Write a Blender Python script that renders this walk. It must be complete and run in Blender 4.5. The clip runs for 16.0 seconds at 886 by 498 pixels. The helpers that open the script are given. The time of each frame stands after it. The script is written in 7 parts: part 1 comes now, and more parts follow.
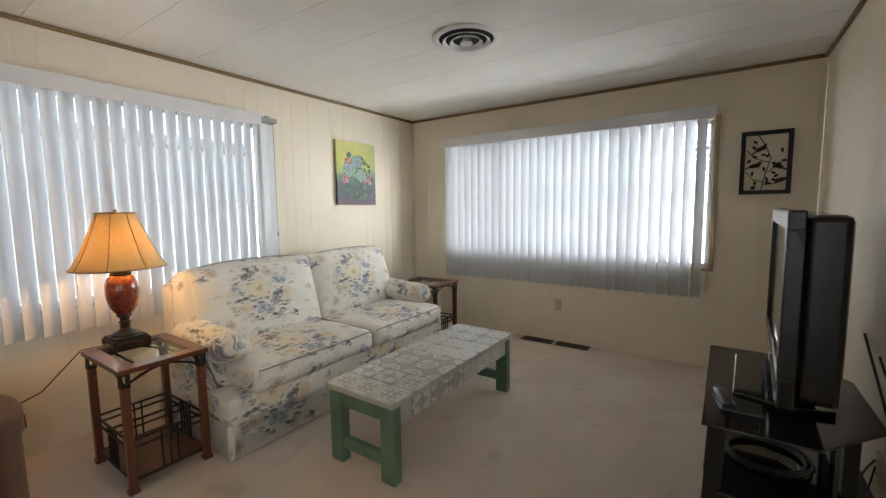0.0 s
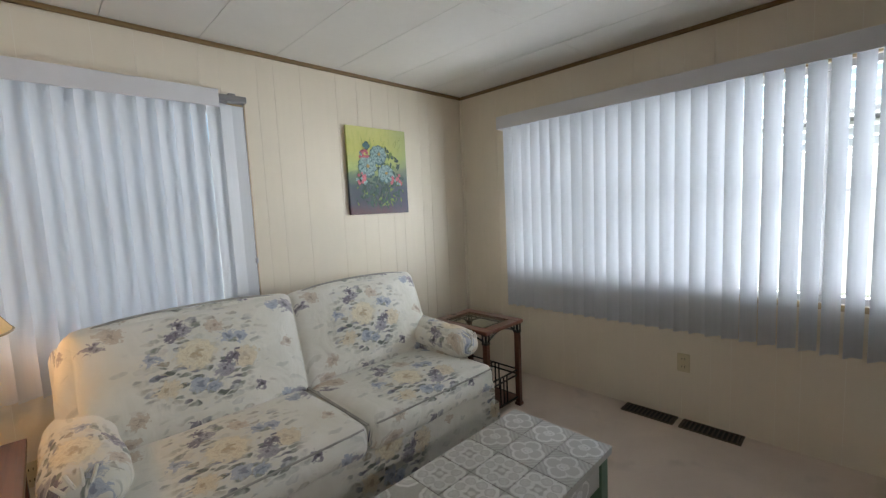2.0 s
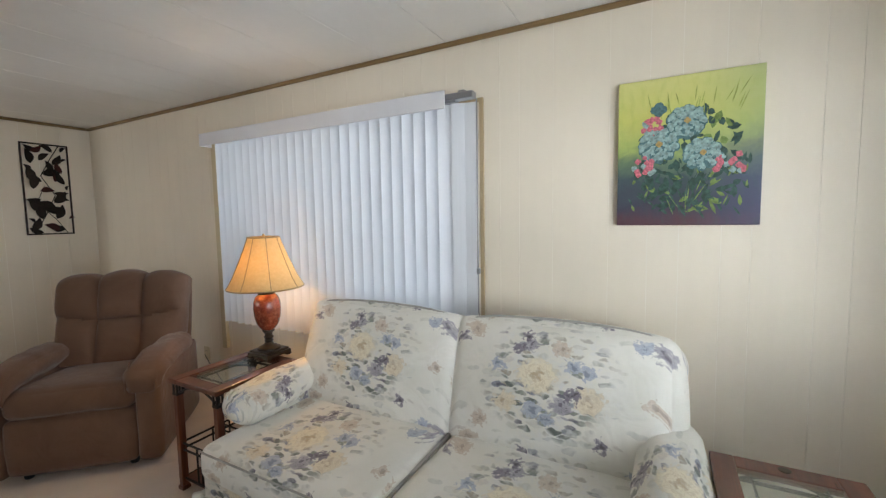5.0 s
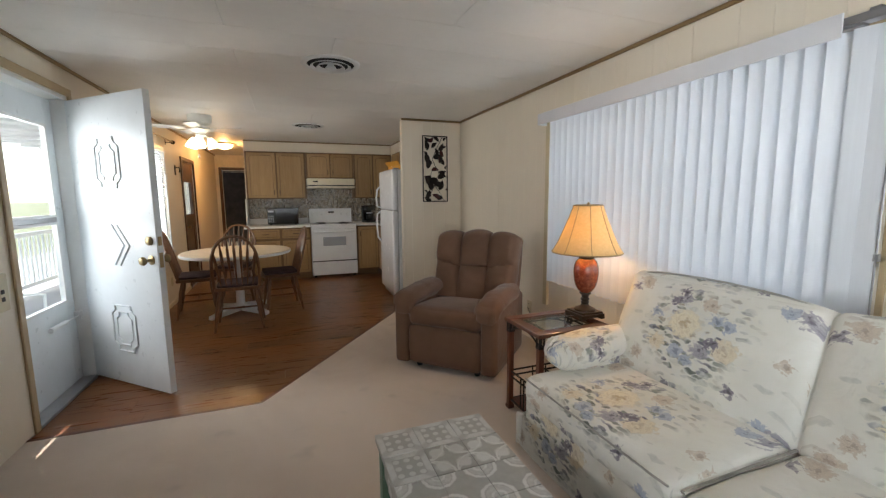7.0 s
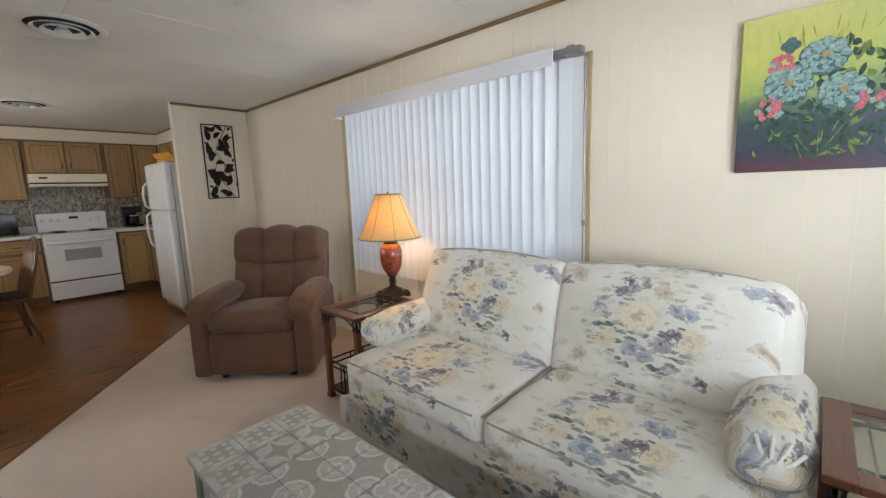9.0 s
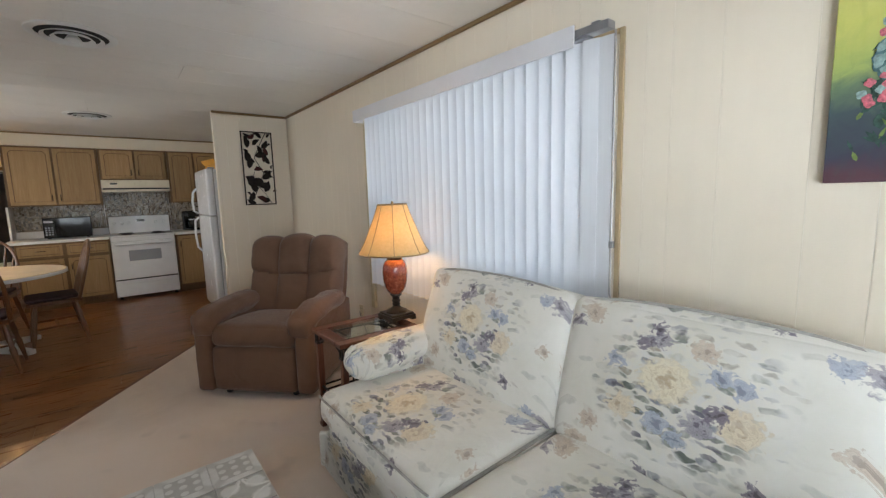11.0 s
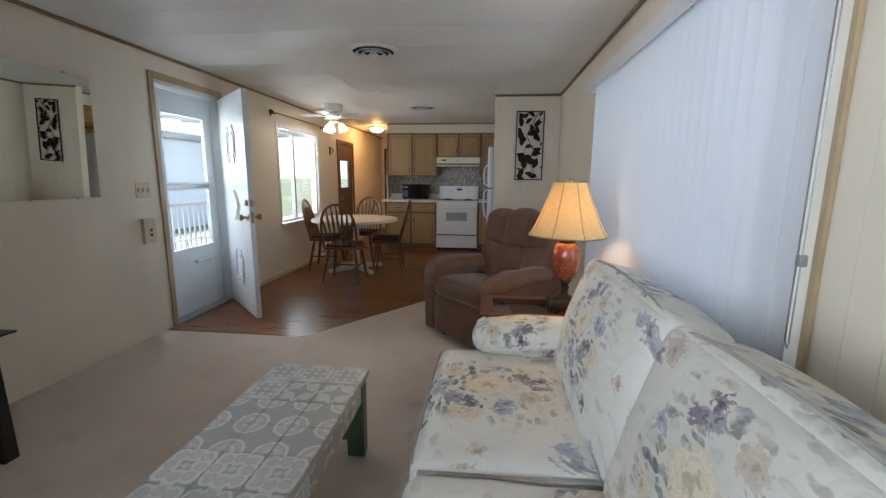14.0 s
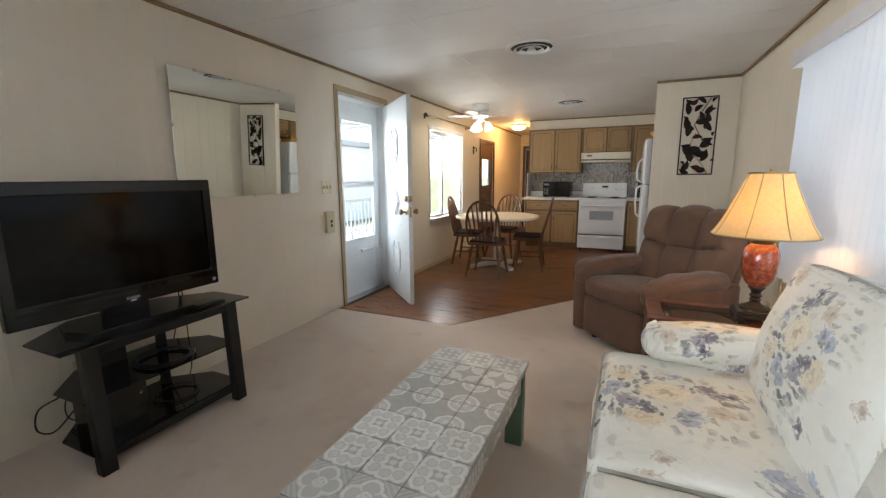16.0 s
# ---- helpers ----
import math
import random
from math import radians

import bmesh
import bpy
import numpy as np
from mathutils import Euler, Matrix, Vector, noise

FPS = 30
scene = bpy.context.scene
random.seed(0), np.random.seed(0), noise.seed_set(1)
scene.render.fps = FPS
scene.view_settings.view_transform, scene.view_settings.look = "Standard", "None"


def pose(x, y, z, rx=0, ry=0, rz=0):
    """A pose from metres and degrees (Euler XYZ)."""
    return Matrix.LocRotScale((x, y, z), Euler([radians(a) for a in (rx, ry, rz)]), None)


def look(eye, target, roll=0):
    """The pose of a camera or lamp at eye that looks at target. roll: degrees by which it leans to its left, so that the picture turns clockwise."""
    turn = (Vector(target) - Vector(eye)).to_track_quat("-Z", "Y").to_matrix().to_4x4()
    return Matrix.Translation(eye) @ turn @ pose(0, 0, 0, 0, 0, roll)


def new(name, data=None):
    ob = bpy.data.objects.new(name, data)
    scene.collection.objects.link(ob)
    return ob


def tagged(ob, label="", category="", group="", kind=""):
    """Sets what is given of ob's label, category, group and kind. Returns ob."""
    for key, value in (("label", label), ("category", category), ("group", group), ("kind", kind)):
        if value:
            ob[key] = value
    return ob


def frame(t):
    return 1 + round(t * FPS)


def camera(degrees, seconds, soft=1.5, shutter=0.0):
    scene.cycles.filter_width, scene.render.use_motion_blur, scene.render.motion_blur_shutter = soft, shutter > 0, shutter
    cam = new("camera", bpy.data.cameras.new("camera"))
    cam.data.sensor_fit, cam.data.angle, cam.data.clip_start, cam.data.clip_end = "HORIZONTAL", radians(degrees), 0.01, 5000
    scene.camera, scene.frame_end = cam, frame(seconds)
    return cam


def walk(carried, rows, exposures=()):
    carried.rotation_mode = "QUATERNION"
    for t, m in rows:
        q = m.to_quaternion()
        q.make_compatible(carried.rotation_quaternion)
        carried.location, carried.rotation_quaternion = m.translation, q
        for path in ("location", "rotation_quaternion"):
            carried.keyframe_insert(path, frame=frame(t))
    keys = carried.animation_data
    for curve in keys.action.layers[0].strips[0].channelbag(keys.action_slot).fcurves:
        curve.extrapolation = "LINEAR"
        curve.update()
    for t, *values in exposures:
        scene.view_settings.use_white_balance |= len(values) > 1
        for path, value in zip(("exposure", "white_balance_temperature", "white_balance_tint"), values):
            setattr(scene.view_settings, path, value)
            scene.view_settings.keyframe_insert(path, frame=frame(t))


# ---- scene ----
cam = camera(94.1, 16.0, 1.3)
PATH = [
    (0, (0.006, 0.055, 1.302), (-1.12, 1.697, 1.107), -0.7),
    (0.5, (-0.082, 0.217, 1.322), (-1.298, 1.792, 1.121), -1.2),
    (1, (-0.234, 0.467, 1.322), (-1.449, 2.05, 1.181), -2.3),
    (1.5, (-0.43, 0.787, 1.341), (-1.652, 2.361, 1.163), -2.1),
    (2, (-0.558, 1.184, 1.361), (-1.982, 2.575, 1.168), -2.7),
    (2.5, (-0.682, 1.615, 1.366), (-2.256, 2.843, 1.256), -5.6),
    (3, (-0.752, 2.018, 1.378), (-2.443, 3.067, 1.18), -2.4),
    (3.5, (-0.836, 2.358, 1.392), (-2.72, 3.008, 1.224), -1.6),
    (4, (-0.936, 2.68, 1.411), (-2.911, 2.943, 1.246), -0.5),
    (4.5, (-0.961, 2.85, 1.412), (-2.923, 2.502, 1.24), -0.2),
    (5, (-1.042, 2.912, 1.405), (-2.799, 1.972, 1.244), -1.0),
    (5.2, (-1.062, 2.902, 1.413), (-2.704, 1.774, 1.242), -1.4),
    (7.3, (-0.901, 2.945, 1.357), (-1.564, 1.075, 1.102), -0.4),
    (7.5, (-0.888, 2.9, 1.372), (-1.706, 1.091, 1.131), -0.5),
    (8, (-0.909, 2.857, 1.374), (-2.106, 1.272, 1.136), -0.9),
    (8.5, (-0.883, 2.963, 1.355), (-2.303, 1.583, 1.073), -1.7),
    (8.7, (-0.844, 3.011, 1.329), (-2.304, 1.676, 1.033), -2.0),
    (10.8, (-1.236, 3.009, 1.375), (-2.55, 1.521, 1.128), -1.7),
    (11, (-1.351, 3.0, 1.345), (-2.581, 1.444, 1.087), -1.6),
    (11.5, (-1.649, 2.982, 1.351), (-2.618, 1.257, 1.061), -1.8),
    (12, (-1.96, 2.911, 1.355), (-2.693, 1.07, 1.08), -1.7),
    (12.5, (-2.039, 2.979, 1.369), (-2.436, 1.033, 1.131), -2.4),
    (13, (-2.178, 3.117, 1.358), (-2.186, 1.138, 1.066), -0.9),
    (13.5, (-2.227, 3.188, 1.332), (-2.097, 1.217, 1.017), 0.0),
    (14, (-2.21, 3.195, 1.318), (-1.999, 1.235, 0.977), 0.4),
    (14.5, (-2.184, 3.193, 1.311), (-1.874, 1.25, 0.954), -0.4),
    (15, (-2.14, 3.212, 1.301), (-1.672, 1.302, 0.94), -0.8),
    (15.5, (-2.092, 3.239, 1.295), (-1.448, 1.38, 0.933), -0.7),
    (16, (-2.052, 3.271, 1.293), (-1.248, 1.473, 0.948), -0.4),
]
walk(cam, [(t, look(eye, target, roll)) for t, eye, target, roll in PATH], [
    (0.0, 1.46, 6900, 10.0), (1.5, 1.2, 6600, 10.0), (3.0, 0.98, 6500, 10.0), (4.0, 1.2, 6700, 10.0), (5.0, 1.43, 6450, 10.0), (8.0, 1.6, 6600, 10.0),
    (8.5, 1.65, 6500, 10.0), (11.0, 1.55, 6350, 10.0), (12.0, 1.42, 6200, 10.0), (13.0, 1.26, 5950, 10.0), (15.0, 1.55, 6200, 10.0), (16.0, 1.82, 6450, 10.0)])
# ---- measures of the place (metres) ----
W, E, N, H = -3.05, 0.53, 3.91, 2.31      # west, east, north walls and ceiling
JUT_Y, JUT_X = -2.07, -2.284              # short wall beside the refrigerator
KB = -4.96                                # kitchen back wall
HALL_END, HALL_W = -7.4, -0.32            # hall beyond the kitchen
LAM = -0.006                              # top of the laminate floor

# ---- world, sun, window light, exposure ----
world = bpy.data.worlds.new("sky_world")
scene.world = world
world.use_nodes = True
_n = world.node_tree.nodes
_sky = _n.new("ShaderNodeTexSky")
_sky.sky_type = "NISHITA"
_sky.sun_disc = False
_sky.sun_elevation, _sky.sun_rotation = radians(58), radians(160)
world.node_tree.links.new(_sky.outputs[0], _n["Background"].inputs[0])
_n["Background"].inputs[1].default_value = 0.15
scene.view_settings.exposure = 1.5

sun_data = bpy.data.lights.new("sun", "SUN")
sun_data.energy, sun_data.angle, sun_data.color = 4.0, radians(0.5), (1.0, 0.95, 0.88)
sun_ob = new("sun", sun_data)
sun_ob.matrix_world = look((0, 0, 10), (0 - 10 * math.cos(radians(58)) * math.sin(radians(160)), 0 - 10 * math.cos(radians(58)) * math.cos(radians(160)), 10 - 10 * math.sin(radians(58))))


def area_lamp(name, eye, target, sx, sy, watts, color):
    d = bpy.data.lights.new(name, "AREA")
    d.shape, d.size, d.size_y, d.energy, d.color = "RECTANGLE", sx, sy, watts, color
    ob = new(name, d)
    ob.matrix_world = look(eye, target)
    return ob


def point_lamp(name, at, watts, color, r=0.03):
    d = bpy.data.lights.new(name, "POINT")
    d.energy, d.color, d.shadow_soft_size = watts, color, r
    ob = new(name, d)
    ob.location = at
    return ob


SKYBLUE = (0.90, 0.95, 1.0)
area_lamp("skylight_north", (-0.9, N + 1.55, 1.15), (-0.9, 0, 0.7), 4.4, 2.1, 215, SKYBLUE)
area_lamp("skylight_west", (W - 0.45, 1.25, 1.35), (0, 1.25, 1.2), 2.8, 1.5, 19, (0.92, 0.96, 1.0))
area_lamp("skylight_east_window", (E + 0.30, -2.68, 1.35), (-2, -2.68, 1.1), 1.2, 1.2, 9.0, (0.95, 0.98, 1.0))
area_lamp("skylight_east_door", (E + 0.55, -0.48, 1.40), (-1.2, 0.5, 0.2), 0.80, 1.05, 8.0, (0.97, 0.98, 1.0))
point_lamp("bulb_table_lamp", (-2.65, 0.88, 1.11), 2.0, (1.0, 0.62, 0.28), 0.04)
for k in range(3):
    a = radians(90 + 120 * k)
    point_lamp("bulb_fan", (-0.03 + 0.105 * math.cos(a), -2.61 + 0.105 * math.sin(a), 1.96), 2.2, (1.0, 0.80, 0.54), 0.03)
point_lamp("bulb_hall", (0.05, -5.2, 2.2), 5.0, (1.0, 0.50, 0.16), 0.05)
# ---- materials ----
class Mat:
    """A small builder for node materials."""

    def __init__(self, name):
        self.m = bpy.data.materials.new(name)
        self.m.use_nodes = True
        self.t = self.m.node_tree
        self.b = self.t.nodes["Principled BSDF"]
        self.o = self.t.nodes["Material Output"]

    def n(self, kind, **ins):
        nd = self.t.nodes.new("ShaderNode" + kind)
        for k, v in ins.items():
            key = int(k[1:]) if k[0] == "i" and k[1:].isdigit() else k.replace("_", " ")
            self.put(nd.inputs[key], v)
        return nd

    def put(self, sock, v):
        if isinstance(v, bpy.types.NodeSocket):
            self.t.links.new(v, sock)
        elif isinstance(v, bpy.types.Node):
            self.t.links.new(v.outputs[0], sock)
        else:
            sock.default_value = v if not (isinstance(v, tuple) and len(v) == 3 and len(sock.default_value) == 4) else (*v, 1)

    def set(self, **ins):
        for k, v in ins.items():
            self.put(self.b.inputs[k.replace("_", " ")], v)
        return self

    def coords(self, scale=(1, 1, 1), kind="Object"):
        tc = self.t.nodes.new("ShaderNodeTexCoord")
        mp = self.t.nodes.new("ShaderNodeMapping")
        self.t.links.new(tc.outputs[kind], mp.inputs[0])
        mp.inputs["Scale"].default_value = scale
        return mp.outputs[0]

    def noise(self, scale, detail=3.0, co=None, rough=0.55, dist=0.0):
        nd = self.n("TexNoise", Scale=scale, Detail=detail, Roughness=rough, Distortion=dist)
        if co is not None:
            self.put(nd.inputs["Vector"], co)
        return nd.outputs[0]

    def voro(self, scale, co=None, rand=1.0, feature="F1"):
        nd = self.n("TexVoronoi", Scale=scale, Randomness=rand)
        nd.feature = feature
        if co is not None:
            self.put(nd.inputs["Vector"], co)
        return nd

    def ramp(self, fac, stops, interp="LINEAR"):
        nd = self.n("ValToRGB", Fac=fac)
        cr = nd.color_ramp
        cr.interpolation = interp
        while len(cr.elements) < len(stops):
            cr.elements.new(0.5)
        for e, (p, c) in zip(cr.elements, stops):
            e.position = p
            e.color = (*c, 1) if isinstance(c, tuple) else (c, c, c, 1)
        return nd.outputs[0]

    def mix(self, fac, a, b, mode="MIX"):
        nd = self.t.nodes.new("ShaderNodeMix")
        nd.data_type, nd.blend_type = "RGBA", mode
        for i, v in ((0, fac), (6, a), (7, b)):
            self.put(nd.inputs[i], v)
        return nd.outputs[2]

    def math(self, op, a, b=0.0, c=0.0):
        nd = self.t.nodes.new("ShaderNodeMath")
        nd.operation = op
        for i, v in enumerate((a, b, c)):
            self.put(nd.inputs[i], v)
        return nd.outputs[0]

    def bump(self, height, strength=0.3, distance=0.002):
        nd = self.n("Bump", Strength=strength, Distance=distance, Height=height)
        self.put(self.b.inputs["Normal"], nd.outputs[0])
        return self


def plain(name, color, rough=0.5, metal=0.0, var=0.12, scale=6.0, bump=0.1, bscale=120.0):
    """Paint, plastic, metal: a base colour with blotches, fine grain and relief."""
    m = Mat(name)
    co = m.coords()
    dark = tuple(c * (1 - var) for c in color)
    light = tuple(min(1, c * (1 + var * 0.6)) for c in color)
    col = m.ramp(m.noise(scale, 4, co), [(0.3, dark), (0.7, light)])
    m.set(Base_Color=col, Roughness=m.ramp(m.noise(scale * 3, 3, co), [(0.2, rough - min(0.08, rough * 0.4)), (0.8, min(1, rough + min(0.08, rough * 0.4)))]), Metallic=metal)
    if bump:
        m.bump(m.noise(bscale, 2, co), bump, 0.001)
    return m.m


def wood(name, dark, light, rough=0.4, along=0, size=1.0, coat=0.0, rand=0.25):
    """Grained wood; along: axis of the grain."""
    m = Mat(name)
    sc = [14 / size] * 3
    sc[along] = 0.9 / size
    info = m.n("ObjectInfo")
    tc = m.t.nodes.new("ShaderNodeTexCoord")
    mp = m.t.nodes.new("ShaderNodeMapping")
    m.t.links.new(tc.outputs["Object"], mp.inputs[0])
    mp.inputs["Scale"].default_value = sc
    shift = m.n("CombineXYZ", X=m.math("MULTIPLY", info.outputs["Random"], 37.0), Y=m.math("MULTIPLY", info.outputs["Random"], 11.0), Z=0.0)
    m.t.links.new(shift.outputs[0], mp.inputs["Location"])
    co = mp.outputs[0]
    grain = m.noise(2.2, 6, co, 0.62, 1.4)
    fine = m.noise(9.0, 4, co, 0.7, 0.3)
    g = m.math("ADD", m.math("MULTIPLY", grain, 0.7), m.math("MULTIPLY", fine, 0.3))
    col = m.ramp(g, [(0.33, dark), (0.52, tuple((a + b) / 2 for a, b in zip(dark, light))), (0.68, light)])
    tone = m.ramp(info.outputs["Random"], [(0.0, 1 - rand), (1.0, 1.0)])
    col = m.mix(1.0, col, tone, "MULTIPLY")
    m.set(Base_Color=col, Roughness=m.ramp(fine, [(0.2, rough - 0.06), (0.8, rough + 0.1)]))
    if coat:
        m.set(Coat_Weight=coat, Coat_Roughness=0.12)
    return m.bump(g, 0.12, 0.001).m


def wall_paint(name, color):
    m = Mat(name)
    co = m.coords()
    big = m.noise(0.9, 4, co)
    col = m.ramp(big, [(0.3, tuple(c * 0.93 for c in color)), (0.7, tuple(min(1, c * 1.04) for c in color))])
    streak = m.noise(3.0, 4, m.coords((9, 9, 0.5)))
    col = m.mix(0.08, col, m.ramp(streak, [(0.35, tuple(c * 0.8 for c in color)), (0.65, color)]))
    m.set(Base_Color=col, Roughness=0.55)
    fine = m.noise(140, 3, co)
    return m.bump(m.math("ADD", fine, m.math("MULTIPLY", streak, 0.5)), 0.12, 0.0015).m


def carpet_mat():
    m = Mat("beige_carpet")
    co = m.coords()
    big = m.noise(1.3, 5, co, 0.6, 0.5)
    tuft = m.noise(260, 2, co)
    mid = m.noise(9, 4, co)
    col = m.ramp(big, [(0.32, (0.56, 0.445, 0.36)), (0.52, (0.66, 0.54, 0.445)), (0.68, (0.745, 0.62, 0.52))])
    col = m.mix(0.35, col, m.ramp(tuft, [(0.35, (0.41, 0.32, 0.25)), (0.65, (0.70, 0.59, 0.49))]))
    spots = m.ramp(m.noise(4.5, 2, co), [(0.62, 1.0), (0.74, 0.83)])
    col = m.mix(1.0, col, spots, "MULTIPLY")
    m.set(Base_Color=col, Roughness=0.95, Sheen_Weight=0.25)
    return m.bump(m.math("ADD", tuft, m.math("MULTIPLY", mid, 1.2)), 0.6, 0.006).m


# the printed bouquet, repeated over the cloth: place in the repeat, radius, kind
BLOSSOMS = ((-0.04, 0.01, 0.095, 0), (0.155, -0.06, 0.07, 1), (-0.16, -0.13, 0.055, 1), (-0.07, 0.155, 0.036, 2), (-0.115, 0.135, 0.034, 4), (-0.085, 0.20, 0.028, 4), (0.095, 0.075, 0.042, 3), (0.15, 0.055, 0.034, 3), (0.06, -0.105, 0.046, 2), (0.10, -0.055, 0.034, 4), (-0.05, -0.15, 0.045, 3), (0.0, -0.175, 0.036, 3), (0.05, 0.15, 0.045, 5), (-0.20, 0.04, 0.036, 3), (0.20, -0.235, 0.03, 4), (0.33, 0.21, 0.04, 3), (0.395, 0.20, 0.045, 2), (-0.32, 0.215, 0.05, 5), (-0.27, -0.225, 0.04, 5), (-0.37, 0.17, 0.03, 2), (0.36, -0.03, 0.03, 5))
REPEAT = (0.89, 0.54)


def floral_mat():
    """Cream chintz printed with yellow roses, violet and blue blossoms and grey-green leaves."""
    m = Mat("floral_chintz")
    uv = m.n("UVMap")
    uv.uv_map = "print"
    co0 = m.coords()
    warp = m.n("TexNoise", Scale=18.0, Detail=7.0, Vector=uv.outputs[0])
    off = m.n("VectorMath", i0=warp.outputs[1], i1=(0.5, 0.5, 0.5))
    off.operation = "SUBTRACT"
    offs = m.n("VectorMath", i0=off.outputs[0], i1=(0.05, 0.05, 0.0))
    offs.operation = "MULTIPLY"
    wob = m.n("VectorMath", i0=uv.outputs[0], i1=offs.outputs[0])
    wob.operation = "ADD"
    sep = m.n("SeparateXYZ", Vector=wob.outputs[0])

    def wrap(sock, size):
        return m.math("SUBTRACT", m.math("WRAP", sock, size, 0.0), size / 2)

    pu, pv = wrap(m.math("ADD", sep.outputs[0], REPEAT[0] / 2), REPEAT[0]), wrap(m.math("ADD", sep.outputs[1], REPEAT[1] / 2), REPEAT[1])
    pos = m.n("CombineXYZ", X=pu, Y=pv, Z=0.0).outputs[0]
    base = m.ramp(m.noise(5, 4, co0), [(0.3, (0.78, 0.755, 0.67)), (0.7, (0.85, 0.83, 0.77))])
    fine = m.noise(55, 3, wob.outputs[0])
    wash = m.noise(22, 2, wob.outputs[0])

    def leaves(under, scale, size, stops, mask, turn, keep):
        cell = m.n("Mapping", Vector=pos)
        cell.inputs["Rotation"].default_value = (0, 0, turn)
        cell.inputs["Scale"].default_value = (1.0, 2.1, 1.0)
        v = m.voro(scale, cell.outputs[0])
        inside = m.ramp(v.outputs["Distance"], [(size - 0.10, 1.0), (size, 0.0)])
        pick = m.n("SeparateColor", Color=v.outputs["Color"])
        col = m.mix(1.0, m.ramp(pick.outputs[0], stops, "CONSTANT"), m.ramp(fine, [(0.35, 0.82), (0.65, 1.12)]), "MULTIPLY")
        some = m.ramp(pick.outputs[1], [(1 - keep, 0.0), (1.03 - keep, 1.0)])
        soft_edge = m.ramp(wash, [(0.30, 0.45), (0.55, 1.0)])
        return m.mix(m.math("MULTIPLY", m.math("MULTIPLY", m.math("MULTIPLY", inside, some), soft_edge), mask), under, col)

    def near(u, v):
        d = m.n("VectorMath", i0=pos, i1=(u, v, 0.0))
        d.operation = "DISTANCE"
        return d.outputs["Value"]

    heart = near(-0.01, -0.01)
    env = m.ramp(m.math("ADD", heart, m.math("MULTIPLY", m.math("SUBTRACT", m.noise(7, 2, pos), 0.5), 0.30)), [(0.19, 1.0), (0.29, 0.0)])
    # a pale wash under the bouquet, faint leaves everywhere, then the leaf mass
    col = m.mix(m.math("MULTIPLY", env, 0.45), base, m.ramp(wash, [(0.35, (0.62, 0.62, 0.60)), (0.5, (0.74, 0.70, 0.58)), (0.65, (0.66, 0.66, 0.67))]))
    col = leaves(col, 11.0, 0.40, [(0, (0.58, 0.57, 0.50)), (0.5, (0.52, 0.53, 0.48)), (0.75, (0.63, 0.56, 0.50))], 0.45, 1.2, 0.45)
    col = leaves(col, 15.0, 0.46, [(0, (0.21, 0.23, 0.20)), (0.3, (0.33, 0.34, 0.29)), (0.55, (0.30, 0.31, 0.36)), (0.8, (0.44, 0.39, 0.31))], env, 0.6, 0.85)
    col = leaves(col, 18.0, 0.42, [(0, (0.20, 0.19, 0.23)), (0.3, (0.31, 0.33, 0.29)), (0.65, (0.50, 0.46, 0.38))], env, -0.8, 0.5)
    tints = (((0.80, 0.725, 0.55), (0.60, 0.46, 0.27)), ((0.76, 0.67, 0.50), (0.58, 0.45, 0.29)), ((0.45, 0.42, 0.46), (0.20, 0.17, 0.22)), ((0.47, 0.51, 0.59), (0.27, 0.30, 0.39)), ((0.28, 0.245, 0.30), (0.11, 0.09, 0.12)), ((0.66, 0.56, 0.45), (0.47, 0.37, 0.29)))
    ruffle = m.math("MULTIPLY_ADD", fine, 0.05, -0.025)
    for u, v, r, kind in BLOSSOMS:
        r *= 0.86
        d = m.math("MULTIPLY_ADD", near(u, v), 0.5 / r, m.math("MULTIPLY", ruffle, 0.9 / r))
        outer, inner = tints[kind]
        mid, pale = tuple(0.4 * a + 0.6 * b for a, b in zip(inner, outer)), tuple(min(1, c * 1.07) for c in outer)
        petals = m.ramp(d, [(0.06, inner), (0.15, mid), (0.20, pale), (0.27, mid), (0.33, pale), (0.40, outer), (0.47, mid)])
        col = m.mix(m.ramp(d, [(0.41, 0.93), (0.52, 0.0)]), col, petals)
    col = m.mix(m.ramp(wash, [(0.30, 0.35), (0.48, 0.0)]), col, base)
    dyed = m.n("HueSaturation", Color=m.n("Gamma", Color=col, Gamma=1.22).outputs[0], Saturation=0.84)
    m.set(Base_Color=dyed, Roughness=0.62, Sheen_Weight=0.1)
    weave = m.noise(600, 2, co0)
    crease = m.noise(6.5, 3, co0, 0.5, 1.0)
    return m.bump(m.math("ADD", m.math("MULTIPLY", crease, 8.0), m.math("MULTIPLY", weave, 0.25)), 0.35, 0.004).m


def blind_mat(name, color, trans):
    m = Mat(name)
    co = m.coords((40, 40, 1.0))
    col = m.ramp(m.noise(1.5, 3, co), [(0.3, tuple(c * 0.95 for c in color)), (0.7, color)])
    m.set(Base_Color=col, Roughness=0.45)
    tr = m.n("BsdfTranslucent", Color=col)
    mx = m.n("MixShader", Fac=trans)
    m.t.links.new(m.b.outputs[0], mx.inputs[1])
    m.t.links.new(tr.outputs[0], mx.inputs[2])
    m.t.links.new(mx.outputs[0], m.o.inputs[0])
    return m.m


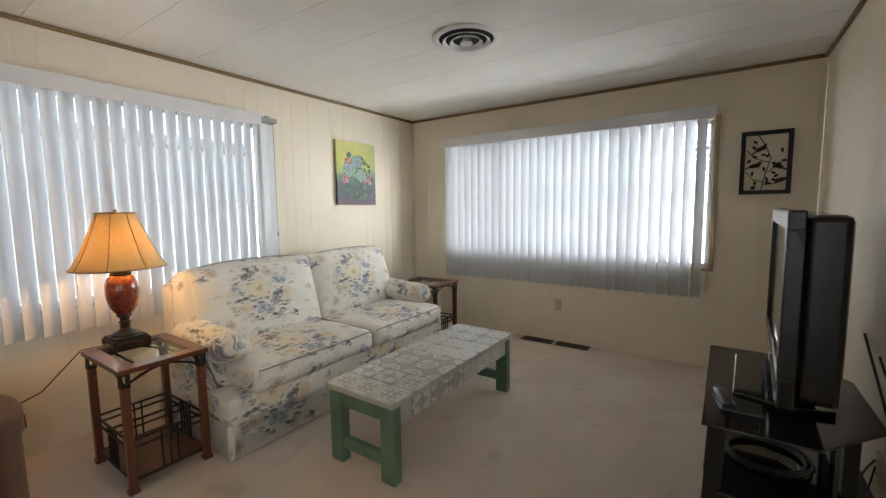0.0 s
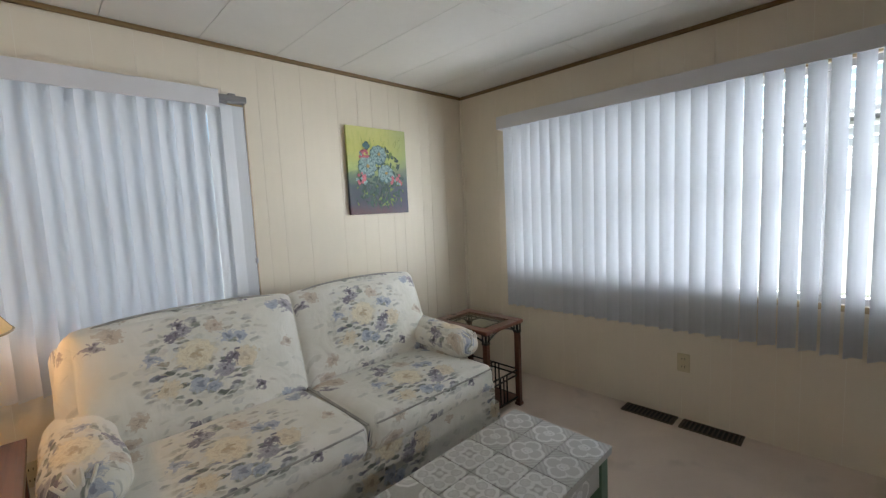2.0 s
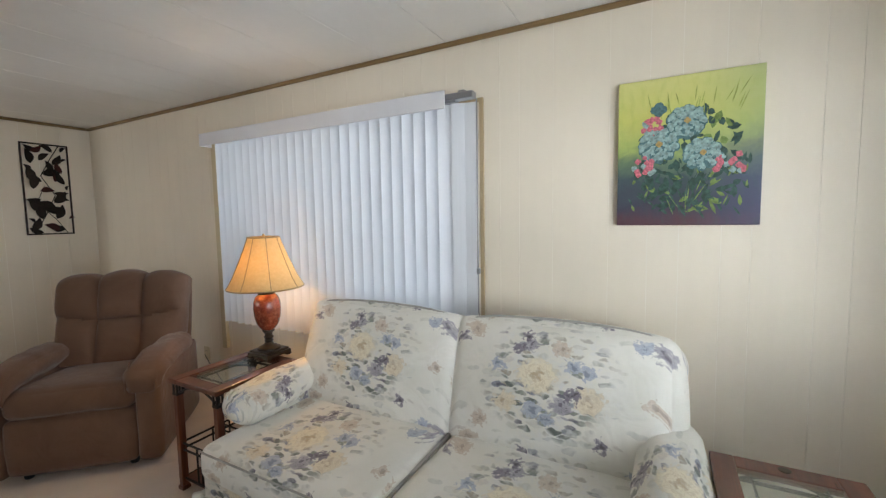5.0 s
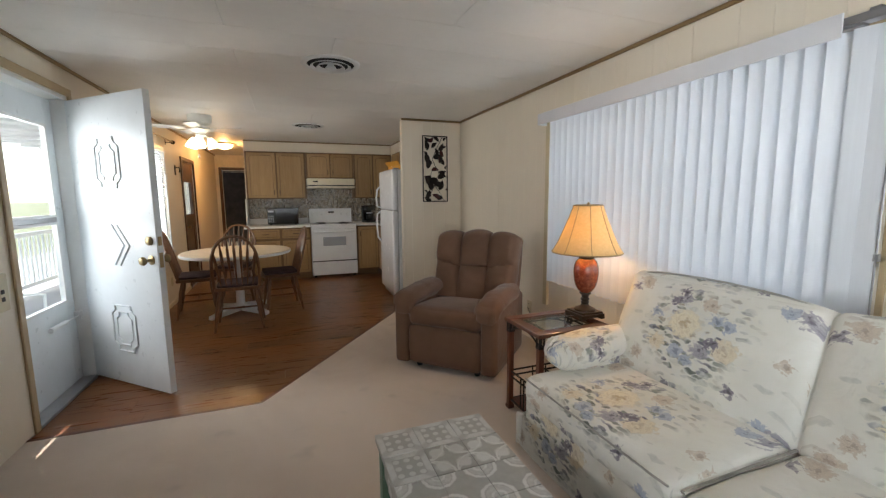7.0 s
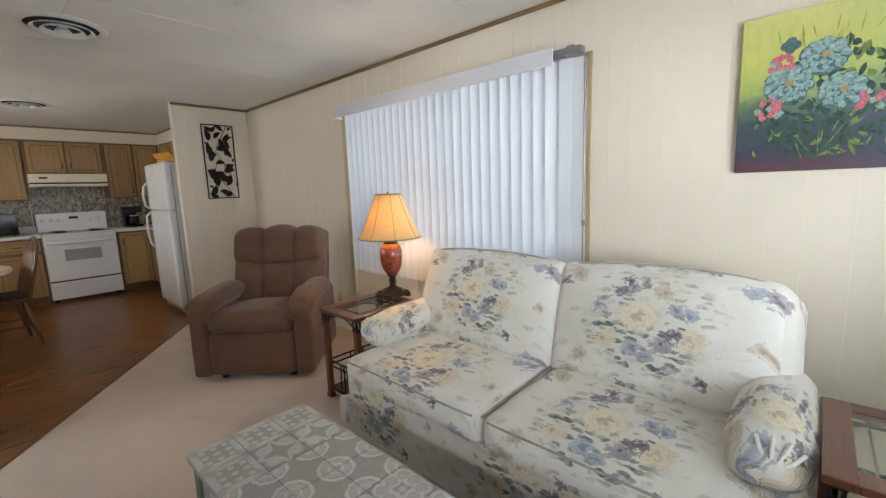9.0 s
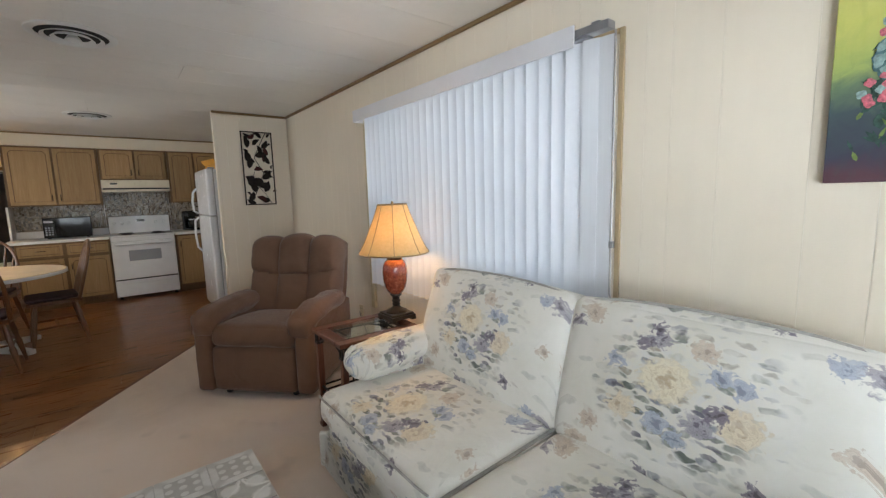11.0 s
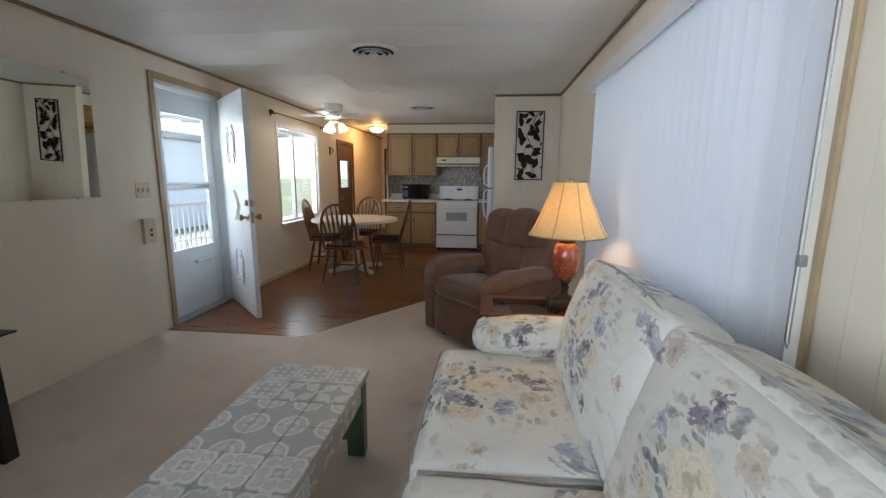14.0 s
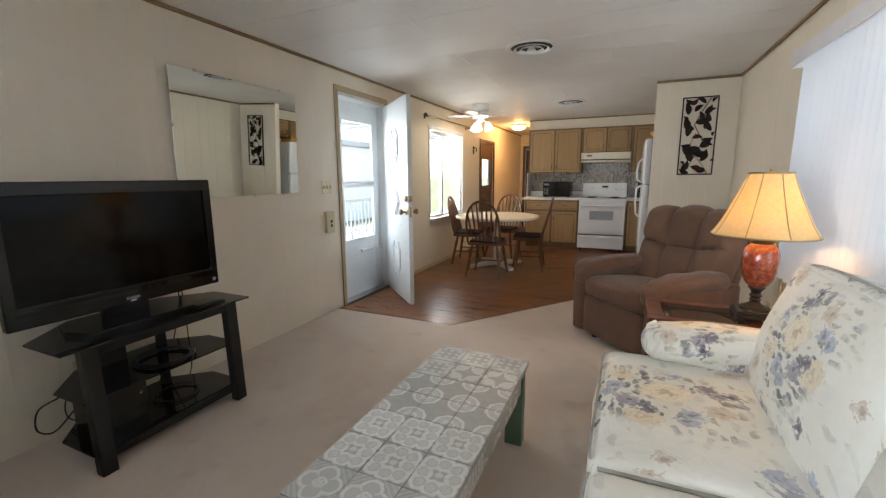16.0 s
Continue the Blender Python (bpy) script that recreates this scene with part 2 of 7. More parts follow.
def shade_mat():
    m = Mat("amber_lampshade")
    co = m.coords()
    col = m.ramp(m.noise(60, 3, co), [(0.3, (0.62, 0.455, 0.20)), (0.7, (0.69, 0.52, 0.25))])
    m.set(Base_Color=col, Roughness=0.7)
    tr = m.n("BsdfTranslucent", Color=m.mix(1.0, col, (1.0, 0.76, 0.40), "MULTIPLY"))
    mx = m.n("MixShader", Fac=0.13)
    m.t.links.new(m.b.outputs[0], mx.inputs[1])
    m.t.links.new(tr.outputs[0], mx.inputs[2])
    m.t.links.new(mx.outputs[0], m.o.inputs[0])
    return m.m


def glow_mat(name, color, strength):
    m = Mat(name)
    m.set(Base_Color=(0.9, 0.88, 0.82), Roughness=0.3, Emission_Color=color, Emission_Strength=strength)
    return m.m


def glass_mat(name, tint=(0.97, 0.985, 0.98), rough=0.0, gloss=0.05):
    m = Mat(name)
    tr = m.n("BsdfTransparent", Color=tint)
    gl = m.n("BsdfGlossy", Color=(1, 1, 1), Roughness=max(rough, 0.01))
    mx = m.n("MixShader", Fac=gloss)
    m.t.links.new(tr.outputs[0], mx.inputs[1])
    m.t.links.new(gl.outputs[0], mx.inputs[2])
    m.t.links.new(mx.outputs[0], m.o.inputs[0])
    return m.m


def tile_mat(name, kind):
    """Faded grey-and-white encaustic pattern on one tile, mirrored about the tile's centre."""
    m = Mat(name)
    co = m.coords()
    xyz = m.n("SeparateXYZ", Vector=co)
    half = 0.078
    u = m.math("DIVIDE", m.math("ABSOLUTE", xyz.outputs[0]), half)
    v = m.math("DIVIDE", m.math("ABSOLUTE", xyz.outputs[1]), half)
    soft_n = m.math("MULTIPLY", m.math("SUBTRACT", m.noise(38, 4, co), 0.5), 0.26)

    def dist(cu, cv):
        du, dv = m.math("SUBTRACT", u, cu), m.math("SUBTRACT", v, cv)
        return m.math("ADD", m.math("SQRT", m.math("ADD", m.math("MULTIPLY", du, du), m.math("MULTIPLY", dv, dv))), soft_n)

    def band(d, r, w):
        return m.ramp(m.math("ABSOLUTE", m.math("SUBTRACT", d, r)), [(w * 0.45, 1.0), (w, 0.0)])

    def inside(d, r):
        return m.ramp(d, [(max(0.0, r - 0.05), 1.0), (r + 0.05, 0.0)])

    rc, r0, di, box_d = dist(1, 1), dist(0, 0), m.math("ADD", m.math("ADD", u, v), soft_n), m.math("MAXIMUM", u, v)
    mottle = m.noise(70, 3, co)
    if kind == 0:      # rings about the corners, a curved star between them
        f = m.math("MAXIMUM", m.math("MULTIPLY", inside(rc, 0.62), m.math("MULTIPLY", mottle, 1.1)), band(rc, 0.72, 0.10))
        f = m.math("MAXIMUM", f, band(rc, 0.30, 0.09))
    elif kind == 1:    # four-lobed outlines over hatched corners
        q = m.math("MINIMUM", dist(0.46, 0), dist(0, 0.46))
        hatch = m.math("MULTIPLY", m.math("PINGPONG", m.math("MULTIPLY", di, 7.0), 1.0), 0.45)
        f = m.math("MAXIMUM", m.mix(inside(q, 0.44), hatch, (0.35, 0.35, 0.35)), band(q, 0.40, 0.11))
        f = m.math("MAXIMUM", f, band(r0, 0.22, 0.10))
    elif kind == 2:    # dotted squares inside a pale frame
        pu, pv = m.math("PINGPONG", m.math("MULTIPLY", u, 4.0), 1.0), m.math("PINGPONG", m.math("MULTIPLY", v, 4.0), 1.0)
        dot = m.math("ADD", m.math("MULTIPLY", pu, pu), m.math("MULTIPLY", pv, pv))
        dots = m.math("MULTIPLY", m.ramp(dot, [(0.25, 0.85), (0.45, 0.1)]), 1.0)
        f = m.mix(m.ramp(box_d, [(0.66, 0.0), (0.70, 1.0)]), dots, m.mix(band(m.math("SUBTRACT", u, v), 0.0, 0.35), (0.85, 0.85, 0.85), (0.35, 0.35, 0.35)))
    elif kind == 3:    # pale discs on a dark quartered ground
        f = m.math("MAXIMUM", m.math("MULTIPLY", inside(dist(0.5, 0.5), 0.36), 0.8), band(rc, 0.92, 0.08))
        f = m.math("MAXIMUM", f, m.math("MULTIPLY", band(di, 1.0, 0.10), 0.7))
    else:              # worn, lobed cloud shapes
        q = m.math("MINIMUM", m.math("MINIMUM", dist(0.66, 0.0), dist(0.0, 0.66)), dist(0.55, 0.55))
        f = m.math("MAXIMUM", m.math("MULTIPLY", inside(q, 0.22), m.math("ADD", mottle, 0.1)), band(q, 0.33, 0.13))
        f = m.math("MAXIMUM", f, m.math("MULTIPLY", inside(r0, 0.16), 0.8))
    worn = m.noise(30, 4, co)
    col = m.mix(f, (0.385, 0.37, 0.34), (0.70, 0.69, 0.66))
    col = m.mix(m.ramp(worn, [(0.40, 0.0), (0.72, 0.45)]), col, (0.50, 0.485, 0.45))
    info = m.n("ObjectInfo")
    col = m.mix(1.0, col, m.ramp(info.outputs["Random"], [(0.0, 0.88), (1.0, 1.04)]), "MULTIPLY")
    m.set(Base_Color=col, Roughness=m.ramp(worn, [(0.3, 0.26), (0.7, 0.42)]))
    return m.bump(m.math("ADD", worn, m.math("MULTIPLY", f, 0.4)), 0.15, 0.001).m


def painting_mat():
    """Impasto still life: yellow-green ground above, violet-blue below."""
    m = Mat("oil_painting_ground")
    co = m.coords()
    xyz = m.n("SeparateXYZ", Vector=co)
    n1 = m.noise(9, 5, co, 0.6, 1.0)
    hgt = m.math("ADD", xyz.outputs[2], m.math("MULTIPLY", m.math("SUBTRACT", n1, 0.5), 0.16))
    col = m.ramp(m.math("ADD", m.math("MULTIPLY", hgt, 1.6), 0.5), [(0.02, (0.10, 0.045, 0.06)), (0.15, (0.05, 0.05, 0.08)), (0.32, (0.055, 0.085, 0.095)), (0.44, (0.14, 0.21, 0.12)), (0.54, (0.36, 0.44, 0.13)), (0.75, (0.56, 0.57, 0.15)), (0.97, (0.64, 0.63, 0.23))])
    side = m.ramp(m.math("ADD", m.math("MULTIPLY", xyz.outputs[1], 1.9), 0.5), [(0.55, 0.0), (1.0, 0.55)])
    col = m.mix(side, col, m.mix(m.ramp(hgt, [(0.0, 1.0), (0.1, 0.0)]), (0.33, 0.44, 0.22), (0.10, 0.11, 0.20)))
    strokes = m.noise(34, 4, m.coords((1, 1.4, 0.5)))
    col = m.mix(m.ramp(strokes, [(0.5, 0.0), (0.8, 0.35)]), col, m.mix(m.ramp(hgt, [(0.0, 0.0), (0.08, 1.0)]), (0.05, 0.10, 0.08), (0.36, 0.44, 0.08)))
    m.set(Base_Color=col, Roughness=0.5)
    return m.bump(strokes, 0.4, 0.002).m


def splash_mat():
    m = Mat("mosaic_stone")
    co = m.coords()
    info = m.n("ObjectInfo")
    rnd = m.n("NewGeometry").outputs["Random Per Island"]
    col = m.ramp(rnd, [(0.0, (0.12, 0.09, 0.065)), (0.25, (0.27, 0.22, 0.16)), (0.5, (0.40, 0.35, 0.27)), (0.75, (0.18, 0.17, 0.155)), (1.0, (0.52, 0.47, 0.39))])
    m.set(Base_Color=col, Roughness=0.25)
    return m.bump(m.noise(90, 2, co), 0.1, 0.001).m


def velour_mat():
    m = Mat("brown_velour")
    co = m.coords()
    big = m.noise(3.5, 4, co, 0.6, 0.6)
    nap = m.noise(320, 2, co)
    col = m.ramp(big, [(0.3, (0.116, 0.056, 0.031)), (0.7, (0.175, 0.090, 0.052))])
    col = m.mix(0.25, col, m.ramp(nap, [(0.3, (0.078, 0.038, 0.022)), (0.7, (0.185, 0.10, 0.062))]))
    m.set(Base_Color=col, Roughness=0.9, Sheen_Weight=0.2, Sheen_Roughness=0.4)
    return m.bump(m.math("ADD", m.math("MULTIPLY", m.noise(11, 3, co, 0.5, 0.8), 5.0), nap), 0.35, 0.004).m


def ceramic_red():
    m = Mat("mottled_red_ceramic")
    co = m.coords()
    col = m.ramp(m.noise(55, 5, co, 0.7), [(0.35, (0.12, 0.022, 0.012)), (0.5, (0.21, 0.042, 0.02)), (0.68, (0.30, 0.085, 0.045))])
    m.set(Base_Color=col, Roughness=0.2, Coat_Weight=0.5)
    return m.m


WALL = wall_paint("cream_panelling", (0.82, 0.74, 0.61))
GROOVE = plain("pale_groove", (0.92, 0.87, 0.77), 0.7)
CEIL = wall_paint("white_ceiling", (0.83, 0.815, 0.78))
CARPET = carpet_mat()
FLOORWOOD = wood("laminate_oak", (0.185, 0.060, 0.012), (0.265, 0.096, 0.021), 0.28, 0, 3.0, 0.10, 0.32)
TRIM = wood("brown_trim", (0.20, 0.125, 0.05), (0.32, 0.21, 0.095), 0.5, 1)
TAN = plain("tan_trim", (0.44, 0.33, 0.19), 0.5)
WHITE = plain("white_paint", (0.76, 0.77, 0.76), 0.4, 0, 0.04)
DOORWHITE = plain("white_door_paint", (0.74, 0.78, 0.80), 0.32, 0, 0.04)
FLORAL = floral_mat()
# same chintz as the cushions; the shade along the welts is in this darker colour
PIPING_SHADED = plain("welt_cord_shaded_cloth", (0.40, 0.385, 0.35), 0.7, 0, 0.3, 14)
VELOUR = velour_mat()
BLIND = blind_mat("white_vinyl_slat", (0.765, 0.785, 0.82), 0.18)
VALANCE = plain("white_vinyl", (0.72, 0.72, 0.75), 0.4, 0, 0.04)
ALU = plain("aluminium", (0.52, 0.52, 0.53), 0.35, 0.9)
GREYMETAL = plain("grey_metal", (0.33, 0.33, 0.34), 0.4, 0.8)
GREEN = plain("sage_green_paint", (0.115, 0.20, 0.135), 0.5, 0, 0.18, 9, 0.25)
GROUT = plain("grey_grout", (0.50, 0.49, 0.46), 0.8)
TILES = [tile_mat("pattern_tile", k) for k in range(5)]
CHERRY = wood("cherry_stain", (0.085, 0.022, 0.010), (0.20, 0.062, 0.028), 0.3, 0, 1, 0.4)
CHERRYV = wood("cherry_stain_upright", (0.085, 0.022, 0.010), (0.20, 0.062, 0.028), 0.3, 2, 1, 0.4)
IRON = plain("black_iron", (0.025, 0.024, 0.024), 0.45, 0.6)
BRONZE = plain("dark_bronze", (0.045, 0.033, 0.022), 0.4, 0.6, 0.3)
CERAMIC = ceramic_red()
SHADE = shade_mat()
FANGLASS = glow_mat("frosted_glass_lit", (1.0, 0.88, 0.68), 2.2)
HALLGLASS = glow_mat("amber_glass_lit", (1.0, 0.72, 0.36), 2.6)
GLASS = glass_mat("clear_glass")
TABLEGLASS = glass_mat("table_glass", (0.90, 0.95, 0.93), 0.02, 0.16)
BLACKGLASS = plain("black_glass", (0.012, 0.012, 0.013), 0.06, 0, 0.1, 6, 0)
BLACK = plain("black_plastic", (0.006, 0.006, 0.0065), 0.22, 0, 0.2)
BLACKMATT = plain("black_satin_metal", (0.008, 0.008, 0.009), 0.5, 0.0)
SCREEN = plain("tv_screen", (0.004, 0.004, 0.005), 0.09, 0, 0.05, 4, 0)
SCREEN.node_tree.nodes["Principled BSDF"].inputs["Specular IOR Level"].default_value = 0.22
MIRROR = plain("mirror_silver", (0.74, 0.78, 0.75), 0.012, 1.0, 0.0, 4, 0)
CABINET = wood("oak_cabinet", (0.36, 0.215, 0.085), (0.50, 0.325, 0.15), 0.45, 2, 1.2)
CABDARK = wood("oak_cabinet_edge", (0.16, 0.09, 0.036), (0.25, 0.145, 0.06), 0.45, 2, 1.2)
APPL = plain("white_enamel", (0.80, 0.81, 0.82), 0.22, 0, 0.03)
HOODCREAM = plain("almond_enamel", (0.74, 0.68, 0.52), 0.3, 0, 0.04)
OVENGLASS = plain("oven_window", (0.34, 0.36, 0.39), 0.12, 0, 0.05)
COUNTER = plain("white_laminate", (0.78, 0.77, 0.74), 0.35, 0, 0.06)
SPLASH = splash_mat()
OAKCHAIR = wood("oak_chair", (0.105, 0.042, 0.014), (0.225, 0.10, 0.037), 0.35, 2, 0.8, 0.3)
CUSHION = plain("dark_seat_pad", (0.055, 0.03, 0.03), 0.9, 0, 0.4, 18, 0.4)
TABLETOP = plain("cream_table_laminate", (0.50, 0.41, 0.30), 0.35, 0, 0.12, 5)
CREAM = plain("ivory_plastic", (0.64, 0.55, 0.36), 0.4, 0, 0.06)
BRASS = plain("aged_brass", (0.36, 0.27, 0.14), 0.35, 0.9)
DOORWOOD = wood("brown_wood_door", (0.075, 0.032, 0.013), (0.17, 0.08, 0.034), 0.4, 2, 1.1, 0.2)
# near-black that paints in the shade of hollows, slots and gaps
HOLLOWSHADE = plain("hollow_shade_black", (0.02, 0.02, 0.02), 0.8)
VENTBROWN = plain("brown_register", (0.075, 0.055, 0.035), 0.5, 0.4)
ORANGE = plain("orange_yellow_cardboard", (0.62, 0.30, 0.035), 0.6)
CURTAIN = plain("dark_curtain", (0.09, 0.075, 0.065), 0.9, 0, 0.3)
CONCRETE = plain("porch_concrete", (0.42, 0.41, 0.39), 0.85, 0, 0.2, 2)
SIDING = plain("white_siding", (0.72, 0.73, 0.73), 0.5, 0, 0.05)
GRASS = plain("dry_lawn", (0.16, 0.17, 0.08), 0.95, 0, 0.4, 3, 0.5)
FLOWERBLUE = plain("paint_blue_grey_petal", (0.075, 0.165, 0.175), 0.5, 0, 0.45, 90)
FLOWERPALE = plain("paint_pale_petal", (0.27, 0.40, 0.385), 0.5, 0, 0.5, 70)
FLOWERPINK = plain("paint_pink_petal", (0.62, 0.16, 0.20), 0.5, 0, 0.5, 120)
FLOWERHEART = plain("paint_ochre", (0.46, 0.30, 0.10), 0.5, 0, 0.4, 90)
LEAFDARK = plain("paint_dark_leaf", (0.035, 0.085, 0.065), 0.5, 0, 0.5, 60)
LEAFPALE = plain("paint_yellow_green", (0.34, 0.40, 0.09), 0.5, 0, 0.4, 60)
LEAFGREEN = plain("paint_green_leaf", (0.17, 0.25, 0.06), 0.5, 0, 0.4, 60)
ARTBROWN = plain("dark_bronze_sheet", (0.035, 0.024, 0.018), 0.45, 0.5, 0.5, 14)
ARTRED = plain("oxblood_metal", (0.085, 0.02, 0.015), 0.45, 0.4, 0.4, 14)
# ---- shape helpers ----
def add_box(bm, x0, x1, y0, y1, z0, z1, m=None):
    r = bmesh.ops.create_cube(bm, size=1)["verts"]
    for v in r:
        v.co = Vector(((x0 + x1) / 2 + v.co.x * (x1 - x0), (y0 + y1) / 2 + v.co.y * (y1 - y0), (z0 + z1) / 2 + v.co.z * (z1 - z0)))
        if m is not None:
            v.co = m @ v.co
    return r


def box(x0, x1, y0, y1, z0, z1, bevel=0.0, seg=2, m=None):
    bm = bmesh.new()
    add_box(bm, min(x0, x1), max(x0, x1), min(y0, y1), max(y0, y1), min(z0, z1), max(z0, z1))
    if bevel:
        bmesh.ops.bevel(bm, geom=bm.edges[:], offset=bevel, segments=seg, profile=0.5, affect="EDGES")
    if m is not None:
        bm.transform(m)
    return bm


def soft(sx, sy, sz, r, n=10, puff=0.0, m=None):
    """A padded box, centred on the origin: rounded edges of radius r and faces that swell by puff."""
    bm = bmesh.new()
    half = (sx / 2, sy / 2, sz / 2)
    for axis in range(3):
        for sign in (-1, 1):
            grid = []
            for i in range(n + 1):
                row = []
                for j in range(n + 1):
                    u, v = math.sin((i / n - 0.5) * math.pi), math.sin((j / n - 0.5) * math.pi)
                    c = [0, 0, 0]
                    c[axis], c[(axis + 1) % 3], c[(axis + 2) % 3] = sign, u * sign, v
                    p = [c[k] * half[k] for k in range(3)]
                    core = [max(-half[k] + r, min(half[k] - r, p[k])) for k in range(3)]
                    d = Vector([p[k] - core[k] for k in range(3)])
                    q = Vector(core) + (d.normalized() * r if d.length > 1e-9 else d)
                    w = (1 - c[(axis + 1) % 3] ** 2) * (1 - c[(axis + 2) % 3] ** 2)
                    q[axis] += sign * puff * w
                    row.append(bm.verts.new(q))
                grid.append(row)
            for i in range(n):
                for j in range(n):
                    bm.faces.new((grid[i][j], grid[i + 1][j], grid[i + 1][j + 1], grid[i][j + 1]))
    bmesh.ops.remove_doubles(bm, verts=bm.verts[:], dist=1e-5)
    bmesh.ops.recalc_face_normals(bm, faces=bm.faces[:])
    if m is not None:
        bm.transform(m)
    return bm


def lathe(profile, seg=28, at=(0, 0, 0), cap=True):
    """A body of revolution about z from (radius, height) pairs."""
    bm = bmesh.new()
    rings = [[bm.verts.new((at[0] + r * math.cos(2 * math.pi * k / seg), at[1] + r * math.sin(2 * math.pi * k / seg), at[2] + z)) for k in range(seg)] for r, z in profile]
    for a, b in zip(rings, rings[1:]):
        for k in range(seg):
            bm.faces.new((a[k], a[(k + 1) % seg], b[(k + 1) % seg], b[k]))
    if cap:
        bm.faces.new(rings[0][::-1])
        bm.faces.new(rings[-1])
    bmesh.ops.recalc_face_normals(bm, faces=bm.faces[:])
    return bm


def tube(points, radius, seg=8, closed=False, flat=1.0):
    """A rod along a run of points; radius may be one number or one a point."""
    bm = bmesh.new()
    pts = [Vector(p) for p in points]
    rad = radius if isinstance(radius, (list, tuple)) else [radius] * len(pts)
    rings, count = [], len(pts)
    ref = None
    for i, p in enumerate(pts):
        a = pts[(i - 1) % count] if (closed or i) else p
        b = pts[(i + 1) % count] if (closed or i < count - 1) else p
        d = (b - a).normalized()
        if ref is None:
            ref = d.orthogonal().normalized()
        ref = (ref - d * ref.dot(d)).normalized()
        side = d.cross(ref)
        rings.append([bm.verts.new(p + rad[i] * (ref * math.cos(2 * math.pi * k / seg) + side * flat * math.sin(2 * math.pi * k / seg))) for k in range(seg)])
    pairs = list(zip(rings, rings[1:])) + ([(rings[-1], rings[0])] if closed else [])
    for a, b in pairs:
        for k in range(seg):
            bm.faces.new((a[k], a[(k + 1) % seg], b[(k + 1) % seg], b[k]))
    if not closed:
        bm.faces.new(rings[0][::-1])
        bm.faces.new(rings[-1])
    bmesh.ops.recalc_face_normals(bm, faces=bm.faces[:])
    return bm


def prism(poly, z0, z1, bevel=0.0, m=None):
    """An upright slab over a plan outline."""
    bm = bmesh.new()
    lo = [bm.verts.new((x, y, z0)) for x, y in poly]
    hi = [bm.verts.new((x, y, z1)) for x, y in poly]
    bm.faces.new(lo[::-1])
    bm.faces.new(hi)
    k = len(poly)
    for i in range(k):
        bm.faces.new((lo[i], lo[(i + 1) % k], hi[(i + 1) % k], hi[i]))
    bmesh.ops.recalc_face_normals(bm, faces=bm.faces[:])
    if bevel:
        bmesh.ops.bevel(bm, geom=bm.edges[:], offset=bevel, segments=2, profile=0.5, affect="EDGES")
    if m is not None:
        bm.transform(m)
    return bm


def merge(*bms):
    """Joins several shapes of ONE part."""
    out = bmesh.new()
    for b in bms:
        me = bpy.data.meshes.new("tmp")
        b.to_mesh(me)
        b.free()
        out.from_mesh(me)
        bpy.data.meshes.remove(me)
    return out


def mesh_of(name, bm, material, smooth=False):
    me = bpy.data.meshes.new(name)
    bm.to_mesh(me)
    bm.free()
    me.materials.append(material)
    if smooth:
        for p in me.polygons:
            p.use_smooth = True
        try:
            me.set_sharp_from_angle(angle=radians(40))
        except AttributeError:
            pass
    return me


def thing(name, label, category, at=(0, 0, 0), rz=0.0, group="", kind="", rx=0.0, ry=0.0):
    ob = new(name)
    ob.empty_display_size = 0.1
    ob.matrix_basis = pose(*at, rx, ry, rz)
    return tagged(ob, label, category, group, kind)


def part(name, bm, material, parent, label="", smooth=False, at=None):
    ob = new(name, mesh_of(name, bm, material, smooth))
    ob.parent = parent
    if at is not None:
        ob.matrix_basis = at
    return tagged(ob, label) if label else ob


def solo(name, bm, material, label, category, kind="", smooth=False, group="", at=None):
    ob = new(name, mesh_of(name, bm, material, smooth))
    if at is not None:
        ob.matrix_basis = at
    return tagged(ob, label, category, group, kind)


def piece(name, me, parent, at):
    ob = new(name, me)
    ob.parent = parent
    ob.matrix_basis = at
    return ob


def path_arc(x0, x1, z0, rise, y=0.0, n=8, axis=0):
    out = []
    for k in range(n + 1):
        u = k / n
        s = x0 + (x1 - x0) * u
        z = z0 + rise * math.sin(math.pi * u)
        out.append((s, y, z) if axis == 0 else (y, s, z))
    return out
# ---- structure ----
BOARD = (0.25, 0.16, 0.12, 0.15, 0.10, 0.20, 0.10, 0.165)


